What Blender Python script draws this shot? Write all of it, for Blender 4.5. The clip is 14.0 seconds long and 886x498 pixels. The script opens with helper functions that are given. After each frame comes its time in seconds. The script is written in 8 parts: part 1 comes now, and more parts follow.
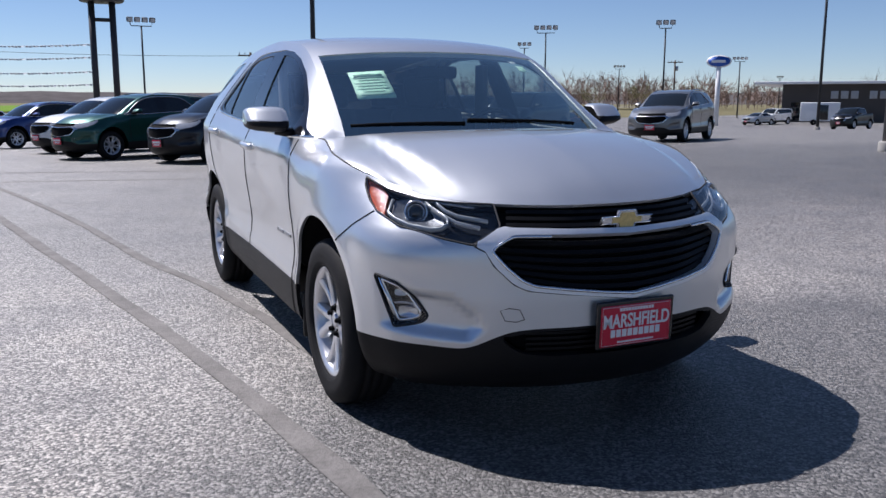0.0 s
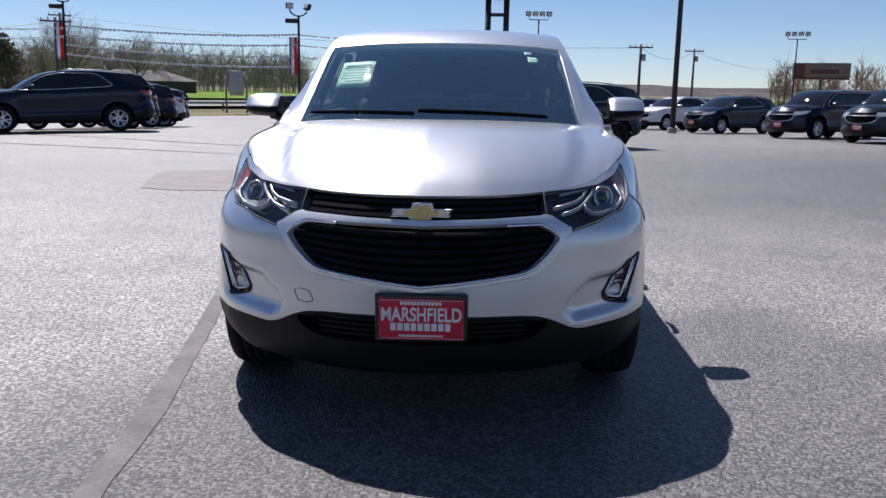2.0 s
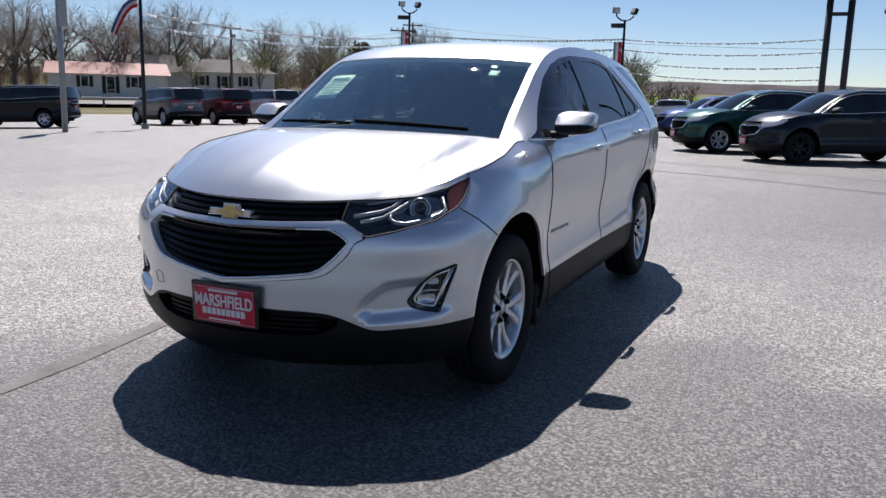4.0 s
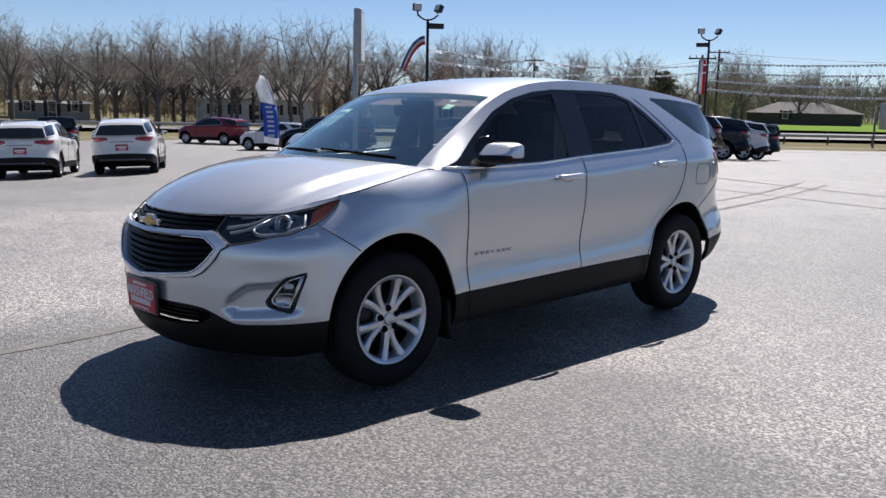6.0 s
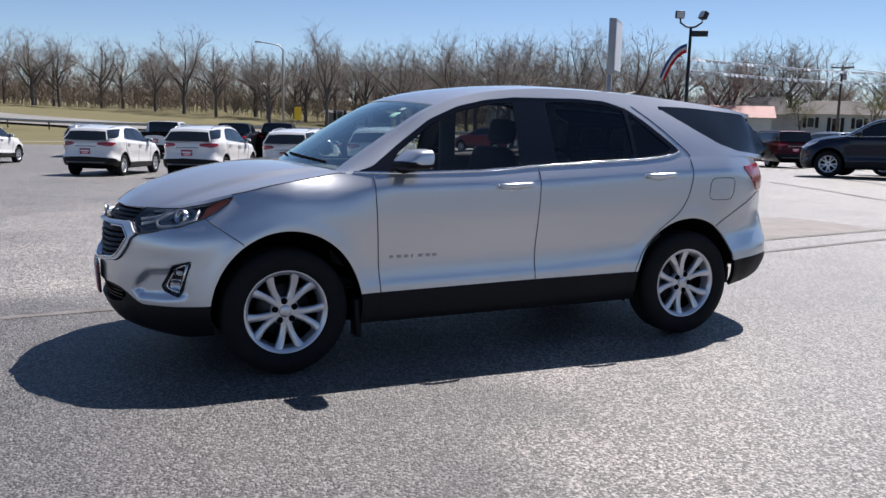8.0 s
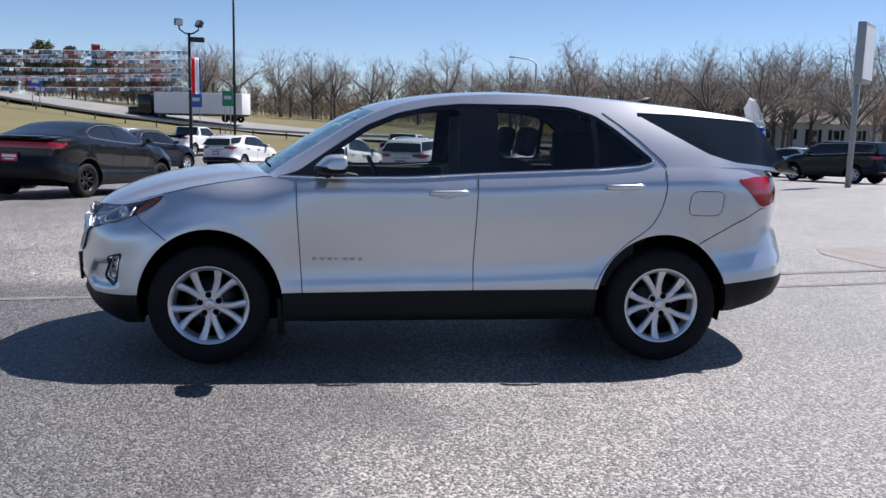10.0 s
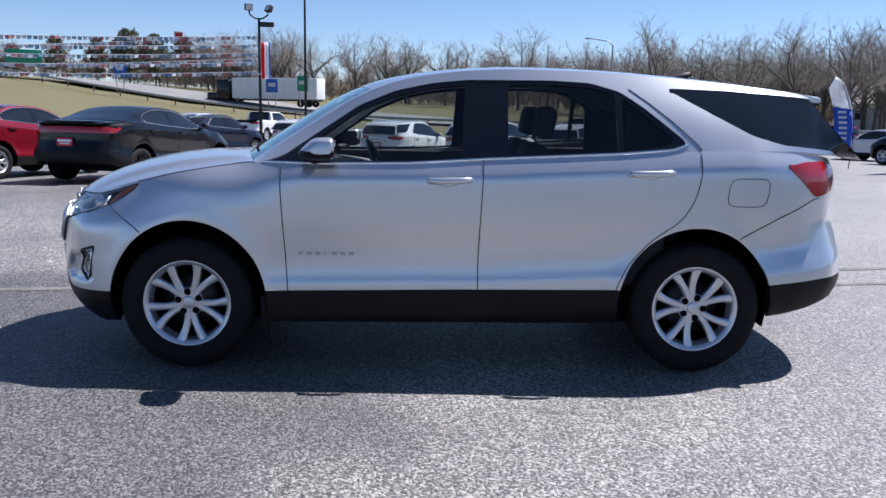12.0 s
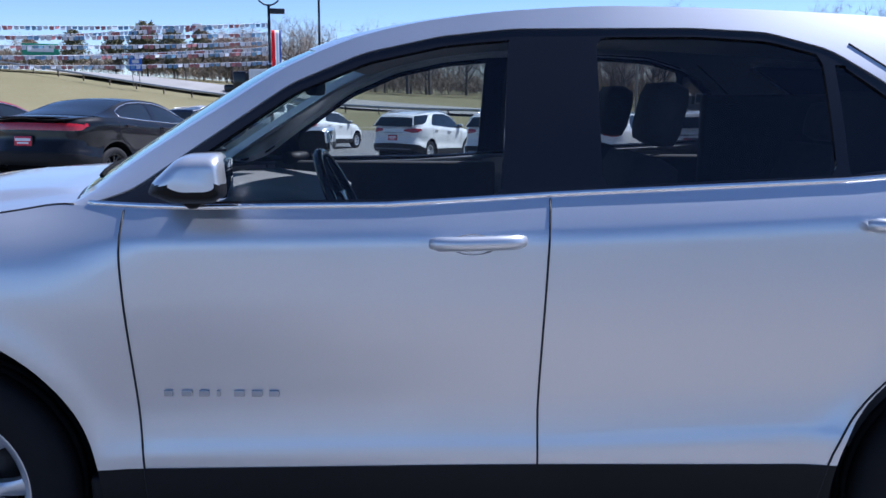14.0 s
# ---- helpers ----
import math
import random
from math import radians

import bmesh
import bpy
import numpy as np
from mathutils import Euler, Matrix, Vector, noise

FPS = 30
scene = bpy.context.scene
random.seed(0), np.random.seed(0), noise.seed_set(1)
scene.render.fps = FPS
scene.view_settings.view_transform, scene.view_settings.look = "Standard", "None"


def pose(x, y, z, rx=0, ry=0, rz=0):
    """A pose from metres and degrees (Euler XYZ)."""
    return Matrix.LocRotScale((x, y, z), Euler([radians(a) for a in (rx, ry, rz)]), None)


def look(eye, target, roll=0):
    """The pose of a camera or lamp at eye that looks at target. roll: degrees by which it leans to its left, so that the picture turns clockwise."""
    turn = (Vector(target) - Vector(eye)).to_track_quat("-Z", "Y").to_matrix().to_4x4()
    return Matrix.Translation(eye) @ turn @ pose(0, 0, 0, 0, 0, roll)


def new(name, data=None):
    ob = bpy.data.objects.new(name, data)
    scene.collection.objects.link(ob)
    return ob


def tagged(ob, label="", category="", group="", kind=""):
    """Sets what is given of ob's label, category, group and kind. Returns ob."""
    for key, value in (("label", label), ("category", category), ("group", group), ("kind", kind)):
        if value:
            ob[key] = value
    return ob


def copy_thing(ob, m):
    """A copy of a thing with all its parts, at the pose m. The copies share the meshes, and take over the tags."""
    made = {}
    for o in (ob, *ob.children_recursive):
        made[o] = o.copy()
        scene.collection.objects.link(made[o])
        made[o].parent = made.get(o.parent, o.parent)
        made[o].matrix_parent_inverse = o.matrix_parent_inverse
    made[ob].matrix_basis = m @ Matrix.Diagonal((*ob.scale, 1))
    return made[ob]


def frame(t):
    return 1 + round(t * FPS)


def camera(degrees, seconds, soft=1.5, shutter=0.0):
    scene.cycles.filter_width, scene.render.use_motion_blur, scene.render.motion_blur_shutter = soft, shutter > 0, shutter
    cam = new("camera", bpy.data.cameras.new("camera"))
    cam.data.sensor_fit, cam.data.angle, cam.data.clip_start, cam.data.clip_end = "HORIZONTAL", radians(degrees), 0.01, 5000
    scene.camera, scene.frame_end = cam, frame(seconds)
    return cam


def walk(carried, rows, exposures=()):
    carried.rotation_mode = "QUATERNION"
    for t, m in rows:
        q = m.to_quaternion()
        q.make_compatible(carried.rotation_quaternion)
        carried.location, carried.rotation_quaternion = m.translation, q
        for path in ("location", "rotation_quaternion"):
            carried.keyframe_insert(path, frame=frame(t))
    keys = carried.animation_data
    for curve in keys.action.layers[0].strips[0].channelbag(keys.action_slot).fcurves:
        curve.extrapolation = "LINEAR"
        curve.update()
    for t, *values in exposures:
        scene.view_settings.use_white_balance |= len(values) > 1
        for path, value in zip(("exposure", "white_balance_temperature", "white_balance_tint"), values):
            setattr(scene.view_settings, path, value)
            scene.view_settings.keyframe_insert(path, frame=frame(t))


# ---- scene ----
cam = camera(55.0, 14.0)
PATH = [
    (0, (-1.93, -4.705, 1.254), (-1.097, -2.919, 0.915), 0.1),
    (0.5, (-1.458, -4.935, 1.249), (-0.824, -3.071, 0.899), 0.4),
    (1, (-0.903, -5.065, 1.275), (-0.516, -3.136, 0.917), 0.3),
    (1.5, (-0.382, -5.204, 1.267), (-0.22, -3.244, 0.905), 0.6),
    (2, (0.125, -5.211, 1.269), (0.076, -3.246, 0.902), 1.2),
    (2.5, (0.665, -5.234, 1.307), (0.406, -3.287, 0.928), 1.5),
    (3, (1.174, -5.165, 1.316), (0.722, -3.255, 0.934), 1.6),
    (5.5, (3.575, -4.468, 1.43), (2.318, -2.951, 1.087), 1.2),
    (6, (4.031, -4.182, 1.429), (2.638, -2.784, 1.102), 1.2),
    (6.5, (4.398, -3.832, 1.432), (2.89, -2.558, 1.109), 1.3),
    (7, (4.797, -3.446, 1.464), (3.182, -2.31, 1.143), 1.5),
    (7.5, (5.091, -3.018, 1.458), (3.386, -2.022, 1.138), 1.5),
    (10, (5.845, -0.663, 1.46), (3.885, -0.401, 1.159), 1.4),
    (10.5, (5.774, -0.396, 1.484), (3.806, -0.21, 1.185), 1.6),
    (11, (5.729, -0.22, 1.471), (3.756, -0.098, 1.166), 1.4),
    (11.5, (5.674, -0.188, 1.465), (3.703, -0.093, 1.143), 1.3),
    (12, (5.343, -0.197, 1.439), (3.374, -0.112, 1.098), 1.0),
    (12.5, (4.838, -0.178, 1.413), (2.87, -0.105, 1.061), 0.7),
    (13, (4.22, -0.144, 1.416), (2.255, -0.085, 1.049), 0.5),
    (13.5, (3.604, -0.168, 1.425), (1.639, -0.1, 1.055), 0.6),
    (14, (2.961, -0.097, 1.395), (0.994, -0.064, 1.031), 0.3),
]
walk(cam, [(t, look(eye, target, roll)) for t, eye, target, roll in PATH], [(0, 0.44, 6050, 17), (3, 0.44, 6250, 16), (5.5, 0.52, 6400, 15), (7.5, 0.57, 6350, 15), (11, 0.76, 6050, 16), (12.5, 0.84, 5750, 17), (13.2, 1.02, 5550, 19), (14, 1.06, 5400, 18)])

# ---- light ----
SUN_WAY = Vector((-0.36, 0.66, 1.06)).normalized()
world = bpy.data.worlds.new("sky")
scene.world = world
world.use_nodes = True
_sky = world.node_tree.nodes.new("ShaderNodeTexSky")
_sky.sky_type = "NISHITA"
_sky.sun_disc = False
_sky.sun_elevation = math.asin(SUN_WAY.z)
_sky.sun_rotation = math.atan2(SUN_WAY.x, SUN_WAY.y) % (2 * math.pi)
_sky.air_density, _sky.dust_density, _sky.ozone_density = 0.72, 0.0, 3.4
_bg = world.node_tree.nodes["Background"]
_bg.inputs["Strength"].default_value = 0.066
world.node_tree.links.new(_sky.outputs["Color"], _bg.inputs["Color"])
_sun_data = bpy.data.lights.new("sun", "SUN")
_sun_data.energy, _sun_data.angle, _sun_data.color = 5.0, radians(0.53), (1.0, 0.95, 0.88)
_sun = new("sun", _sun_data)
_sun.matrix_world = look(SUN_WAY * 50, (0, 0, 0))


# ---- materials ----
def shader(name):
    m = bpy.data.materials.new(name)
    m.use_nodes = True
    nt = m.node_tree
    return m, nt, nt.nodes["Principled BSDF"]


def link(nt, a, b):
    nt.links.new(a, b)


def coords(nt, scale=1.0):
    tc = nt.nodes.new("ShaderNodeTexCoord")
    mp = nt.nodes.new("ShaderNodeMapping")
    mp.inputs["Scale"].default_value = (scale, scale, scale) if not isinstance(scale, tuple) else scale
    link(nt, tc.outputs["Object"], mp.inputs["Vector"])
    return mp.outputs["Vector"]


def noise_tex(nt, vec, scale, detail=4.0, rough=0.55):
    n = nt.nodes.new("ShaderNodeTexNoise")
    n.inputs["Scale"].default_value, n.inputs["Detail"].default_value, n.inputs["Roughness"].default_value = scale, detail, rough
    link(nt, vec, n.inputs["Vector"])
    return n.outputs["Fac"]


def ramp(nt, fac, stops):
    r = nt.nodes.new("ShaderNodeValToRGB")
    el = r.color_ramp.elements
    while len(el) < len(stops):
        el.new(0.5)
    for e, (p, c) in zip(el, stops):
        e.position, e.color = p, (*c, 1) if len(c) == 3 else c
    link(nt, fac, r.inputs["Fac"])
    return r.outputs["Color"]


def mixed(nt, fac, a, b, mode="MIX"):
    x = nt.nodes.new("ShaderNodeMix")
    x.data_type, x.blend_type = "RGBA", mode
    for sock, v in ((x.inputs[0], fac), (x.inputs[6], a), (x.inputs[7], b)):
        if isinstance(v, (int, float)):
            sock.default_value = v
        elif isinstance(v, tuple):
            sock.default_value = (*v, 1) if len(v) == 3 else v
        else:
            link(nt, v, sock)
    return x.outputs[2]


def bump(nt, height, p, strength=0.3, distance=0.01):
    b = nt.nodes.new("ShaderNodeBump")
    b.inputs["Strength"].default_value, b.inputs["Distance"].default_value = strength, distance
    link(nt, height, b.inputs["Height"])
    link(nt, b.outputs["Normal"], p.inputs["Normal"])


def plain(name, color, rough=0.5, metal=0.0, vary=0.12, scale=6.0, bumps=0.0, bscale=60.0, coat=0.0, spec=0.5):
    """A surface of one colour with mottling at two scales, and fine relief."""
    m, nt, p = shader(name)
    v = coords(nt)
    big, fine = noise_tex(nt, v, scale), noise_tex(nt, v, scale * 9, 6)
    c = tuple(color)
    lo, hi = tuple(x * (1 - vary) for x in c), tuple(min(1, x * (1 + vary)) for x in c)
    a = ramp(nt, big, [(0.3, lo), (0.7, hi)])
    link(nt, mixed(nt, 0.35, a, ramp(nt, fine, [(0.35, lo), (0.65, hi)])), p.inputs["Base Color"])
    p.inputs["Metallic"].default_value = metal
    r = nt.nodes.new("ShaderNodeMapRange")
    r.inputs["To Min"].default_value, r.inputs["To Max"].default_value = max(0.02, rough * 0.85), min(1, rough * 1.15)
    link(nt, fine, r.inputs["Value"])
    link(nt, r.outputs["Result"], p.inputs["Roughness"])
    p.inputs["Coat Weight"].default_value = coat
    p.inputs["Coat Roughness"].default_value = 0.04
    p.inputs["Specular IOR Level"].default_value = spec
    if bumps:
        bump(nt, noise_tex(nt, v, bscale, 6), p, bumps, 0.004)
    return m


def paint(name, color, metal=0.0, rough=0.35, flake=0.0, coat=1.0):
    """Car paint under clear coat, with flakes and a little road dust."""
    m, nt, p = shader(name)
    v = coords(nt)
    dust = noise_tex(nt, v, 1.7, 5)
    c = tuple(color)
    d = tuple(x * 0.94 + 0.003 for x in c)
    base = ramp(nt, dust, [(0.42, c), (0.75, d)])
    if flake:
        fl = nt.nodes.new("ShaderNodeTexVoronoi")
        fl.inputs["Scale"].default_value = 900
        link(nt, v, fl.inputs["Vector"])
        base = mixed(nt, flake, base, fl.outputs["Color"], "SOFT_LIGHT")
    link(nt, base, p.inputs["Base Color"])
    p.inputs["Metallic"].default_value = metal
    p.inputs["Roughness"].default_value = rough
    p.inputs["Specular IOR Level"].default_value = 0.15
    p.inputs["Coat Weight"].default_value = coat
    cr = nt.nodes.new("ShaderNodeMapRange")
    cr.inputs["To Min"].default_value, cr.inputs["To Max"].default_value = 0.02, 0.07
    link(nt, dust, cr.inputs["Value"])
    link(nt, cr.outputs["Result"], p.inputs["Coat Roughness"])
    return m


def glass(name, tint, gloss=(1.0, 1.0, 1.0), rough=0.01, face_on=0.05):
    """A thin pane: tinted see-through with a mirror reflection that grows towards grazing."""
    m = bpy.data.materials.new(name)
    m.use_nodes = True
    nt = m.node_tree
    nt.nodes.remove(nt.nodes["Principled BSDF"])
    out = nt.nodes["Material Output"]
    tr, gl = nt.nodes.new("ShaderNodeBsdfTransparent"), nt.nodes.new("ShaderNodeBsdfGlossy")
    tr.inputs["Color"].default_value = (*tint, 1)
    gl.inputs["Roughness"].default_value = rough
    gl.inputs["Color"].default_value = (*gloss, 1)
    lw, mx = nt.nodes.new("ShaderNodeLayerWeight"), nt.nodes.new("ShaderNodeMixShader")
    pw, ma = nt.nodes.new("ShaderNodeMath"), nt.nodes.new("ShaderNodeMath")
    pw.operation, ma.operation = "POWER", "MULTIPLY_ADD"
    lw.inputs["Blend"].default_value = 0.5
    link(nt, lw.outputs["Facing"], pw.inputs[0])
    pw.inputs[1].default_value = 4.5
    link(nt, pw.outputs[0], ma.inputs[0])
    ma.inputs[1].default_value, ma.inputs[2].default_value = 0.90, face_on
    link(nt, ma.outputs[0], mx.inputs[0])
    link(nt, tr.outputs[0], mx.inputs[1])
    link(nt, gl.outputs[0], mx.inputs[2])
    link(nt, mx.outputs[0], out.inputs["Surface"])
    return m


M = {}
M["silver"] = paint("silver_paint", (0.66, 0.68, 0.705), 0.78, 0.34, 0.10)
M["white_paint"] = paint("white_paint", (0.78, 0.78, 0.77), 0.0, 0.35)
M["navy_paint"] = paint("navy_paint", (0.006, 0.010, 0.026), 0.3, 0.3, 0.0, 0.55)
M["black_paint"] = paint("black_paint", (0.005, 0.005, 0.006), 0.2, 0.3, 0.0, 0.55)
M["charcoal_paint"] = paint("charcoal_paint", (0.012, 0.016, 0.024), 0.5, 0.32, 0.0, 0.55)
M["blue_paint"] = paint("blue_paint", (0.014, 0.036, 0.16), 0.4, 0.32)
M["green_paint"] = paint("green_paint", (0.004, 0.060, 0.048), 0.4, 0.32)
M["red_paint"] = paint("red_paint", (0.20, 0.005, 0.016), 0.2, 0.32)
M["maroon_paint"] = paint("maroon_paint", (0.085, 0.008, 0.010), 0.3, 0.34, 0.0, 0.4)
M["grey_paint"] = paint("grey_paint", (0.16, 0.165, 0.17), 0.6, 0.34)
M["pearl_paint"] = paint("pearl_silver_paint", (0.42, 0.44, 0.46), 0.7, 0.36)
M["cladding"] = plain("black_plastic_cladding", (0.007, 0.007, 0.008), 0.5, 0, 0.2, 5, 0.25, 400, 0, 0.22)
M["gloss_black"] = plain("gloss_black_trim", (0.008, 0.008, 0.010), 0.12, 0, 0.1, 5, 0, 60, 0.2, 0.5)
M["matt_black"] = plain("matt_black", (0.004, 0.004, 0.005), 0.85, 0, 0.15, 8, 0, 60, 0, 0.1)
M["gap"] = plain("dark_panel_gap", (0.012, 0.012, 0.014), 0.7, 0, 0.1, 8)
M["chrome"] = plain("bright_chrome", (0.80, 0.81, 0.83), 0.10, 1.0, 0.03, 5)
M["satin_chrome"] = plain("satin_chrome", (0.62, 0.63, 0.65), 0.24, 1.0, 0.05, 5)
M["gold"] = plain("gold_emblem", (0.62, 0.47, 0.20), 0.38, 0.6, 0.25, 90)
M["alloy"] = plain("silver_alloy", (0.66, 0.67, 0.70), 0.30, 0.75, 0.06, 9, 0, 60, 0.4)
M["dark_alloy"] = plain("black_alloy", (0.012, 0.012, 0.013), 0.35, 0.4, 0.1, 9)
M["tyre"] = plain("tyre_rubber", (0.010, 0.010, 0.011), 0.75, 0, 0.25, 12, 0.3, 150, 0, 0.2)
M["disc"] = plain("brake_steel", (0.045, 0.043, 0.042), 0.45, 0.8, 0.2, 20)
M["wind_glass"] = glass("windscreen_glass", (0.74, 0.88, 0.84), (0.90, 1.0, 0.92), face_on=0.36)
M["side_glass"] = glass("side_window_glass", (0.72, 0.76, 0.75), face_on=0.04)
M["rear_glass"] = glass("tinted_rear_door_glass", (0.58, 0.60, 0.60), face_on=0.04)
M["privacy_glass"] = glass("privacy_glass", (0.33, 0.34, 0.35), face_on=0.04)
M["bg_glass"] = plain("dark_car_glass", (0.010, 0.013, 0.015), 0.03, 0, 0.1, 3, 0, 60, 0, 0.7)
M["far_lamp"] = plain("clear_lamp", (0.45, 0.47, 0.50), 0.12, 0.5, 0.2, 20)
M["lens"] = glass("lamp_lens", (0.92, 0.94, 0.96))
M["lamp_grey"] = plain("grey_lamp_trim", (0.31, 0.33, 0.35), 0.35, 0.5, 0.1, 14)
M["lamp_black"] = plain("black_lamp_housing", (0.012, 0.013, 0.015), 0.22, 0, 0.2, 14)
M["frame_silver"] = plain("satin_silver_frame", (0.80, 0.82, 0.85), 0.42, 0.55, 0.05, 6)
M["slat_black"] = plain("satin_black_slat", (0.005, 0.005, 0.006), 0.45, 0, 0.15, 9, 0, 60, 0, 0.18)
M["lamp_dark"] = plain("lamp_housing", (0.14, 0.15, 0.165), 0.28, 0.6, 0.2, 14)
M["amber"] = plain("amber_reflector", (0.46, 0.075, 0.015), 0.16, 0, 0.18, 60, 0.3, 300, 0.6)
M["red_lens"] = plain("red_lamp_lens", (0.36, 0.008, 0.012), 0.10, 0, 0.3, 30, 0.2, 200, 0.8)
M["seat"] = plain("dark_cloth_seat", (0.030, 0.030, 0.032), 0.85, 0, 0.2, 30, 0.3, 300)
M["mirror"] = plain("mirror_glass", (0.85, 0.86, 0.88), 0.02, 1.0, 0.01, 3)
M["plate_red"] = plain("red_enamel_plate", (0.60, 0.012, 0.045), 0.32, 0, 0.06, 20)
M["plate_white"] = plain("white_enamel", (0.80, 0.80, 0.80), 0.4, 0, 0.03, 20)
M["sticker"] = plain("pale_green_paper", (0.62, 0.86, 0.70), 0.6, 0, 0.05, 20)
M["ink"] = plain("grey_print", (0.12, 0.24, 0.18), 0.6, 0, 0.05, 20)
M["dash"] = plain("dark_grey_dashboard", (0.13, 0.13, 0.13), 0.6, 0, 0.12, 20, 0.3, 250)
M["liner"] = plain("grey_headliner", (0.16, 0.16, 0.155), 0.9, 0, 0.1, 20, 0.2, 200)
M["script"] = plain("grey_metal_script", (0.42, 0.43, 0.45), 0.35, 0.7, 0.05, 20)


# ---- mesh tools ----
def part(name, bm, material, parent=None, label="", smooth=True):
    me = bpy.data.meshes.new(name)
    if smooth:
        for fc in bm.faces:
            fc.smooth = True
    bm.to_mesh(me)
    bm.free()
    me.materials.append(material)
    ob = new(name, me)
    if parent is not None:
        ob.parent = parent
    if label:
        tagged(ob, label)
    return ob


def mesh_part(name, verts, faces, material, parent=None, label="", smooth=True, sharp=None):
    me = bpy.data.meshes.new(name)
    me.from_pydata([tuple(v) for v in verts], [], faces)
    me.update()
    if smooth:
        me.polygons.foreach_set("use_smooth", [True] * len(me.polygons))
        if sharp:
            me.set_sharp_from_angle(angle=radians(sharp))
    me.materials.append(material)
    ob = new(name, me)
    if parent is not None:
        ob.parent = parent
    if label:
        tagged(ob, label)
    return ob


def root(name, m, label, category, group="", kind=""):
    ob = new(name)
    ob.matrix_world = m
    return tagged(ob, label, category, group, kind)


def box(bm, lo, hi, bev=0.0, m=None):
    """An axis box between two corners, its edges rounded."""
    lo, hi = Vector(lo), Vector(hi)
    r = bmesh.ops.create_cube(bm, size=1, matrix=Matrix.Translation((lo + hi) / 2) @ Matrix.Diagonal((*(hi - lo), 1)))
    vs = r["verts"]
    if bev:
        es = list({e for v in vs for e in v.link_edges})
        got = bmesh.ops.bevel(bm, geom=es, offset=bev, segments=2, affect="EDGES", profile=0.6)
        vs = list({v for v in got["verts"]} | {v for v in vs if v.is_valid})
    if m is not None:
        bmesh.ops.transform(bm, matrix=m, verts=[v for v in vs if v.is_valid])
    return vs


def tube(bm, pts, radius, n=8, closed=False, caps=True, flat=1.0):
    """A round bar along points; radius may be a list."""
    pts = [Vector(p) for p in pts]
    rings = []
    up0 = Vector((0, 0, 1))
    k = len(pts)
    for i, p in enumerate(pts):
        a = pts[i - 1] if (i or closed) else pts[0]
        b = pts[(i + 1) % k] if (i < k - 1 or closed) else pts[-1]
        d = (b - a).normalized() if (b - a).length > 1e-9 else Vector((0, 0, 1))
        up = up0 if abs(d.dot(up0)) < 0.95 else Vector((1, 0, 0))
        s = d.cross(up).normalized()
        w = s.cross(d).normalized()
        r = radius[i] if isinstance(radius, (list, tuple)) else radius
        rings.append([bm.verts.new(p + s * (r * math.cos(t)) + w * (r * flat * math.sin(t))) for t in (2 * math.pi * j / n for j in range(n))])
    pairs = list(zip(rings, rings[1:])) + ([(rings[-1], rings[0])] if closed else [])
    for ra, rb in pairs:
        for j in range(n):
            bm.faces.new((ra[j], ra[(j + 1) % n], rb[(j + 1) % n], rb[j]))
    if caps and not closed:
        bm.faces.new(rings[0][::-1])
        bm.faces.new(rings[-1])


def lathe(bm, profile, n=32, axis="x", close=False):
    """Turn a profile of (along, radius) round an axis."""
    rings = []
    for a, r in profile:
        ring = []
        for j in range(n):
            t = 2 * math.pi * j / n
            c, s = r * math.cos(t), r * math.sin(t)
            ring.append(bm.verts.new((a, c, s) if axis == "x" else (c, a, s) if axis == "y" else (c, s, a)))
        rings.append(ring)
    for ra, rb in zip(rings, rings[1:]):
        for j in range(n):
            bm.faces.new((ra[j], ra[(j + 1) % n], rb[(j + 1) % n], rb[j]))
    if close:
        bm.faces.new(rings[0][::-1])
        bm.faces.new(rings[-1])
    bmesh.ops.recalc_face_normals(bm, faces=bm.faces)


def spline(pts):
    """A smooth curve through (t, value) pairs that does not overshoot; linear past the ends."""
    xs = np.array([p[0] for p in pts], float)
    ys = np.array([p[1] for p in pts], float)
    h, dl = np.diff(xs), np.diff(ys) / np.diff(xs)
    m = np.empty(len(xs))
    m[0], m[-1] = dl[0], dl[-1]
    for i in range(1, len(xs) - 1):
        a, b = dl[i - 1], dl[i]
        m[i] = 0 if a * b <= 0 else 3 * (h[i - 1] + h[i]) / ((2 * h[i] + h[i - 1]) / a + (h[i] + 2 * h[i - 1]) / b)

    def f(t):
        t = np.asarray(t, float)
        i = np.clip(np.searchsorted(xs, t) - 1, 0, len(xs) - 2)
        s = np.clip((t - xs[i]) / h[i], 0, 1)
        v = (2 * s**3 - 3 * s**2 + 1) * ys[i] + (s**3 - 2 * s**2 + s) * h[i] * m[i] + (3 * s**2 - 2 * s**3) * ys[i + 1] + (s**3 - s**2) * h[i] * m[i + 1]
        return v

    return f


def sstep(a, b, t):
    s = np.clip((np.asarray(t, float) - a) / (b - a), 0, 1)
    return s * s * (3 - 2 * s)


def rounded(poly, r=0.03, n=4):
    """A closed polygon with its corners rounded, as a dense outline."""
    out, k = [], len(poly)
    for i in range(k):
        p0, p1, p2 = (np.array(poly[j % k], float) for j in (i - 1, i, i + 1))
        a, b = p0 - p1, p2 - p1
        la, lb = np.linalg.norm(a), np.linalg.norm(b)
        d = min(r, la * 0.45, lb * 0.45)
        s, e = p1 + a / la * d, p1 + b / lb * d
        for t in np.linspace(0, 1, n + 1):
            out.append((1 - t) ** 2 * s + 2 * t * (1 - t) * p1 + t * t * e)
    return np.array(out)


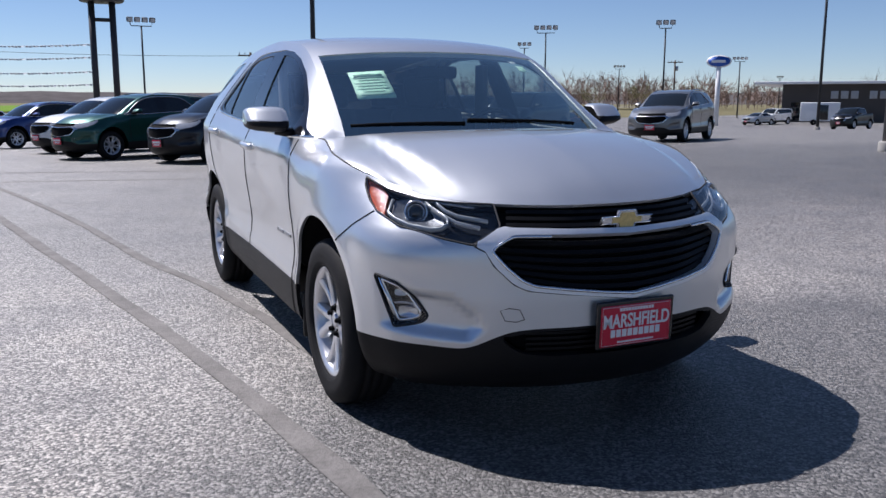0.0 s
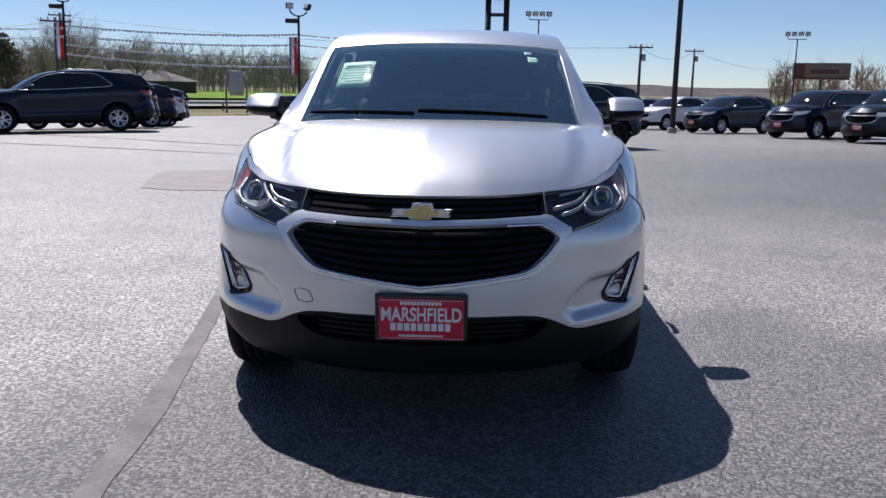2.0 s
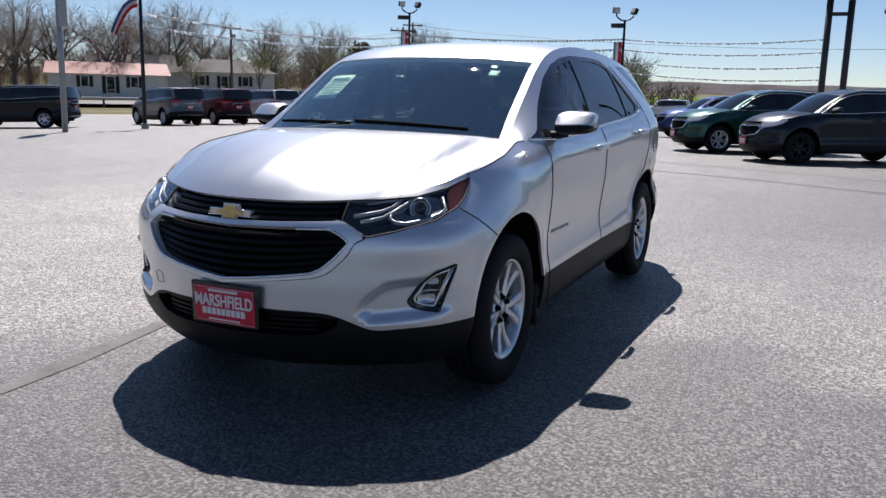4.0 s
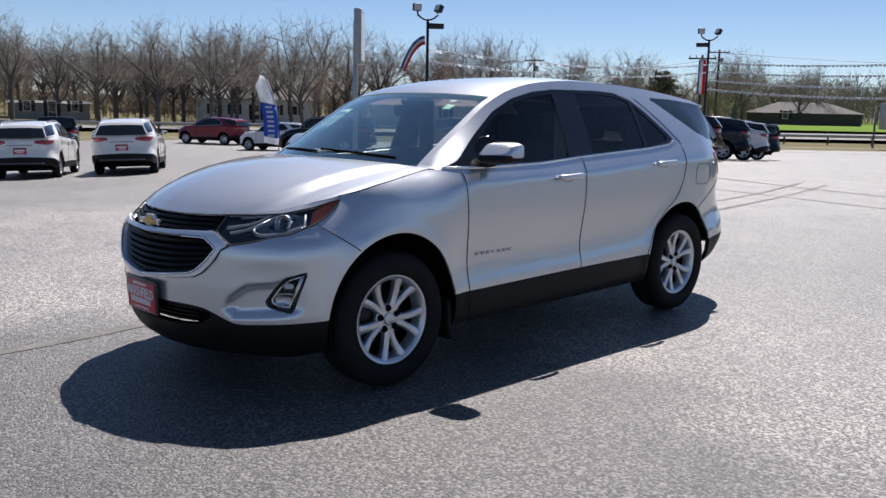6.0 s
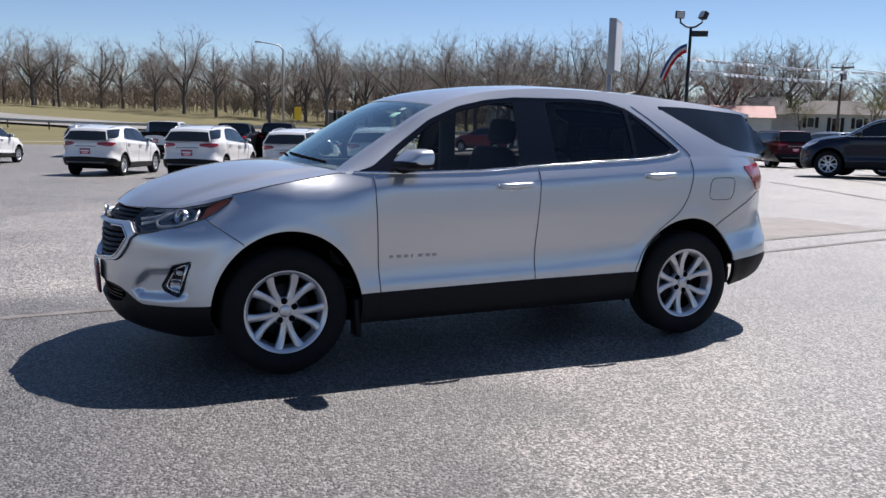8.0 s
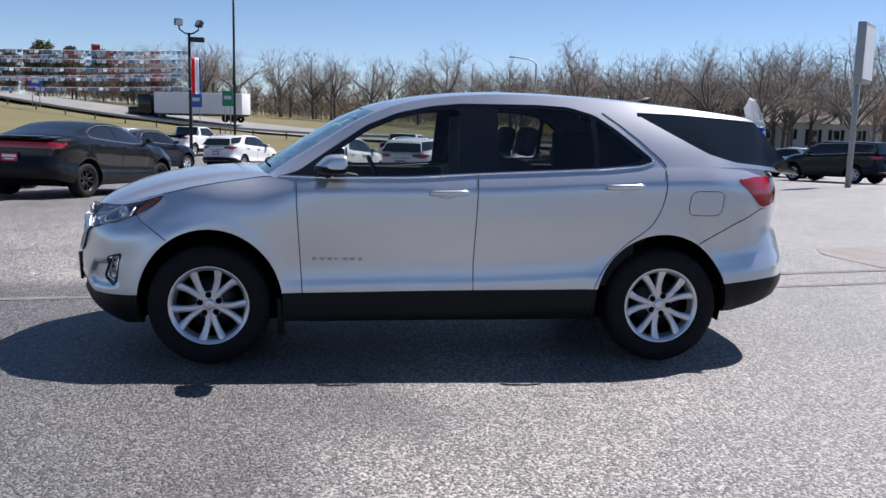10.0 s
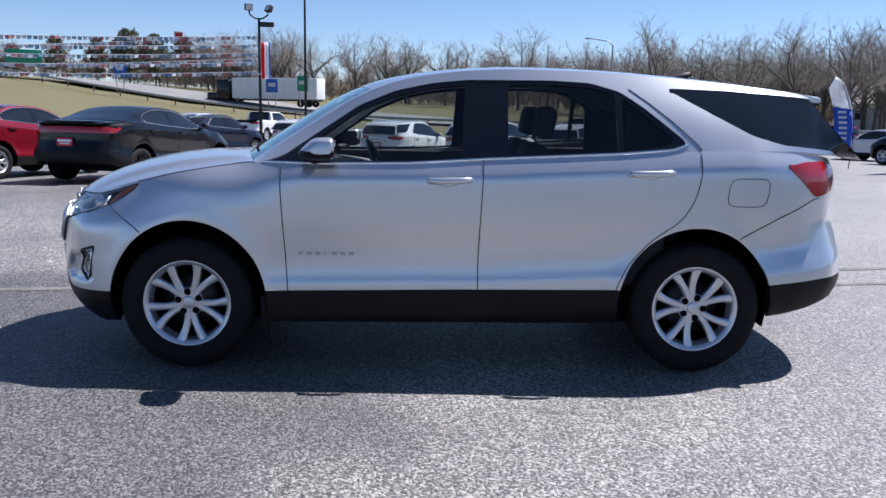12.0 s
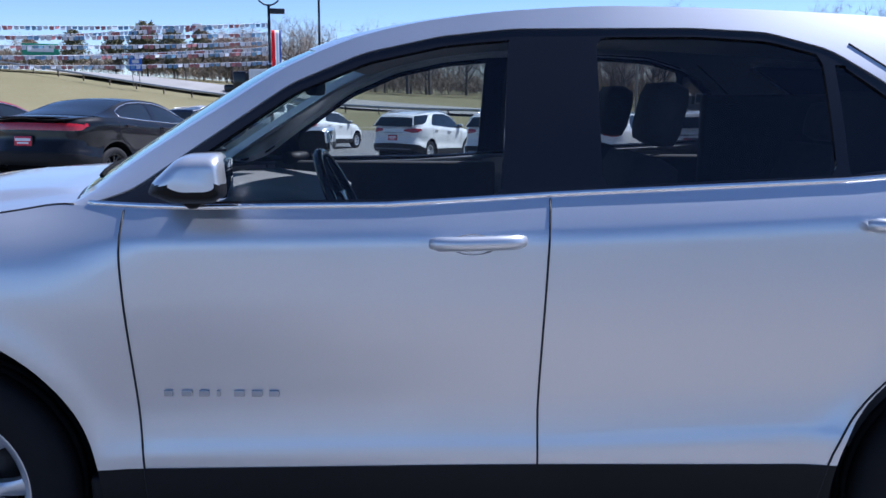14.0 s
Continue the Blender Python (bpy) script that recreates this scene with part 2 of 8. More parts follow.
def inside(poly, x, y):
    px, py = poly[:, 0], poly[:, 1]
    qx, qy = np.roll(px, -1), np.roll(py, -1)
    hit = np.zeros(np.shape(x), bool)
    for ax, ay, bx, by in zip(px, py, qx, qy):
        c = (ay > y) != (by > y)
        with np.errstate(divide="ignore", invalid="ignore"):
            hit ^= c & (x < (bx - ax) * (y - ay) / (by - ay + 1e-12) + ax)
    return hit


def outline_distance(poly, a, b):
    """Signed distance to a closed outline (negative inside) and the nearest point on it."""
    best = np.full(a.shape, 1e9)
    na, nb = a.copy(), b.copy()
    for p, q in zip(poly, np.roll(poly, -1, axis=0)):
        d = q - p
        t = np.clip(((a - p[0]) * d[0] + (b - p[1]) * d[1]) / max(d @ d, 1e-12), 0, 1)
        cx, cy = p[0] + t * d[0], p[1] + t * d[1]
        dist = np.hypot(a - cx, b - cy)
        near = dist < best
        best, na, nb = np.where(near, dist, best), np.where(near, cx, na), np.where(near, cy, nb)
    return np.where(inside(poly, a, b), -best, best), na, nb


class Skin:
    """A surface over a flat plan, its faces split cleanly along outlines, from which panels are cut."""

    def __init__(self, a, b, polys, tol, point, normal):
        ni, nj = a.shape
        rim = np.zeros((ni, nj), bool)
        rim[0] = rim[-1] = rim[:, 0] = rim[:, -1] = True
        A, B, fixed = list(a.ravel()), list(b.ravel()), list(rim.ravel())
        k = np.arange(ni * nj).reshape(ni, nj)
        faces = [list(f) for f in np.stack([k[:-1, :-1], k[1:, :-1], k[1:, 1:], k[:-1, 1:]], -1).reshape(-1, 4)]
        for poly in polys:
            d, ca, cb = outline_distance(poly, np.array(A), np.array(B))
            for v in np.nonzero(np.abs(d) < tol)[0]:
                if not fixed[v]:
                    A[v], B[v], d[v], fixed[v] = ca[v], cb[v], 0.0, True
                elif abs(d[v]) < tol * 0.3:
                    d[v] = 0.0
            d = list(d)
            made, out = {}, []
            for f in faces:
                ds = [d[v] for v in f]
                if min(ds) >= 0 or max(ds) <= 0:
                    out.append(f)
                    continue
                lo, hi = [], []
                for i, v in enumerate(f):
                    w = f[(i + 1) % len(f)]
                    if d[v] <= 0:
                        lo.append(v)
                    if d[v] >= 0:
                        hi.append(v)
                    if d[v] * d[w] < 0:
                        key = (min(v, w), max(v, w))
                        if key not in made:
                            t = d[key[0]] / (d[key[0]] - d[key[1]])
                            A.append(A[key[0]] + (A[key[1]] - A[key[0]]) * t)
                            B.append(B[key[0]] + (B[key[1]] - B[key[0]]) * t)
                            fixed.append(True)
                            made[key] = len(A) - 1
                        lo.append(made[key])
                        hi.append(made[key])
                out += [g for g in (lo, hi) if len(g) > 2]
            faces = out
        self.faces = faces
        self.a, self.b = np.array(A), np.array(B)
        self.P, self.N = point(self.a, self.b), normal(self.a, self.b)
        self.ca = np.array([self.a[f].mean() for f in faces])
        self.cb = np.array([self.b[f].mean() for f in faces])

    def cut(self, mask, lift=0.0, side=1):
        s = np.array([side, 1, 1])
        V, N = (self.P + lift * self.N) * s, self.N * s
        pick = [self.faces[i][::side] for i in np.nonzero(mask)[0]]
        return [V[f] for f in pick], [N[f] for f in pick]


class Sheet:
    """A grid of points with normals, from which panels are cut."""

    def __init__(self, P, flip=False):
        self.P = P
        du, dv = np.gradient(P, axis=0), np.gradient(P, axis=1)
        n = np.cross(du, dv)
        n /= np.linalg.norm(n, axis=-1, keepdims=True) + 1e-12
        self.N = -n if flip else n
        self.flip = flip

    def cut(self, mask, lift=0.0, side=1):
        """Corner points and normals of the faces chosen, for one side of the car."""
        i, j = np.nonzero(mask)
        quads = [(i, j), (i + 1, j), (i + 1, j + 1), (i, j + 1)]
        if self.flip:
            quads = quads[::-1]
        s = np.array([side, 1, 1])
        V = np.stack([(self.P[a, b] + lift * self.N[a, b]) * s for a, b in quads], 1)
        N = np.stack([self.N[a, b] * s for a, b in quads], 1)
        return (V[:, ::-1], N[:, ::-1]) if side < 0 else (V, N)


def panel(name, cuts, material, parent, flange=0.012, label="", smooth=True):
    """One mesh from cut faces: corners welded, and a flange turned in round the rim to give the sheet its thickness."""
    index, verts, norms, faces = {}, [], [], []
    for V, N in cuts:
        for fv, fn in zip(V, N):
            ids = []
            for v, n in zip(fv, fn):
                k = tuple(np.round(v * 20000).astype(np.int64).tolist())
                if k not in index:
                    index[k] = len(verts)
                    verts.append(v)
                    norms.append(n)
                if index[k] not in ids:
                    ids.append(index[k])
            if len(ids) > 2:
                faces.append(ids)
    if not faces:
        return None
    if flange:
        count = {}
        for fc in faces:
            for a, b in zip(fc, fc[1:] + fc[:1]):
                key = (min(a, b), max(a, b))
                count[key] = None if key in count else (a, b)
        lip = {}
        for e in [e for e in count.values() if e]:
            n = np.cross(verts[e[1]] - verts[e[0]], norms[e[0]] + norms[e[1]])
            n = n / (np.linalg.norm(n) + 1e-12)
            for v in e:
                if v not in lip:
                    lip[v] = len(verts)
                    verts += [np.array(verts[v]), np.asarray(verts[v]) - flange * np.asarray(norms[v])]
                    norms += [0 * n, 0 * n]
                for k in (lip[v], lip[v] + 1):
                    norms[k] = norms[k] + n
            a, b = lip[e[0]], lip[e[1]]
            faces.append([b, a, a + 1, b + 1])
    ob = mesh_part(name, verts, faces, material, parent, label, smooth)
    if smooth:
        nn = np.array(norms)
        ob.data.normals_split_custom_set_from_vertices(nn / (np.linalg.norm(nn, axis=1, keepdims=True) + 1e-12))
    return ob

# ---- vehicle kit ----
class Shell:
    """A car's skin as smooth surfaces: the lower wrap, the side glass band, the top and the bonnet. It faces -y, wheels on z = 0."""

    def __init__(self, s):
        self.s = s
        c = np.array(s["contour"], float)
        d = np.r_[0, np.cumsum(np.hypot(*np.diff(c, axis=0).T))]
        t = np.linspace(0, d[-1], 700)
        # smooth the outline by a running mean over a hand's width
        x, y = np.interp(t, d, c[:, 0]), np.interp(t, d, c[:, 1])
        k = 31
        ker = np.hanning(k + 2)[1:-1]
        ker /= ker.sum()
        px = np.r_[-x[1 : k // 2 + 1][::-1], x, -x[-k // 2 : -1][::-1]]
        py = np.r_[y[1 : k // 2 + 1][::-1], y, y[-k // 2 : -1][::-1]]
        x, y = np.convolve(px, ker, "valid")[:700], np.convolve(py, ker, "valid")[:700]
        x[0] = x[-1] = 0
        self.q = np.r_[0, np.cumsum(np.hypot(np.diff(x), np.diff(y)))]
        self.x, self.y, self.L = x, y, self.q[-1]
        tx, ty = np.gradient(x, self.q), np.gradient(y, self.q)
        ln = np.hypot(tx, ty)
        self.nx, self.ny = ty / ln, -tx / ln
        self.nx[0] = self.nx[-1] = 0
        self.half = int(np.argmax(x))
        self.zt = spline([(self.at(*p[:2]), p[2]) for p in s["top"]])
        self.zb = spline([(self.at(*p[:2]), p[2]) for p in s["bottom"]])
        self.df, self.ds, self.dr, self.de = (spline(s[k]) for k in ("front", "side", "rear", "fender"))
        self.crease = spline(s["crease"])
        self.zc, self.zr, self.xr = (spline(s[k]) for k in ("crown", "rail", "rail_x"))

    def at(self, kind, v):
        """The place along the outline of a width (front half) or of a length."""
        if kind == "q":
            return v
        if kind == "x":
            n = np.searchsorted(-self.y[: self.half] * -1, self.s["axles"][0])
            return float(np.interp(v, self.x[:n], self.q[:n])) if v >= 0 else v
        return float(np.interp(v, self.y, self.q))

    def poly(self, pts, r=0.02):
        return rounded([(self.at(k, v), z) for k, v, z in pts], r)

    def wrap(self, q, z, lift=0.0):
        q, z = np.asarray(q, float), np.asarray(z, float)
        s = self.s
        y = np.interp(q, self.q, self.y)
        x = np.interp(q, self.q, self.x)
        low = sstep(0.47, 0.36, z)
        wf = 1 - sstep(s["nose"][0] + 0.24 * low, s["nose"][1] + 0.1 * low, y)
        wr = sstep(s["tail"][0], s["tail"][1], y)
        we = (1 - wf) * (1 - sstep(s["cowl_y"] - 0.12, s["cowl_y"] + 0.25, y))
        d = wf * self.df(z) + wr * self.dr(z) + we * self.de(z) + (1 - wf - wr - we) * self.ds(z - self.crease(y) + 1.04)
        for yc, ry, rz in s["arches"]:
            r = np.hypot((y - yc) / ry, (z - s["hub_z"]) / rz)
            d = d + s["flare"] * np.exp(-(((r - 1.02) / 0.11) ** 2)) * (z < 0.95)
        for qk, qv, zc, aq, az, amp in s["dents"]:
            d = d + amp * np.exp(-(((q - self.at(qk, qv)) / aq) ** 2) - ((z - zc) / az) ** 2)
        if s.get("scoop"):
            pts = np.array(s["scoop"], float)
            near = (q > 0.5) & (q < 1.0) & (z > 0.38) & (z < 0.67)
            if np.any(near):
                sd = outline_distance(pts, q, z)[0]
                d = d - 0.034 * sstep(0.0, 0.040, -sd) * sstep(0.985, 0.86, q)
        d = d + lift
        nx, ny = np.interp(q, self.q, self.nx), np.interp(q, self.q, self.ny)
        return np.stack([np.maximum(x + nx * d, 0) * (q > 1e-6) * (q < self.L - 1e-6), y + ny * d, z], -1)

    def normal(self, q, z):
        e = 0.01
        a, b = self.wrap(q + e, z) - self.wrap(q - e, z), self.wrap(q, z + e) - self.wrap(q, z - e)
        n = np.cross(a, b)
        return n / np.linalg.norm(n, axis=-1, keepdims=True)

    def lower(self, step, polys):
        nq, nz = int(self.L / step), max(8, int(0.95 / step))
        q = np.linspace(0, self.L, nq + 1)[:, None] * np.ones((1, nz + 1))
        w = np.linspace(0, 1, nz + 1)[None] * np.ones((nq + 1, 1))
        z = self.zb(q) + (self.zt(q) - self.zb(q)) * w
        self.lo = Skin(q, z, polys, step * 0.22, self.wrap, self.normal)
        self.cq, self.cz = self.lo.ca, self.lo.cb
        self.cy = np.interp(self.cq, self.q, self.y)
        return self.lo

    def belt(self, y):
        q = np.interp(y, self.y, self.q)
        return self.wrap(q, self.zt(q))

    def band(self, y, z):
        """The side above the belt, leaning in to the roof rail."""
        b = self.belt(y)
        zr = self.zr(y)
        v = np.clip((z - b[..., 2]) / np.maximum(zr - b[..., 2], 1e-4), 0, 1)
        x = b[..., 0] + (self.xr(y) - b[..., 0]) * v + self.s["bulge"] * np.sin(np.pi * v)
        return np.stack([x, y, b[..., 2] + (zr - b[..., 2]) * v], -1)

    def upper(self, step, polys):
        y0, y1 = self.s["cabin"]
        ny, nz = int((y1 - y0) / step), max(6, int(0.46 / step))
        y = np.linspace(y0, y1, ny + 1)[:, None] * np.ones((1, nz + 1))
        w = np.linspace(0, 1, nz + 1)[None] * np.ones((ny + 1, 1))
        b = self.belt(y)[..., 2]
        z = b + (self.zr(y) - b) * w
        def nrm(yy, zz, e=0.006):
            n = np.cross(self.band(yy + e, zz) - self.band(yy - e, zz), self.band(yy, zz + e) - self.band(yy, zz - e))
            return n / (np.linalg.norm(n, axis=-1, keepdims=True) + 1e-12)

        self.up = Skin(y, z, polys, step * 0.22, self.band, nrm)
        self.uy, self.uz = self.up.ca, self.up.cb
        return self.up

    def top_point(self, y, u):
        s = self.s
        zr, zc = self.zr(y), self.zc(y)
        z = zr + (zc - zr) * (1 - np.abs(u) ** 2.4)
        bow = s["bow"] * (1 - u**2) * (1 - sstep(s["cabin"][0] + 0.3, s.get("bow_end", s["header"] + 0.5), y))
        back = s.get("back_bow", 0.06) * (1 - u**2) * sstep(s["cabin"][1] - 0.5, s["cabin"][1] - 0.1, y)
        return np.stack([u * self.xr(y), y - bow + back, z], -1)

    def top(self, step):
        y0, y1 = self.s["cabin"]
        ys = np.unique(np.r_[np.arange(y0, y1, step), y1, self.s["header"], self.s["rear_header"]])
        us = np.linspace(0, 1, max(6, int(0.65 / step)) + 1)
        us[-2] = 1 - self.s["pillar"]
        y, u = np.meshgrid(ys, us, indexing="ij")
        self.tp = Sheet(self.top_point(y, u), flip=True)
        self.ty, self.tu = (ys[:-1] + ys[1:])[:, None] / 2 * np.ones((1, len(us) - 1)), (us[:-1] + us[1:])[None] / 2 * np.ones((len(ys) - 1, 1))
        return self.tp

    def hood(self, n):
        """The bonnet: a patch between lip, wing edges and cowl, with a raised middle."""
        s = self.s
        qt, qc = self.at("y", s["tip_y"]), self.at("y", s["cowl_y"])
        a = np.linspace(0, 1, n + 1)
        F = self.wrap(a * qt, self.zt(a * qt), 0.004)
        qs = qt + (qc - qt) * a
        R = self.wrap(qs, self.zt(qs), -0.004)
        hz = spline(s["hood"])
        cy = F[0, 1] + (s["cowl_y"] - s["bow"] - F[0, 1]) * a
        C = np.stack([0 * a, cy, F[0, 2] + hz(a)], -1)
        E = R[-1] * a[:, None] + C[-1] * (1 - a[:, None])
        E[:, 1] = C[-1, 1] + (R[-1, 1] - C[-1, 1]) * a**2
        E[:, 2] = C[-1, 2] + (R[-1, 2] - C[-1, 2]) * a**2.5
        u, v = a[:, None, None], a[None, :, None]
        P = (1 - v) * F[:, None] + v * E[:, None] + (1 - u) * C[None] + u * R[None]
        P = P - ((1 - u) * (1 - v) * F[0] + u * (1 - v) * F[-1] + (1 - u) * v * C[-1] + u * v * R[-1])
        U, V = a[:, None], a[None]
        xc = 0.56 + 0.26 * V
        swell = (1 - sstep(xc - 0.055, xc + 0.030, U)) * np.sin(np.pi * np.clip(V, 0, 1)) ** 0.7
        P[..., 2] += s["swell"] * swell + s["puff"] * np.sin(np.pi * V) ** 0.8 * (1 - U**4)
        self.hd = Sheet(P)
        return self.hd

    def all_cut(self, sheet, mask, lift=0.0):
        return [sheet.cut(mask, lift, 1), sheet.cut(mask, lift, -1)]


def seam(shell, name, pts, parent, width=0.0032, side=1, closed=False, lift=0.0005):
    """A dark panel gap drawn as a fine bead along the wrap."""
    pts = np.array(pts, float)
    d = np.r_[0, np.cumsum(np.hypot(*np.diff(pts, axis=0).T))]
    t = np.linspace(0, d[-1], max(4, int(d[-1] / 0.03)))
    q, z = np.interp(t, d, pts[:, 0]), np.interp(t, d, pts[:, 1])
    P = shell.wrap(q, z, lift) * np.array([side, 1, 1])
    bm = bmesh.new()
    tube(bm, P, width, 5, closed)
    return part(name, bm, M["gap"], parent)


def make_wheel(parent, at, side, R=0.352, W=0.225, rim=0.232, pairs=5, alloy="alloy", turn=0.0, detail=True):
    """A road wheel: tyre with tread, twin-spoke rim, disc, lug nuts and cap. It turns about x; the outer face looks to side."""
    wheel = new("wheel")
    wheel.parent = parent
    wheel.matrix_basis = Matrix.Translation(at) @ Matrix.Rotation(turn, 4, "X") @ Matrix.Diagonal((side, 1, 1, 1))
    bm = bmesh.new()
    h = W / 2
    prof = [(-h * 0.80, rim), (-h * 0.98, rim + 0.03), (-h, R - 0.055), (-h * 0.86, R - 0.012), (-h * 0.62, R - 0.001)]
    if detail:
        for a in (-0.34, 0.0, 0.34):
            prof += [(h * (a - 0.05), R), (h * (a - 0.035), R - 0.008), (h * (a + 0.035), R - 0.008), (h * (a + 0.05), R)]
    prof += [(h * 0.62, R - 0.001), (h * 0.86, R - 0.012), (h, R - 0.055), (h * 0.99, rim + 0.045), (h * 0.965, rim + 0.030), (h * 0.97, rim + 0.016), (h * 0.80, rim - 0.002)]
    lathe(bm, prof, 48 if detail else 22)
    part("tyre", bm, M["tyre"], wheel)
    bm = bmesh.new()
    lathe(bm, [(h * 0.16, rim - 0.036), (h * 0.52, rim - 0.030), (h * 0.62, rim - 0.026), (h * 0.72, rim - 0.024), (h * 0.80, rim - 0.006), (h * 0.83, rim + 0.003), (h * 0.78, rim + 0.004)], 48 if detail else 22)
    rim_ob = part("rim", bm, M[alloy], wheel)
    bm = bmesh.new()
    n = pairs
    lathe(bm, [(h * 0.20, 0.02), (h * 0.20, 0.078), (h * 0.44, 0.080), (h * 0.52, 0.074), (h * 0.53, 0.03)], 30)
    for i in range(n):
        for sgn in (-1, 1):
            a0, a1 = 2 * math.pi * (i + 0.5) / n + sgn * 0.15, 2 * math.pi * (i + 0.5) / n + sgn * 0.315
            secs = []
            for k in range(6):
                t = k / 5
                r = 0.055 + (rim - 0.003 - 0.055) * t
                a = a0 + (a1 - a0) * t**1.4
                wd = 0.0190 - 0.0018 * math.sin(math.pi * t) + 0.008 * t**3
                out = h * (0.56 + 0.22 * t - 0.16 * math.sin(math.pi * t) * 0.4)
                c = Vector((0, math.cos(a) * r, math.sin(a) * r))
                tg = Vector((0, -math.sin(a), math.cos(a)))
                secs.append([bm.verts.new(c + tg * (wd * p) + Vector((o, 0, 0))) for p, o in ((-1.0, out - 0.035), (-1.0, out - 0.006), (-0.55, out), (0.55, out), (1.0, out - 0.006), (1.0, out - 0.035))])
            for s0, s1 in zip(secs, secs[1:]):
                for k in range(6):
                    bm.faces.new((s0[k], s0[(k + 1) % 6], s1[(k + 1) % 6], s1[k]))
            bm.faces.new(secs[0])
            bm.faces.new(secs[-1][::-1])
    bmesh.ops.recalc_face_normals(bm, faces=bm.faces)
    sp = part("spokes", bm, M[alloy], rim_ob)
    sp.data.set_sharp_from_angle(angle=radians(35))
    bm = bmesh.new()
    lathe(bm, [(-h * 0.2, 0.04), (-h * 0.2, 0.15), (-h * 0.05, 0.15), (-h * 0.05, 0.09), (0.0, 0.085), (0.0, 0.03)], 28)
    part("brake_disc", bm, M["disc"], wheel)
    # inner barrel in black: the shade inside the alloy rim as a colour
    bm = bmesh.new()
    lathe(bm, [(-h * 0.5, 0.02), (-h * 0.5, rim - 0.03), (h * 0.54, rim - 0.022)], 32)
    part("barrel", bm, M["matt_black"], wheel)
    if detail:
        bm = bmesh.new()
        lathe(bm, [(h * 0.50, 0.034), (h * 0.58, 0.033), (h * 0.60, 0.029), (h * 0.61, 0.002)], 24)
        part("hub_cap", bm, M[alloy], wheel)
        for i in range(n):
            a = 2 * math.pi * i / n
            # nut with a wide collar, blackened to stand in for its pocket's shade
            bm = bmesh.new()
            lathe(bm, [(h * 0.42, 0.0185), (h * 0.555, 0.0185), (h * 0.555, 0.0115), (h * 0.68, 0.0105), (h * 0.71, 0.006), (h * 0.71, 0.001)], 12)
            nut = part("lug_nut", bm, M["matt_black"], wheel)
            nut.location = (0, math.cos(a) * 0.057, math.sin(a) * 0.057)
    return wheel


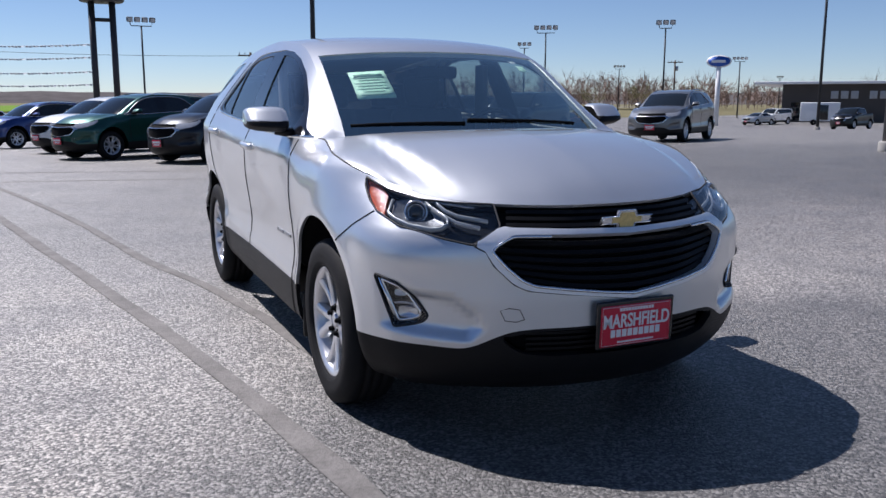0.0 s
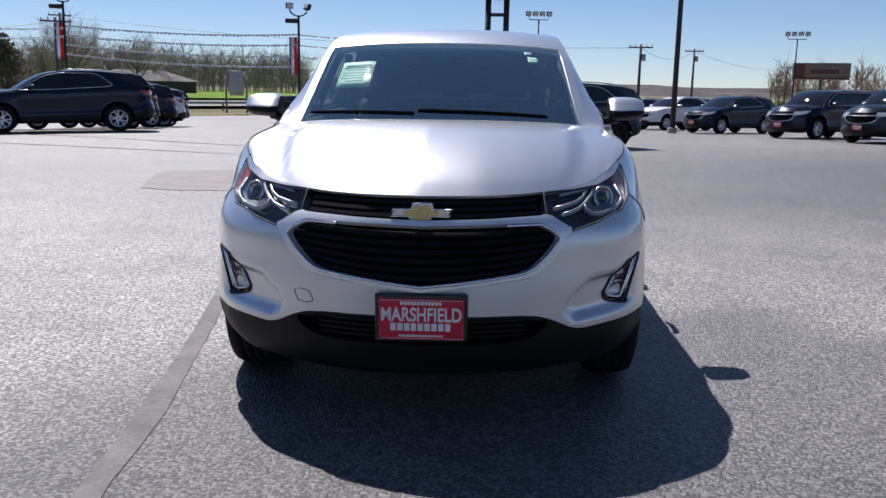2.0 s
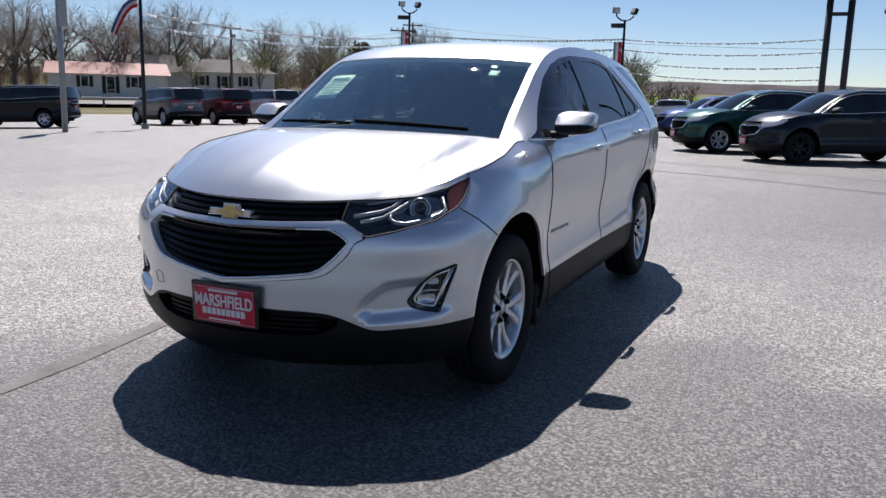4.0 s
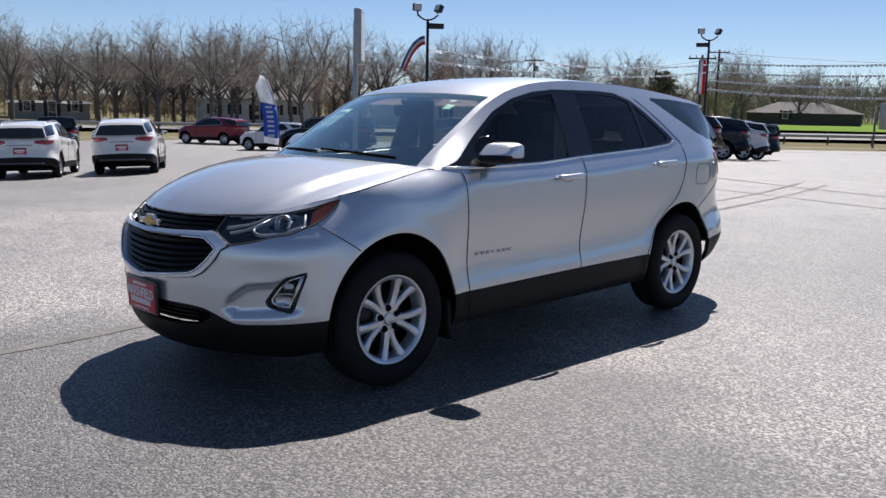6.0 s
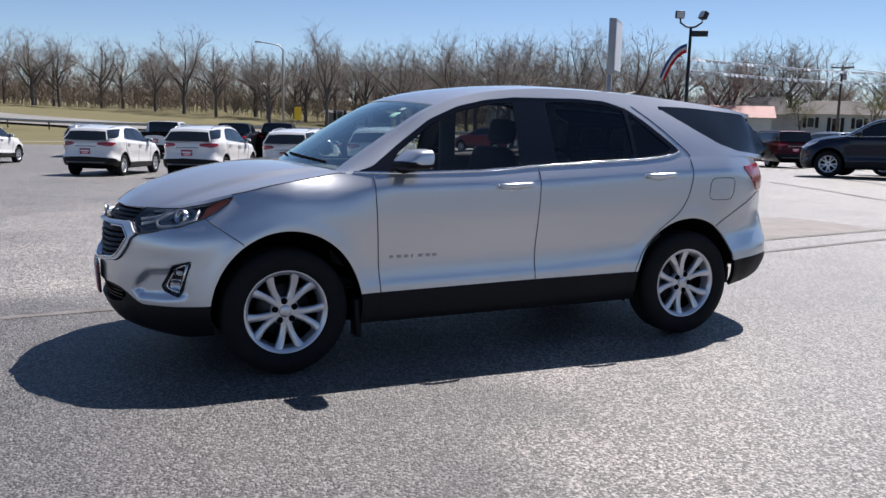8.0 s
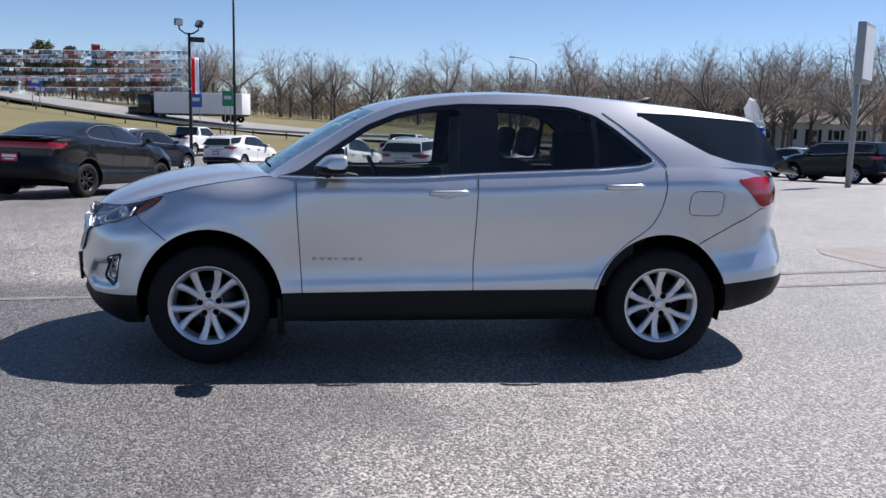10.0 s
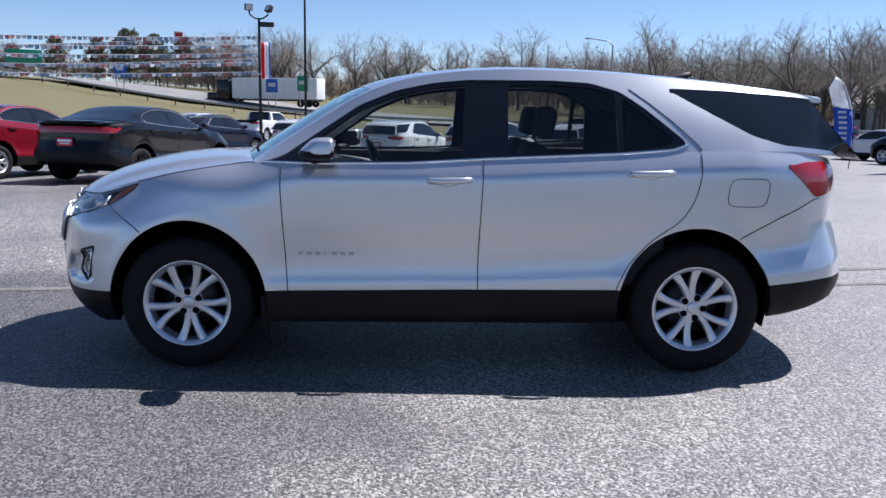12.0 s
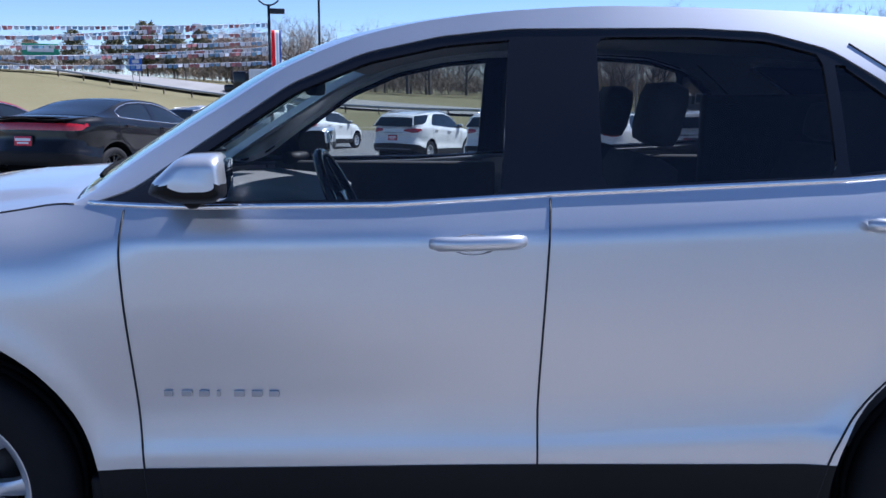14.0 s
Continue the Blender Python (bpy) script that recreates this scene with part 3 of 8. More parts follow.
# ---- the silver crossover ----
SUV = dict(
    contour=[(0, -2.27), (0.25, -2.245), (0.46, -2.165), (0.66, -2.045), (0.80, -1.935), (0.878, -1.79), (0.906, -1.53), (0.912, -1.30), (0.905, -0.9), (0.90, 0), (0.905, 0.9),
             (0.918, 1.36), (0.912, 1.65), (0.880, 1.93), (0.80, 2.12), (0.64, 2.245), (0.35, 2.32), (0, 2.335)],
    top=[("x", 0, 0.893), ("x", 0.30, 0.895), ("x", 0.52, 0.902), ("x", 0.70, 0.920), ("x", 0.82, 0.944), ("y", -1.64, 0.989), ("y", -1.40, 1.045), ("y", -1.15, 1.085), ("y", -1.02, 1.102),
         ("y", -0.85, 1.10), ("y", -0.2, 1.107), ("y", 0.22, 1.134), ("y", 0.93, 1.17), ("y", 1.35, 1.20), ("y", 1.80, 1.205), ("y", 2.05, 1.19), ("y", 2.25, 1.16), ("y", 2.335, 1.15)],
    bottom=[("x", 0, 0.215), ("x", 0.45, 0.210), ("x", 0.62, 0.205), ("x", 0.76, 0.210), ("x", 0.84, 0.225), ("y", -1.80, 0.235), ("y", -1.75, 0.24), ("y", -0.9, 0.26), ("y", 0, 0.265), ("y", 0.95, 0.27), ("y", 1.75, 0.31), ("y", 2.0, 0.345), ("y", 2.15, 0.39), ("y", 2.33, 0.40)],
    front=[(0.18, -0.19), (0.22, -0.10), (0.27, -0.05), (0.32, -0.022), (0.38, -0.004), (0.45, 0.003), (0.55, 0.003), (0.63, 0), (0.70, -0.003), (0.76, -0.011), (0.80, -0.030), (0.83, -0.054), (0.88, -0.100), (0.92, -0.145), (0.97, -0.21), (1.05, -0.28)],
    side=[(0.20, -0.07), (0.26, -0.03), (0.31, -0.012), (0.43, -0.004), (0.47, -0.004), (0.53, -0.016), (0.60, -0.022), (0.70, -0.014), (0.80, -0.002), (0.90, 0.004), (1.00, 0.003), (1.034, 0.0), (1.045, -0.003), (1.055, -0.0075), (1.08, -0.020),
          (1.12, -0.042), (1.16, -0.066), (1.22, -0.105)],
    crease=[(-2.0, 0.97), (-1.3, 1.0), (-0.85, 1.025), (-0.23, 1.04), (0.21, 1.047), (0.885, 1.082), (1.56, 1.11), (2.0, 1.12), (2.3, 1.11)],
    fender=[(0.20, -0.07), (0.26, -0.03), (0.43, -0.004), (0.55, -0.004), (0.70, 0.004), (0.85, 0.006), (0.94, -0.005), (1.0, -0.027), (1.05, -0.066), (1.09, -0.110), (1.12, -0.142)],
    rear=[(0.20, -0.2), (0.30, -0.09), (0.40, -0.02), (0.50, 0.014), (0.58, 0.016), (0.70, -0.012), (0.85, -0.050), (0.95, -0.05), (1.05, -0.055), (1.13, -0.08), (1.20, -0.12)],
    nose=(-2.02, -1.30), tail=(1.62, 2.15), axles=(-1.3625, 1.3625), hub_z=0.352, flare=0.010,
    arches=[(-1.352, 0.418, 0.452), (1.352, 0.418, 0.445)],
    scoop=[(0.985, 0.655), (0.812, 0.606), (0.665, 0.588), (0.575, 0.525), (0.545, 0.465), (0.600, 0.412), (0.807, 0.428), (0.970, 0.447)],
    dents=[("x", 0.74, 0.72, 0.2, 0.05, 0.006), ("y", 1.95, 0.70, 0.25, 0.09, -0.02)],
    cowl_y=-1.0, tip_y=-1.64, bow=0.14, header=-0.39, bow_end=0.37, rear_header=2.0, cabin=(-1.02, 2.27), pillar=0.055, bulge=0.016, swell=0.023, puff=0.012,
    hood=[(0, 0), (0.06, 0.040), (0.14, 0.078), (0.26, 0.118), (0.45, 0.165), (0.70, 0.208), (1.0, 0.240)],
    rail=[(-1.02, 1.108), (-0.9, 1.190), (-0.655, 1.345), (-0.46, 1.462), (-0.265, 1.540), (-0.07, 1.582), (0.15, 1.606), (0.4, 1.617), (0.7, 1.612), (1.02, 1.598), (1.38, 1.572), (1.75, 1.536), (2.0, 1.497),
          (2.06, 1.43), (2.16, 1.30), (2.27, 1.160)],
    crown=[(-1.02, 1.135), (-0.9, 1.215), (-0.655, 1.372), (-0.46, 1.490), (-0.265, 1.570), (-0.07, 1.612), (0.15, 1.638), (0.4, 1.650), (0.7, 1.646), (1.02, 1.632), (1.38, 1.605), (1.75, 1.568), (2.0, 1.527),
           (2.06, 1.45), (2.16, 1.31), (2.27, 1.165)],
    rail_x=[(-1.02, 0.725), (-0.9, 0.708), (-0.655, 0.682), (-0.46, 0.662), (-0.265, 0.645), (0, 0.632), (0.4, 0.630), (1.0, 0.628), (1.5, 0.618), (2.0, 0.600), (2.1, 0.64), (2.27, 0.74)],
)

DLO = rounded([(-0.965, 1.106), (-0.85, 1.143), (-0.65, 1.283), (-0.46, 1.412), (-0.27, 1.492), (-0.07, 1.536), (0.12, 1.556), (0.58, 1.560), (0.78, 1.550), (0.94, 1.505), (1.06, 1.425), (1.17, 1.335), (1.262, 1.258),
               (1.278, 1.236), (1.20, 1.208), (0.93, 1.184), (0.34, 1.152), (0.22, 1.145), (-0.2, 1.118), (-0.65, 1.108)], 0.03)
GLASS = dict(
    front=rounded([(-0.70, 1.120), (-0.70, 1.216), (-0.62, 1.272), (-0.45, 1.388), (-0.26, 1.468), (-0.06, 1.512), (0.085, 1.526), (0.105, 1.520), (0.085, 1.140), (-0.2, 1.129)], 0.02),
    rear=rounded([(0.335, 1.163), (0.335, 1.536), (0.60, 1.538), (0.78, 1.527), (0.915, 1.492), (0.915, 1.193)], 0.02),
    vent=rounded([(0.945, 1.196), (0.945, 1.480), (1.04, 1.405), (1.14, 1.322), (1.222, 1.252), (1.16, 1.222)], 0.02),
    quarter=rounded([(1.19, 1.528), (1.30, 1.465), (1.47, 1.372), (1.64, 1.282), (1.81, 1.236), (1.97, 1.222), (2.12, 1.206), (2.20, 1.15), (2.36, 1.05), (2.36, 1.30), (2.1, 1.47), (1.99, 1.489), (1.855, 1.500), (1.5, 1.522)], 0.025),
)


def text_mesh(words, size, width=None):
    cu = bpy.data.curves.new("lettering", "FONT")
    cu.body, cu.size, cu.extrude, cu.align_x, cu.align_y, cu.offset = words, size, 0.0012, "CENTER", "CENTER", 0.0010
    ob = bpy.data.objects.new("lettering", cu)
    me = bpy.data.meshes.new_from_object(ob)
    bpy.data.objects.remove(ob)
    if width:
        xs = [v.co.x for v in me.vertices]
        k = width / (max(xs) - min(xs))
        for v in me.vertices:
            v.co.x *= k
    return me


def dealer_plate(parent, at, w=0.305, h=0.152, fine=True, tilt=0.0):
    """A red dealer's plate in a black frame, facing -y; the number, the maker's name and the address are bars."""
    bm = bmesh.new()
    box(bm, (-w / 2 - 0.014, 0.0, -h / 2 - 0.010), (w / 2 + 0.014, 0.016, h / 2 + 0.016), 0.006)
    fr = part("plate_frame", bm, M["gloss_black"], parent)
    fr.matrix_basis = Matrix.Translation(at) @ Matrix.Rotation(tilt, 4, "X")
    bm = bmesh.new()
    box(bm, (-w / 2, -0.004, -h / 2), (w / 2, 0.004, h / 2), 0.003)
    pl = part("plate", bm, M["plate_red"], fr)
    if fine:
        me = text_mesh("MARSHFIELD", 0.050, w * 0.94)
        me.materials.append(M["plate_white"])
        tx = new("lettering", me)
        tx.parent = pl
        tx.matrix_basis = Matrix.Translation((0, -0.0055, 0.016)) @ Matrix.Rotation(radians(90), 4, "X") @ Matrix.Diagonal((1, 1.42, 1, 1))
        rows = [(0.0, 0.060, 0.15, 0.012, 12), (0.0, -0.028, 0.22, 0.028, 9), (0.0, -0.061, 0.16, 0.007, 20)]
        for x, z, ww, hh, n in rows:
            for i in range(n):
                a = x - ww / 2 + ww * i / n
                bm = bmesh.new()
                box(bm, (a, -0.0055, z - hh / 2), (a + ww / n * 0.78, -0.0035, z + hh / 2))
                part("printed_bar", bm, M["plate_white"], pl, smooth=False)
        bm = bmesh.new()
        o = [(-w / 2 + 0.005, -0.0045, -h / 2 + 0.005), (w / 2 - 0.005, -0.0045, -h / 2 + 0.005), (w / 2 - 0.005, -0.0045, h / 2 - 0.005), (-w / 2 + 0.005, -0.0045, h / 2 - 0.005)]
        tube(bm, o, 0.0012, 4, True)
        part("border_line", bm, M["plate_white"], pl)
    else:
        for lo, hi in (((-w * 0.45, -0.006, 0.0), (w * 0.45, -0.003, h * 0.30)), ((-w * 0.33, -0.006, -h * 0.30), (w * 0.33, -0.003, -h * 0.12))):
            bm = bmesh.new()
            box(bm, lo, hi)
            part("printed_bar", bm, M["plate_white"], pl, smooth=False)
    return fr


def strip_on(shell, name, pts, mat, parent, width, height, lift, side=1, band=False):
    """A flat moulding that follows the skin: width across it, height proud of it."""
    pts = np.array(pts, float)
    d = np.r_[0, np.cumsum(np.hypot(*np.diff(pts, axis=0).T))]
    t = np.linspace(0, d[-1], max(4, int(d[-1] / 0.025)))
    a, z = np.interp(t, d, pts[:, 0]), np.interp(t, d, pts[:, 1])
    P = shell.band(a, z) + np.array([lift, 0, 0]) if band else shell.wrap(a, z, lift)
    bm = bmesh.new()
    tube(bm, P * np.array([side, 1, 1]), width, 8, False, True, height)
    return part(name, bm, mat, parent)


def mirror_unit(parent, side, paint_mat):
    """A door mirror: painted cap, black foot and lower shell, and its glass."""
    m = new("door_mirror")
    m.parent = parent
    bm = bmesh.new()
    rings = []
    prof = rounded([(-0.588, 1.246), (-0.586, 1.192), (-0.585, 1.176), (-0.584, 1.140), (-0.610, 1.124), (-0.715, 1.122), (-0.772, 1.146), (-0.766, 1.164), (-0.757, 1.178), (-0.690, 1.240)], 0.030, 4)
    cy, cz = -0.66, 1.185
    nv = len(prof)
    for t, k in ((0.0, 0.80), (0.06, 0.93), (0.2, 1.0), (0.5, 0.98), (0.75, 0.92), (0.9, 0.80), (0.97, 0.66), (1.0, 0.45)):
        rings.append([bm.verts.new((side * (0.868 + 0.185 * t), cy + (b - cy) * (k if b < -0.62 else 0.5 + 0.5 * k) + 0.03 * t, cz + (c - cz) * k + 0.006 * t)) for b, c in prof])
    for r0, r1 in zip(rings, rings[1:]):
        for k in range(nv):
            bm.faces.new((r0[k], r0[(k + 1) % nv], r1[(k + 1) % nv], r1[k]))
    bm.faces.new(rings[0])
    bm.faces.new(rings[-1])
    bmesh.ops.recalc_face_normals(bm, faces=bm.faces)
    low = [f for f in bm.faces if f.calc_center_median().z < 1.178]
    keep = bmesh.new()
    remap = {}
    for f in low:
        keep.faces.new([remap.setdefault(v, keep.verts.new(v.co)) if v not in remap else remap[v] for v in f.verts])
    bmesh.ops.delete(bm, geom=low, context="FACES")
    part("mirror_cap", bm, paint_mat, m)
    part("lower_shell", keep, M["cladding"], m)
    bm = bmesh.new()
    tube(bm, [(side * 0.74, -0.74, 1.118), (side * 0.80, -0.71, 1.118), (side * 0.86, -0.68, 1.122), (side * 0.92, -0.665, 1.128)], [0.034, 0.032, 0.028, 0.020], 10, False, True, 0.8)
    part("mirror_foot", bm, M["cladding"], m)
    bm = bmesh.new()
    box(bm, (min(side * 0.885, side * 1.015), -0.582, 1.138), (max(side * 0.885, side * 1.015), -0.572, 1.232), 0.004)
    part("mirror_glass", bm, M["mirror"], m)
    return m


def door_handle(shell, parent, y, z, side, paint_mat):
    """A strap handle with its finger cup."""
    h = new("door_handle")
    h.parent = parent
    q = shell.at("y", y)
    bm = bmesh.new()
    w = 0.115
    ts = np.linspace(-w, w, 13)
    P = [shell.wrap(q + t, z + 0.004 * (t / w), 0.014 + 0.020 * (1 - (t / w) ** 4)) for t in ts]
    tube(bm, [Vector(p) * 1.0 for p in np.array(P) * np.array([side, 1, 1])], [0.011 if abs(t) > 0.1 else 0.016 for t in ts], 10, False, True, 1.15)
    part("strap", bm, paint_mat, h)
    bm = bmesh.new()
    N = 16
    ring = [shell.wrap(q - 0.012 + 0.060 * math.cos(a), z - 0.008 + 0.026 * math.sin(a), 0.0015) * np.array([side, 1, 1]) for a in np.linspace(0, 2 * math.pi, N, endpoint=False)]
    mid = shell.wrap(q - 0.012, z - 0.004, -0.014) * np.array([side, 1, 1])
    vs = [bm.verts.new(p) for p in ring]
    c = bm.verts.new(mid)
    for k in range(N):
        bm.faces.new((vs[k], vs[(k + 1) % N], c))
    bmesh.ops.recalc_face_normals(bm, faces=bm.faces)
    part("finger_cup", bm, M["satin_chrome"], h)
    return h


def seat(parent, x, y, z0, w=0.50):
    s = new("seat")
    s.parent = parent
    bm = bmesh.new()
    box(bm, (x - w / 2, y - 0.25, z0), (x + w / 2, y + 0.27, z0 + 0.20), 0.07)
    part("cushion", bm, M["seat"], s)
    bm = bmesh.new()
    box(bm, (-w / 2, -0.07, 0), (w / 2, 0.09, 0.62), 0.07, Matrix.Translation((x, y + 0.26, z0 + 0.12)) @ Matrix.Rotation(radians(-16), 4, "X"))
    part("backrest", bm, M["seat"], s)
    bm = bmesh.new()
    box(bm, (-0.13, -0.05, 0), (0.13, 0.06, 0.19), 0.05, Matrix.Translation((x, y + 0.46, z0 + 0.74)) @ Matrix.Rotation(radians(-12), 4, "X"))
    part("headrest", bm, M["seat"], s)
    return s


def body_lines(car, sh, door1, door2, bump_f, bump_r, holes):
    """Panel gaps, fuel door, towing-eye cover, door script, spoiler and aerial."""
    def runs(poly, keep):
        pts = np.array(poly)
        d = np.r_[0, np.cumsum(np.hypot(*np.diff(pts, axis=0).T))]
        t = np.linspace(0, d[-1], int(d[-1] / 0.012))
        q, z = np.interp(t, d, pts[:, 0]), np.interp(t, d, pts[:, 1])
        ok = keep(np.interp(q, sh.q, sh.y), z, q) & (z > sh.zb(q)) & (z < sh.zt(q)) & ~inside(holes[0], q, z) & ~inside(holes[1], q, z)
        out, cur = [], []
        for a, b, k in zip(q, z, ok):
            if k:
                cur.append((a, b))
            elif cur:
                out.append(cur)
                cur = []
        return [r for r in out + [cur] if len(r) > 3]

    lines = runs(door1, lambda y, z, q: z > 0) + runs(door2, lambda y, z, q: y > 0.3) + runs(bump_f, lambda y, z, q: (q > 1.03) & (z < 0.873)) + runs(bump_r, lambda y, z, q: (y < 2.05) & (z > 0.6))
    for side in (1, -1):
        for r in lines:
            seam(sh, "panel_gap", r, car, 0.0030, side)
        # bonnet shut line
        bm = bmesh.new()
        tube(bm, [p * np.array([side, 1, 1]) + np.array([0, 0, 0.001]) for p in sh.hd.P[-1]], 0.004, 5)
        part("panel_gap", bm, M["gap"], car)
        for k, w in enumerate((0.022, 0.027, 0.026, 0.010, 0.027, 0.027, 0.025)):
            y0 = -0.768 + 0.0445 * k if side > 0 else -0.482 - 0.0435 * k - w
            bm = bmesh.new()
            c = sh.wrap(sh.at("y", y0 + w / 2), 0.632, 0.003)
            box(bm, (-0.003, -w / 2, -0.008), (0.004, w / 2, 0.008), 0.002, Matrix.Translation((side * c[0], c[1], c[2])))
            part("script_bar", bm, M["script"], car, smooth=False)
    rect = rounded([(sh.at("y", 1.485), 0.915), (sh.at("y", 1.70), 0.915), (sh.at("y", 1.72), 1.062), (sh.at("y", 1.50), 1.062)], 0.045, 6)
    seam(sh, "fuel_door_gap", np.r_[rect, rect[:1]], car, 0.0021, 1)
    cov = rounded([(0.405, 0.490), (0.480, 0.494), (0.500, 0.545), (0.425, 0.540)], 0.012, 5)
    seam(sh, "towing_cover_gap", np.r_[cov, cov[:1]], car, 0.0016, -1)
    # roof spoiler over the rear window
    bm = bmesh.new()
    rows = []
    for yy, th in ((1.86, 0.004), (1.98, 0.024), (2.08, 0.030), (2.125, 0.026), (2.14, 0.016)):
        row = []
        for u in np.linspace(-0.985, 0.985, 23):
            p = sh.top_point(np.array(min(yy, 1.98)), np.array(abs(u)))
            zz = p[2] - 0.12 * max(0, yy - 1.98) + 0.004
            row.append((bm.verts.new((math.copysign(p[0], u), p[1] + max(0, yy - 1.98) * (1 - 0.35 * u * u), zz)), bm.verts.new((math.copysign(p[0], u), p[1] + max(0, yy - 1.98) * (1 - 0.35 * u * u), zz - th))))
        rows.append(row)
    for r0, r1 in zip(rows, rows[1:]):
        for a, b, c, d in zip(r0, r0[1:], r1, r1[1:]):
            bm.faces.new((a[0], b[0], d[0], c[0]))
            bm.faces.new((c[1], d[1], b[1], a[1]))
        bm.faces.new((r0[0][0], r1[0][0], r1[0][1], r0[0][1]))
        bm.faces.new((r0[-1][1], r1[-1][1], r1[-1][0], r0[-1][0]))
    for a, b in zip(rows[-1], rows[-1][1:]):
        bm.faces.new((a[0], b[0], b[1], a[1]))
    bmesh.ops.recalc_face_normals(bm, faces=bm.faces)
    sp = part("roof_spoiler", bm, M["silver"], car)
    sp.data.set_sharp_from_angle(angle=radians(40))
    # aerial fin
    bm = bmesh.new()
    z0 = float(sh.zc(1.45))
    secs = []
    for t, hw, hh in ((0, 0.004, 0.002), (0.25, 0.020, 0.018), (0.6, 0.024, 0.042), (0.9, 0.020, 0.060), (1.0, 0.012, 0.055)):
        yy = 1.34 + 0.17 * t
        zz = float(sh.zc(yy)) - 0.004
        secs.append([bm.verts.new((a * hw, yy + 0.03 * c * t, zz + hh * c)) for a, c in ((-1, 0), (-0.7, 0.5), (-0.25, 1), (0.25, 1), (0.7, 0.5), (1, 0))])
    for s0, s1 in zip(secs, secs[1:]):
        for k in range(5):
            bm.faces.new((s0[k], s0[k + 1], s1[k + 1], s1[k]))
    bm.faces.new(secs[-1])
    bmesh.ops.recalc_face_normals(bm, faces=bm.faces)
    part("aerial_fin", bm, M["cladding"], car)
    # papers inside the windscreen
    def sheet_on(name, y0, y1, u0, u1, material, lift, bars=0):
        V = []
        for yy in np.linspace(y0, y1, 5):
            for u in np.linspace(u0, u1, 5):
                p = sh.top_point(np.array(yy), np.array(abs(u)))
                V.append((math.copysign(p[0], u), p[1] + 0.0, p[2] + lift))
        ob = mesh_part(name, V, [(i * 5 + j, i * 5 + j + 1, i * 5 + j + 6, i * 5 + j + 5) for i in range(4) for j in range(4)], material, car)
        md = ob.modifiers.new("thickness", "SOLIDIFY")
        md.thickness = 0.0006
        return ob

    sheet_on("paper_sticker", -0.77, -0.56, -0.79, -0.53, M["sticker"], -0.009)
    for k, (w, th) in enumerate(((0.20, 0.016), (0.22, 0.010), (0.16, 0.006), (0.22, 0.006), (0.20, 0.006), (0.22, 0.006), (0.14, 0.006), (0.20, 0.006))):
        yy = -0.585 - 0.022 * k
        sheet_on("printed_bar", yy - th, yy, -0.66 - w * 0.5, -0.66 + w * 0.5, M["ink"], -0.0068)
    sheet_on("white_sticker", -0.475, -0.445, 0.64, 0.70, M["plate_white"], -0.009)
    sheet_on("pale_sticker", -0.55, -0.50, 0.66, 0.74, M["sticker"], -0.009)


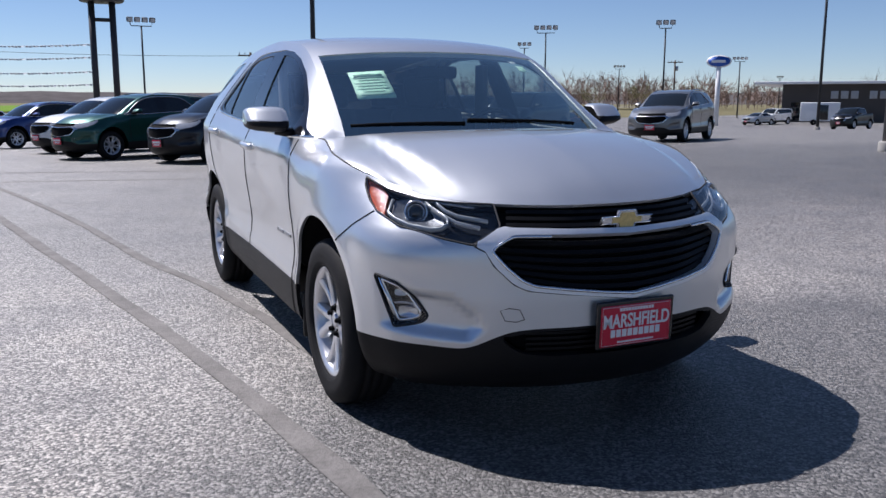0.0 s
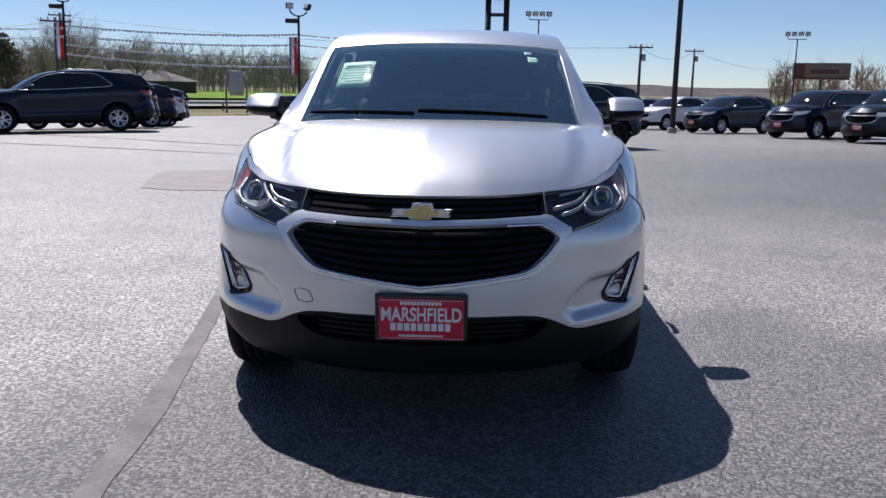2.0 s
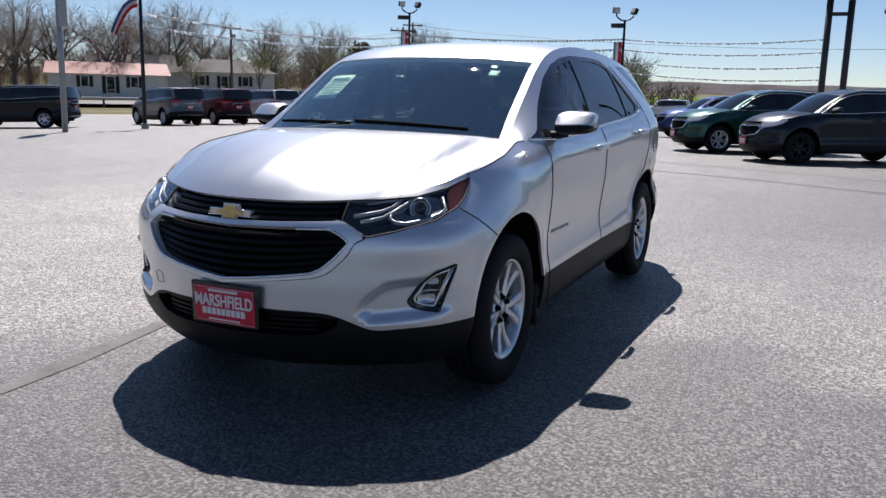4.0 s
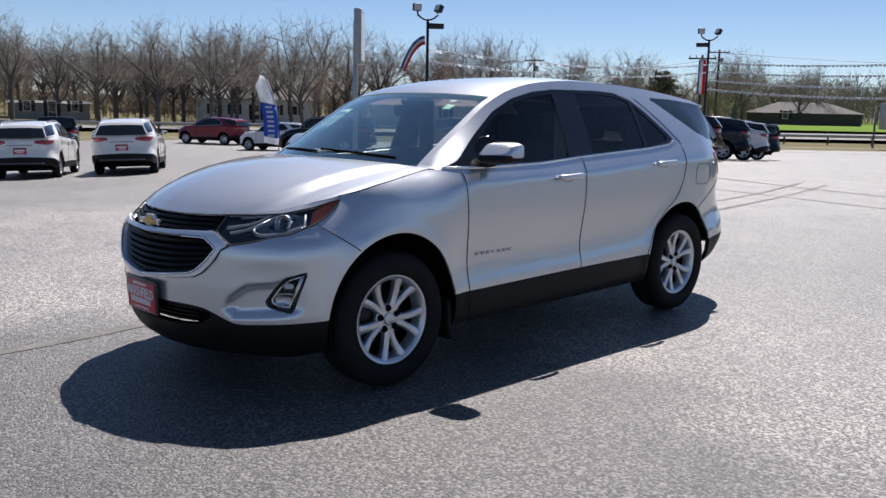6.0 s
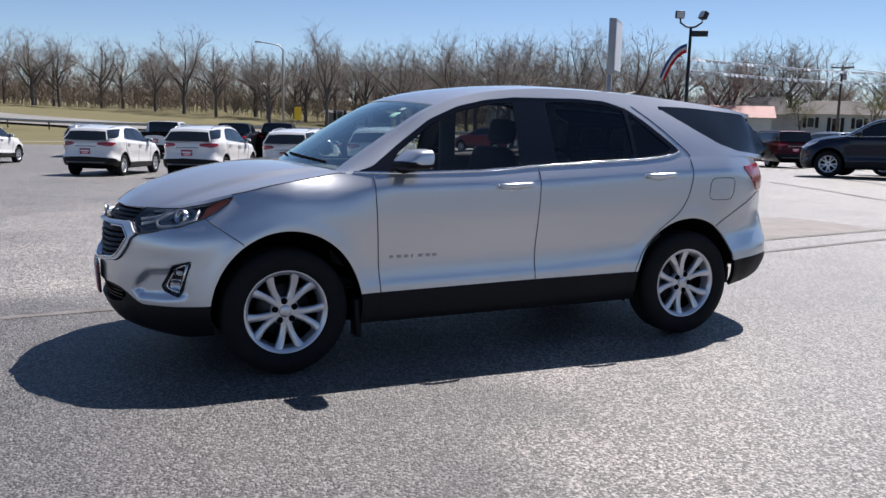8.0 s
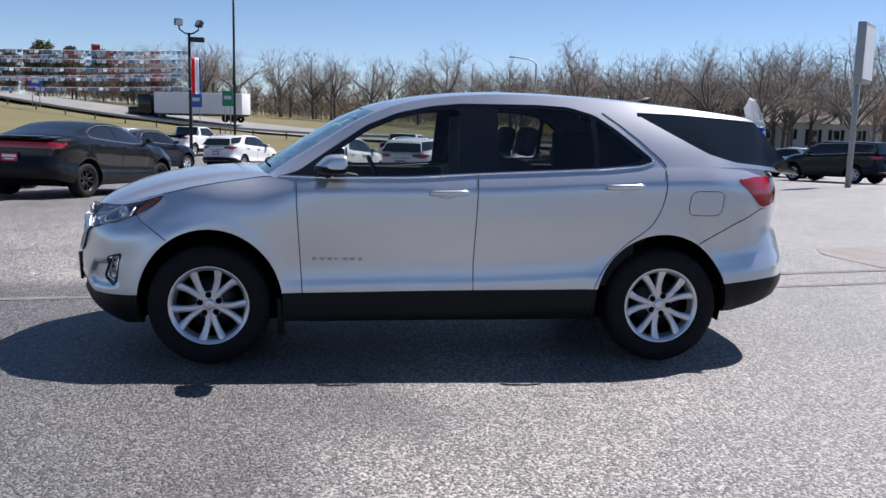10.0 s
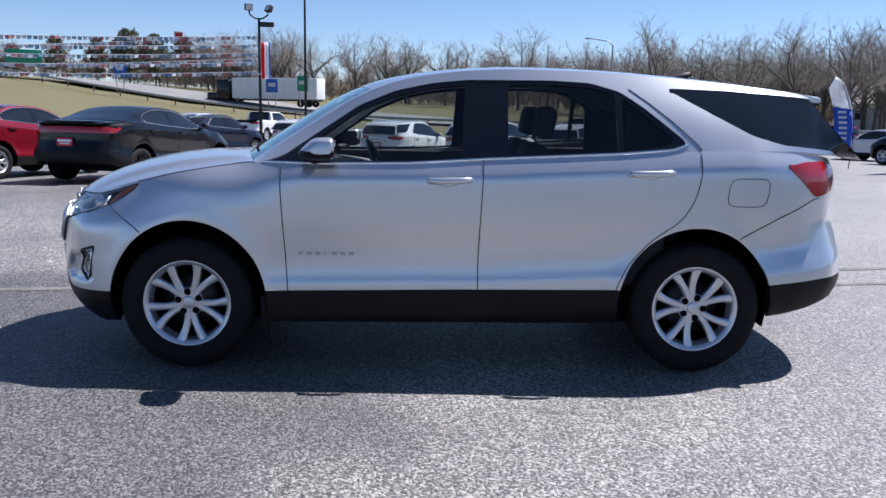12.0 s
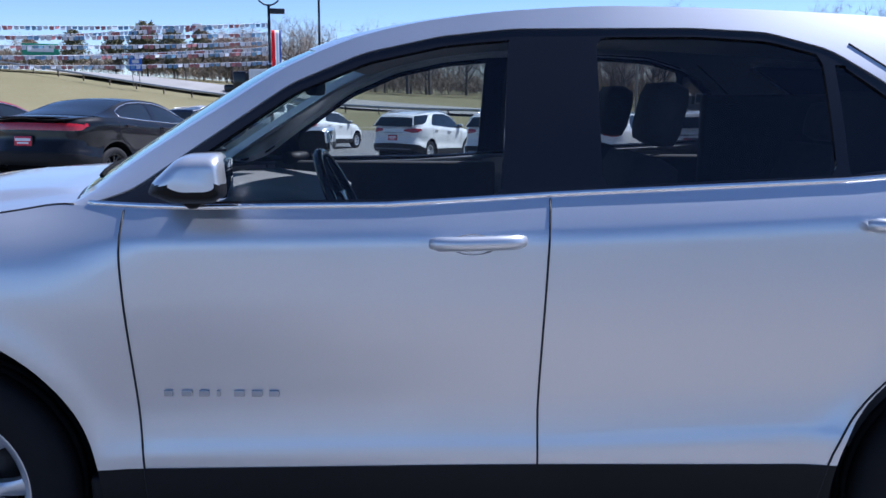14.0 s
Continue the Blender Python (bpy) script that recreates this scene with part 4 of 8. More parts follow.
def cabin(car, sh):
    """Floor, dashboard, wheel, seats, inner door trims, headliner and rear-view mirror."""
    bm = bmesh.new()
    box(bm, (-0.74, -1.0, 0.43), (0.74, 2.05, 0.47), 0.02)
    part("cabin_floor", bm, M["seat"], car)
    prof = [(-1.10, 1.02), (-0.98, 1.075), (-0.80, 1.080), (-0.62, 1.062), (-0.50, 1.045), (-0.46, 1.015), (-0.47, 0.95), (-0.56, 0.80), (-0.60, 0.60), (-1.05, 0.55)]
    bm = bmesh.new()
    rows = []
    for xx in np.linspace(-0.70, 0.70, 29):
        hump = 0.045 * math.exp(-(((xx - 0.38) / 0.16) ** 4))
        curve = 0.10 * (xx / 0.7) ** 2
        rows.append([bm.verts.new((xx, y + curve * (y < -0.9), z + (hump if -0.75 < y < -0.45 else 0))) for y, z in prof])
    for r0, r1 in zip(rows, rows[1:]):
        for k in range(len(prof)):
            bm.faces.new((r0[k], r1[k], r1[(k + 1) % len(prof)], r0[(k + 1) % len(prof)]))
    bm.faces.new(rows[0])
    bm.faces.new(rows[-1])
    bmesh.ops.recalc_face_normals(bm, faces=bm.faces)
    db = part("dashboard", bm, M["dash"], car)
    db.data.set_sharp_from_angle(angle=radians(40))
    m = Matrix.Translation((0.38, -0.355, 1.045)) @ Matrix.Rotation(radians(-64), 4, "X")
    bm = bmesh.new()
    tube(bm, [m @ Vector((0.185 * math.cos(a), 0.185 * math.sin(a), 0)) for a in np.linspace(0, 2 * math.pi, 32, endpoint=False)], 0.015, 8, True)
    box(bm, (-0.07, -0.06, -0.03), (0.07, 0.05, 0.015), 0.02, m)
    for a, b in (((0.05, 0.0, 0), (0.18, 0.02, 0)), ((-0.05, 0.0, 0), (-0.18, 0.02, 0)), ((0, -0.05, 0), (0, -0.18, 0))):
        tube(bm, [m @ Vector(a), m @ Vector(b)], 0.014, 6)
    part("steering_wheel", bm, M["gloss_black"], car)
    for s in (0.37, -0.37):
        seat(car, s, 0.10, 0.50)
    bm = bmesh.new()
    box(bm, (-0.66, 0.80, 0.50), (0.66, 1.30, 0.72), 0.07)
    box(bm, (-0.66, -0.07, 0), (0.66, 0.09, 0.58), 0.07, Matrix.Translation((0, 1.22, 0.66)) @ Matrix.Rotation(radians(-20), 4, "X"))
    part("rear_bench", bm, M["seat"], car)
    for xx in (-0.42, 0.0, 0.42):
        bm = bmesh.new()
        box(bm, (-0.12, -0.05, 0), (0.12, 0.06, 0.15), 0.045, Matrix.Translation((xx, 1.42, 1.22)) @ Matrix.Rotation(radians(-12), 4, "X"))
        part("headrest", bm, M["seat"], car)
    for s in (1, -1):
        for y0, y1 in ((-0.80, 0.16), (0.22, 1.20)):
            bm = bmesh.new()
            box(bm, (min(s * 0.76, s * 0.80), y0, 0.46), (max(s * 0.76, s * 0.80), y1, 1.105 if y0 < 0 else 1.14), 0.012)
            part("door_trim", bm, M["seat"], car)
        bm = bmesh.new()
        box(bm, (min(s * 0.63, s * 0.665), 0.20, 1.0), (max(s * 0.63, s * 0.665), 0.33, 1.49), 0.012)
        part("pillar_trim", bm, M["dash"], car)
        bm = bmesh.new()
        box(bm, (min(s * 0.60, s * 0.655), 1.0, 0.95), (max(s * 0.60, s * 0.655), 1.96, 1.40), 0.02)
        part("luggage_trim", bm, M["seat"], car)
    panel("headliner", sh.all_cut(sh.tp, (sh.ty > -0.36) & (sh.ty < 1.95) & (sh.tu < 0.97), -0.045), M["liner"], car, 0.0)
    bm = bmesh.new()
    box(bm, (-0.62, 1.90, 0.46), (0.62, 1.95, 1.16), 0.02)
    part("tailgate_trim", bm, M["seat"], car)
    bm = bmesh.new()
    box(bm, (-0.115, -0.02, -0.033), (0.115, 0.02, 0.033), 0.018, Matrix.Translation((0.0, -0.50, 1.415)))
    tube(bm, [(0, -0.505, 1.44), (0, -0.54, 1.475)], 0.012, 6)
    part("rear_view_mirror", bm, M["matt_black"], car)


def build_suv(m, label, paint_mat, step=0.024, fine=True, alloy="alloy", name="crossover", group="", plate=True, spec=SUV, dlo=None, panes=None):
    car = root(name, m, label, "car", group)
    sh = Shell(spec)
    P = sh.poly
    y, x = "y", "x"
    ax0, ax1 = spec["arches"]
    an = np.linspace(0, 2 * math.pi, 60, endpoint=False)
    holes = [np.stack([sh.at("y", yc) + ry * np.cos(an), spec["hub_z"] + rz * np.sin(an)], -1) for yc, ry, rz in spec["arches"]]
    zcl = spline([(sh.at(*p[:2]), p[2]) for p in [("q", 0, 0.470), ("q", 0.30, 0.468), ("q", 0.43, 0.460), ("q", 0.52, 0.432), ("q", 0.58, 0.404), ("q", 0.64, 0.390), ("q", 0.74, 0.396), ("q", 0.90, 0.405), (y, -1.774, 0.414), (y, -1.70, 0.425), (y, -0.93, 0.432), (y, 0.18, 0.450), (y, 0.93, 0.458), (y, 1.76, 0.495), (y, 2.1, 0.525 if fine else 0.60), (y, 2.33, 0.54 if fine else 0.64)]])
    qs = np.linspace(0, sh.L, 240)
    clad_line = np.r_[np.stack([qs, zcl(qs)], -1), [(sh.L + 1, 0.1), (-1, 0.1)]]
    grille_out = P([("q", -0.1, 0.804), ("q", 0.22, 0.811), ("q", 0.465, 0.818), ("q", 0.492, 0.824), ("q", 0.590, 0.764), ("q", 0.545, 0.744), ("q", 0.518, 0.696), ("q", 0.446, 0.629), ("q", 0.397, 0.607), ("q", 0.278, 0.594), ("q", 0, 0.560), ("q", -0.1, 0.560)], 0.008)
    grille_in = P([("q", -0.1, 0.788), ("q", 0.329, 0.796), ("q", 0.450, 0.797), ("q", 0.497, 0.773), ("q", 0.525, 0.748), ("q", 0.475, 0.692), ("q", 0.418, 0.643), ("q", 0.372, 0.624), ("q", 0.257, 0.610), ("q", 0.118, 0.592), ("q", 0, 0.580), ("q", -0.1, 0.580)], 0.014)
    upper_gr = P([("q", -0.1, 0.915), ("q", 0.25, 0.918), ("q", 0.534, 0.922), ("q", 0.532, 0.860), ("q", 0.503, 0.826), ("q", 0.465, 0.820), ("q", 0.22, 0.813), ("q", -0.1, 0.806)], 0.006)
    head = P([("q", 0.524, 0.899), ("q", 0.66, 0.902), ("q", 0.823, 0.912), ("q", 1.05, 0.942), ("q", 1.200, 0.979), ("q", 1.180, 0.950), ("q", 1.116, 0.906), ("q", 1.030, 0.868), ("q", 0.887, 0.824), ("q", 0.70, 0.786), ("q", 0.594, 0.766), ("q", 0.495, 0.826)], 0.012)
    amber = P([("q", 1.035, 0.930), ("q", 1.22, 0.990), ("q", 1.21, 0.93), ("q", 1.10, 0.870), ("q", 1.000, 0.840), ("q", 0.985, 0.850)], 0.006)
    fog = P([("q", 0.975, 0.650), ("q", 0.870, 0.622), ("q", 0.807, 0.561), ("q", 0.762, 0.500), ("q", 0.780, 0.478), ("q", 0.830, 0.464), ("q", 0.900, 0.456)], 0.016)
    intake = P([("q", -0.1, 0.462), ("q", 0.36, 0.458), ("q", 0.500, 0.430), ("q", 0.425, 0.374), ("q", 0.332, 0.362), ("q", -0.1, 0.358)], 0.02)
    tail = P([(y, 1.815, 1.128), (y, 1.95, 1.148), (y, 2.12, 1.150), (y, 2.20, 1.09), (y, 2.16, 0.99), (y, 2.02, 0.960)], 0.02)
    if not fine:
        tail = P([(y, 1.90, 1.085), (y, 2.12, 1.105), ("q", sh.L - 0.40, 1.085), ("q", sh.L - 0.36, 1.03), ("q", sh.L - 0.45, 1.00), (y, 2.2, 0.965), (y, 2.06, 0.985)], 0.03)
        if spec.get("tail_bar"):
            tail = P([(y, 1.93, 1.07), (y, 2.16, 1.095), ("q", sh.L + 0.1, 1.10), ("q", sh.L + 0.1, 0.985), (y, 2.20, 0.975), (y, 2.02, 0.985)], 0.03)
    door1 = P([(y, -0.853, 1.3), (y, -0.858, 0.98), (y, -0.847, 0.80), (y, -0.832, 0.55), (y, -0.815, 0.30), (y, -0.79, 0.1), (y, 0.187, 0.1), (y, 0.183, 0.60), (y, 0.190, 0.80), (y, 0.212, 1.3)], 0.02)
    door2 = P([(y, 0.187, 0.1), (y, 0.183, 0.60), (y, 0.190, 0.80), (y, 0.212, 1.3), (y, 1.352, 1.3), (y, 1.345, 1.06), (y, 1.318, 0.945), (y, 1.262, 0.842), (y, 1.10, 0.725), (y, 0.99, 0.60), (y, 0.93, 0.49), (y, 0.89, 0.3), (y, 0.88, 0.1)], 0.05)
    bump_f = P([("q", -0.2, 0.1), ("q", -0.2, 1.2), ("q", 1.19, 1.2), ("q", 1.19, 0.985), ("q", 1.042, 0.868), ("q", 1.135, 0.813), ("q", 1.239, 0.742), (y, -1.45, 0.6), (y, -1.45, 0.1)], 0.005)
    bump_r = P([(y, 1.45, 0.1), (y, 1.45, 0.6), (y, 1.58, 0.745), (y, 1.80, 0.86), (y, 2.02, 0.955), (y, 2.2, 0.95), ("q", sh.L + 0.3, 0.90), ("q", sh.L + 0.3, 0.1)], 0.005)
    if fine:
        polys = holes + [grille_in, grille_out, head, fog, upper_gr, intake, clad_line, tail, amber, door1, door2, bump_f, bump_r]
    else:
        polys = holes + [head, clad_line, tail, grille_in, grille_out]
    lo = sh.lower(step, polys)
    q, z = sh.cq, sh.cz
    isin = lambda p: inside(p, q, z)  # noqa: E731
    hole = isin(holes[0]) | isin(holes[1])
    g_in, g_all, hl, tl, ug = isin(grille_in), isin(grille_out), isin(head), isin(tail), isin(upper_gr)
    fg, itk, clad = isin(fog), isin(intake), z < zcl(q)
    free = ~hole & ~g_all & ~hl & ~tl & ~ug
    both = lambda mask, lift=0.0: sh.all_cut(lo, mask, lift)  # noqa: E731
    if fine:
        free &= ~fg & ~itk
        d1, d2, bf, br = isin(door1), isin(door2), isin(bump_f), isin(bump_r)
        pnt = free & ~clad
        panel("front_bumper", both(pnt & bf), paint_mat, car, 0.014)
        panel("rear_bumper", both(pnt & br & ~bf), paint_mat, car, 0.014)
        panel("front_lip", both(free & clad & bf), M["cladding"], car, 0.03, "black plastic lower bumper")
        panel("rear_valance", both(free & clad & br & ~bf), M["cladding"], car, 0.03, "black plastic lower bumper")
        tailgate = ~d1 & ~d2 & ~bf & ~br & (sh.cy > 2.215)
        panel("tailgate", both(pnt & tailgate), paint_mat, car, 0.014)
        for side in (1, -1):
            panel("front_wing", [lo.cut(pnt & ~bf & ~d1 & (sh.cy < -0.5), 0, side)], paint_mat, car, 0.014)
            panel("rear_wing", [lo.cut(pnt & ~br & ~d2 & ~d1 & ~tailgate & (sh.cy > 0.5), 0, side)], paint_mat, car, 0.014)
            for fore in (sh.cy < 0, sh.cy >= 0):
                panel("sill_end", [lo.cut(free & clad & ~bf & ~br & ~d1 & ~d2 & fore, 0, side)], M["cladding"], car, 0.02)
            for nm, dm, hy, hz in (("front_door", d1, 0.025, 1.030), ("rear_door", d2 & ~d1, 1.080, 1.082)):
                dr = panel(nm, [lo.cut(pnt & dm, 0, side)], paint_mat, car, 0.014)
                panel("lower_cladding", [lo.cut(free & clad & dm, 0.004, side)], M["cladding"], dr, 0.02, "black plastic cladding")
                door_handle(sh, dr, hy, hz, side, paint_mat)
    else:
        panel("body", both(free & ~clad), paint_mat, car, 0.02)
        panel("cladding", both(free & clad), M["cladding"], car, 0.03)
    # grille
    if fine:
        fr = panel("grille_surround", both(g_all & ~g_in, 0.015), M["frame_silver"], car, 0.03, "satin silver grille surround")
        for line, rad, lift, mt in ((grille_in, 0.0060, 0.016, "chrome"), (grille_out, 0.0042, 0.004, "gap")):
            half = [(a, b) for a, b in line if a > -0.001]
            half = [(-a, b) for a, b in half[::-1] if a > 0.001] + half
            k = max(range(len(half) - 1), key=lambda i: math.hypot(half[i + 1][0] - half[i][0], half[i + 1][1] - half[i][1]))
            half = half[k + 1 :] + half[: k + 1]
            bm = bmesh.new()
            pp = [sh.wrap(abs(a), b, lift) * np.array([-1 if a < 0 else 1, 1, 1]) for a, b in half]
            tube(bm, pp, rad, 6, False)
            part("surround_bead" if mt == "chrome" else "panel_gap", bm, M[mt], fr)
        gb = panel("grille", both(g_in, -0.055), M["matt_black"], car, 0.0, "black slatted grille")

        def slat_run(parent, zc, bow, reach, prof, n=31):
            us = np.linspace(-reach, reach, n)
            bm = bmesh.new()
            rows = []
            for u in us:
                row = []
                for dz, dl in prof:
                    p = sh.wrap(abs(u), zc + dz + bow * (u / reach) ** 2, dl)
                    row.append(bm.verts.new((math.copysign(p[0], u) if abs(u) > 1e-6 else 0, p[1], p[2])))
                rows.append(row)
            m = len(prof)
            for r0, r1 in zip(rows, rows[1:]):
                for j in range(m):
                    bm.faces.new((r0[j], r1[j], r1[(j + 1) % m], r0[(j + 1) % m]))
            bmesh.ops.recalc_face_normals(bm, faces=bm.faces)
            part("slat", bm, M["slat_black"], parent, smooth=False)

        edge_z = np.array([0.585, 0.612, 0.624, 0.643, 0.692, 0.748, 0.773, 0.797])
        edge_q = np.array([0.10, 0.26, 0.365, 0.41, 0.468, 0.515, 0.49, 0.44])
        for k in range(6):
            zz = 0.762 - 0.032 * k
            bow = 0.012 + 0.006 * k
            slat_run(gb, zz, bow, float(np.interp(zz + bow, edge_z, edge_q)), [(-0.010, -0.046), (0.008, -0.040), (0.010, -0.018), (-0.003, -0.010), (-0.010, -0.018)])
        ugb = panel("upper_grille", both(ug, -0.040), M["matt_black"], car, 0.0)
        for k in range(3):
            slat_run(ugb, 0.868 - 0.021 * k, 0.006, 0.475, [(-0.006, -0.034), (0.004, -0.030), (0.006, -0.016), (-0.006, -0.018)])
        ib = panel("lower_intake", both(itk, -0.05), M["matt_black"], car, 0.0)
        for k in range(4):
            slat_run(ib, 0.444 - 0.020 * k, 0.0, 0.40, [(-0.005, -0.036), (0.005, -0.036), (0.005, -0.022), (-0.005, -0.022)], 21)
        # emblem: a wide cross with slanting ends
        bm = bmesh.new()
        out = [(-0.112, -0.012), (-0.045, -0.012), (-0.038, -0.034), (0.030, -0.034), (0.037, -0.012), (0.101, -0.012), (0.112, 0.012), (0.045, 0.012), (0.038, 0.034), (-0.030, 0.034), (-0.037, 0.012), (-0.101, 0.012)]
        f0 = bm.faces.new([bm.verts.new((a * 0.94, 0, b * 0.94)) for a, b in out])
        r = bmesh.ops.extrude_face_region(bm, geom=[f0])
        bmesh.ops.translate(bm, verts=[v for v in r["geom"] if isinstance(v, bmesh.types.BMVert)], vec=(0, 0.02, 0))
        bmesh.ops.recalc_face_normals(bm, faces=bm.faces)
        pe = sh.wrap(0, 0.838)
        emb = part("emblem", bm, M["satin_chrome"], car, "gold emblem in a chrome frame", False)
        emb.location = (0, pe[1] - 0.022, 0.840)
        bm = bmesh.new()
        tube(bm, [(a, 0.002, b) for a, b in out], 0.0035, 6, True)
        part("rim", bm, M["chrome"], emb)
        bm = bmesh.new()
        f1 = bm.faces.new([bm.verts.new((max(-0.062, min(0.062, a * 0.80)), -0.004, b * 0.78)) for a, b in out])
        r = bmesh.ops.extrude_face_region(bm, geom=[f1])
        bmesh.ops.translate(bm, verts=[v for v in r["geom"] if isinstance(v, bmesh.types.BMVert)], vec=(0, 0.006, 0))
        bmesh.ops.recalc_face_normals(bm, faces=bm.faces)
        part("gold_face", bm, M["gold"], emb, "", False)
    else:
        panel("grille_surround", both(g_all & ~g_in, 0.008), M["satin_chrome"], car, 0.02)
        panel("grille", both(g_in | ug, -0.02), M["matt_black"], car, 0.0)
    # lamps
    am = isin(amber) & hl
    for side in (1, -1):
        hx = new("headlamp")
        hx.parent = car
        tx = new("tail_lamp")
        tx.parent = car
        if fine:
            panel("lens", [lo.cut(hl, 0.002, side)], M["lens"], hx, 0.0).visible_shadow = False
            panel("housing", [lo.cut(hl & ~am, -0.036, side)], M["lamp_black"], hx, 0.0)
            panel("side_reflector", [lo.cut(am, -0.014, side)], M["amber"], hx, 0.02, "amber side reflector")
            k3 = np.array([side, 1, 1])
            c, n = sh.wrap(0.835, 0.868, -0.022) * k3, sh.normal(np.array(0.835), np.array(0.868)) * k3
            fwd = Vector((n[0] * 0.55, n[1], n[2] * 0.2)).normalized()
            mm = Matrix.Translation(c) @ fwd.to_track_quat("X", "Z").to_matrix().to_4x4()
            for nm, prof, mt in (("projector_ring", [(-0.03, 0.044), (0.004, 0.044), (0.008, 0.041), (0.004, 0.037), (-0.02, 0.034)], "satin_chrome"), ("inner_ring", [(-0.02, 0.032), (-0.004, 0.031), (-0.002, 0.028), (-0.02, 0.026)], "satin_chrome"), ("projector_lens", [(-0.02, 0.027), (-0.008, 0.025), (0.000, 0.015), (0.003, 0.001)], "bg_glass")):
                bm = bmesh.new()
                lathe(bm, prof, 28)
                bmesh.ops.transform(bm, matrix=mm, verts=bm.verts)
                part(nm, bm, M[mt], hx)
            runs = (([(0.775, 0.910), (0.740, 0.890), (0.712, 0.874), (0.660, 0.857), (0.600, 0.848), (0.545, 0.840)], 0.0055),
                    ([(0.805, 0.902), (0.765, 0.880), (0.715, 0.858), (0.663, 0.836), (0.615, 0.826), (0.572, 0.819)], 0.0055),
                    ([(0.765, 0.880), (0.700, 0.848), (0.690, 0.832), (0.715, 0.816), (0.755, 0.812), (0.847, 0.824), (0.930, 0.843), (0.975, 0.862), (0.985, 0.905)], 0.0065),
                    ([(0.60, 0.884), (0.72, 0.897), (0.86, 0.913), (0.99, 0.930)], 0.0035))
            for pts, rad in runs:
                bm = bmesh.new()
                tube(bm, [sh.wrap(a, b, -0.012) * k3 for a, b in pts], rad, 8, False, True, 1.5)
                part("light_strip", bm, M["lamp_grey"], hx)
            # bright web between the two strips and the bowl of the projector
            bowl = rounded([(0.80, 0.898), (0.715, 0.850), (0.705, 0.830), (0.760, 0.818), (0.86, 0.832), (0.955, 0.858), (0.975, 0.900), (0.90, 0.910)], 0.012)
            bm = bmesh.new()
            vo = [bm.verts.new(sh.wrap(a, b, -0.018) * k3) for a, b in bowl]
            vi = [bm.verts.new(sh.wrap(0.835 + 0.62 * (a - 0.835), 0.868 + 0.62 * (b - 0.868), -0.034) * k3) for a, b in bowl]
            for i in range(len(vo)):
                j = (i + 1) % len(vo)
                bm.faces.new((vo[i], vo[j], vi[j], vi[i]))
            bmesh.ops.recalc_face_normals(bm, faces=bm.faces)
            part("reflector_bowl", bm, M["lamp_dark"], hx)
            bm = bmesh.new()
            hpts = [sh.wrap(a, b, 0.001) * np.array([side, 1, 1]) for a, b in head]
            tube(bm, hpts, 0.004, 5, True)
            part("lamp_gasket", bm, M["gap"], hx)
            panel("lens", [lo.cut(tl, 0.006, side)], M["red_lens"], tx, 0.02, "red tail lamp lens")
            fo = new("fog_lamp")
            fo.parent = car
            panel("bezel", [lo.cut(fg, -0.040, side)], M["lamp_black"], fo, 0.0)
            panel("lens", [lo.cut(fg, -0.004, side)], M["lens"], fo, 0.0).visible_shadow = False
            for line, rad, lift, nm, mt in ((fog, 0.0045, 0.002, "gasket", "gap"), (rounded([(0.948, 0.632), (0.885, 0.610), (0.842, 0.575), (0.792, 0.512), (0.800, 0.494), (0.840, 0.482), (0.886, 0.476)], 0.012), 0.0055, -0.006, "chrome_rim", "chrome"),
                                            ([(0.804, 0.528), (0.835, 0.540), (0.868, 0.542), (0.905, 0.540)], 0.0045, -0.010, "divider", "satin_chrome"), ([(0.955, 0.634), (0.925, 0.560), (0.893, 0.474)], 0.0075, -0.004, "chrome_bar", "chrome")):
                bm = bmesh.new()
                tube(bm, [sh.wrap(a, b, lift) * k3 for a, b in line], rad, 6, len(line) > 4)
                part(nm, bm, M[mt], fo)
            for a, b, ww, hh, mt in ((0.880, 0.578, 0.026, 0.013, "plate_white"), (0.850, 0.508, 0.042, 0.022, "satin_chrome")):
                bm = bmesh.new()
                vs = [bm.verts.new(sh.wrap(a + ww * math.copysign(abs(math.cos(t)) ** 0.6, math.cos(t)), b + hh * math.copysign(abs(math.sin(t)) ** 0.6, math.sin(t)), -0.014) * k3) for t in np.linspace(0, 2 * math.pi, 18, endpoint=False)]
                c0 = bm.verts.new(sh.wrap(a, b, -0.030) * k3)
                for k in range(18):
                    bm.faces.new((vs[k], vs[(k + 1) % 18], c0))
                bmesh.ops.recalc_face_normals(bm, faces=bm.faces)
                part("reflector", bm, M[mt], fo)
        else:
            panel("lens", [lo.cut(hl, 0.002, side)], M["far_lamp"], hx, 0.02)
            panel("lens", [lo.cut(tl, 0.006, side)], M["red_lens"], tx, 0.02)
    # side glass band
    dl = DLO if dlo is None else dlo
    gl = GLASS if panes is None else panes
    up = sh.upper(step, list(gl.values()) + [dl])
    uy, uz = sh.uy, sh.uz
    gm = {k: inside(v, uy, uz) for k, v in gl.items()}
    anyg = np.logical_or.reduce(list(gm.values()))
    dm = inside(dl, uy, uz) & ~anyg
    rest = ~anyg & ~dm
    tp = sh.top(step)
    ws = (sh.ty < spec["header"]) & (sh.tu < 1 - spec["pillar"])
    rg = (sh.ty > spec["rear_header"] + 0.04) & (sh.tu < (2 if fine else 1 - spec["pillar"]))
    panel("roof", sh.all_cut(up, rest) + sh.all_cut(tp, ~ws & ~rg), paint_mat, car, 0.03)
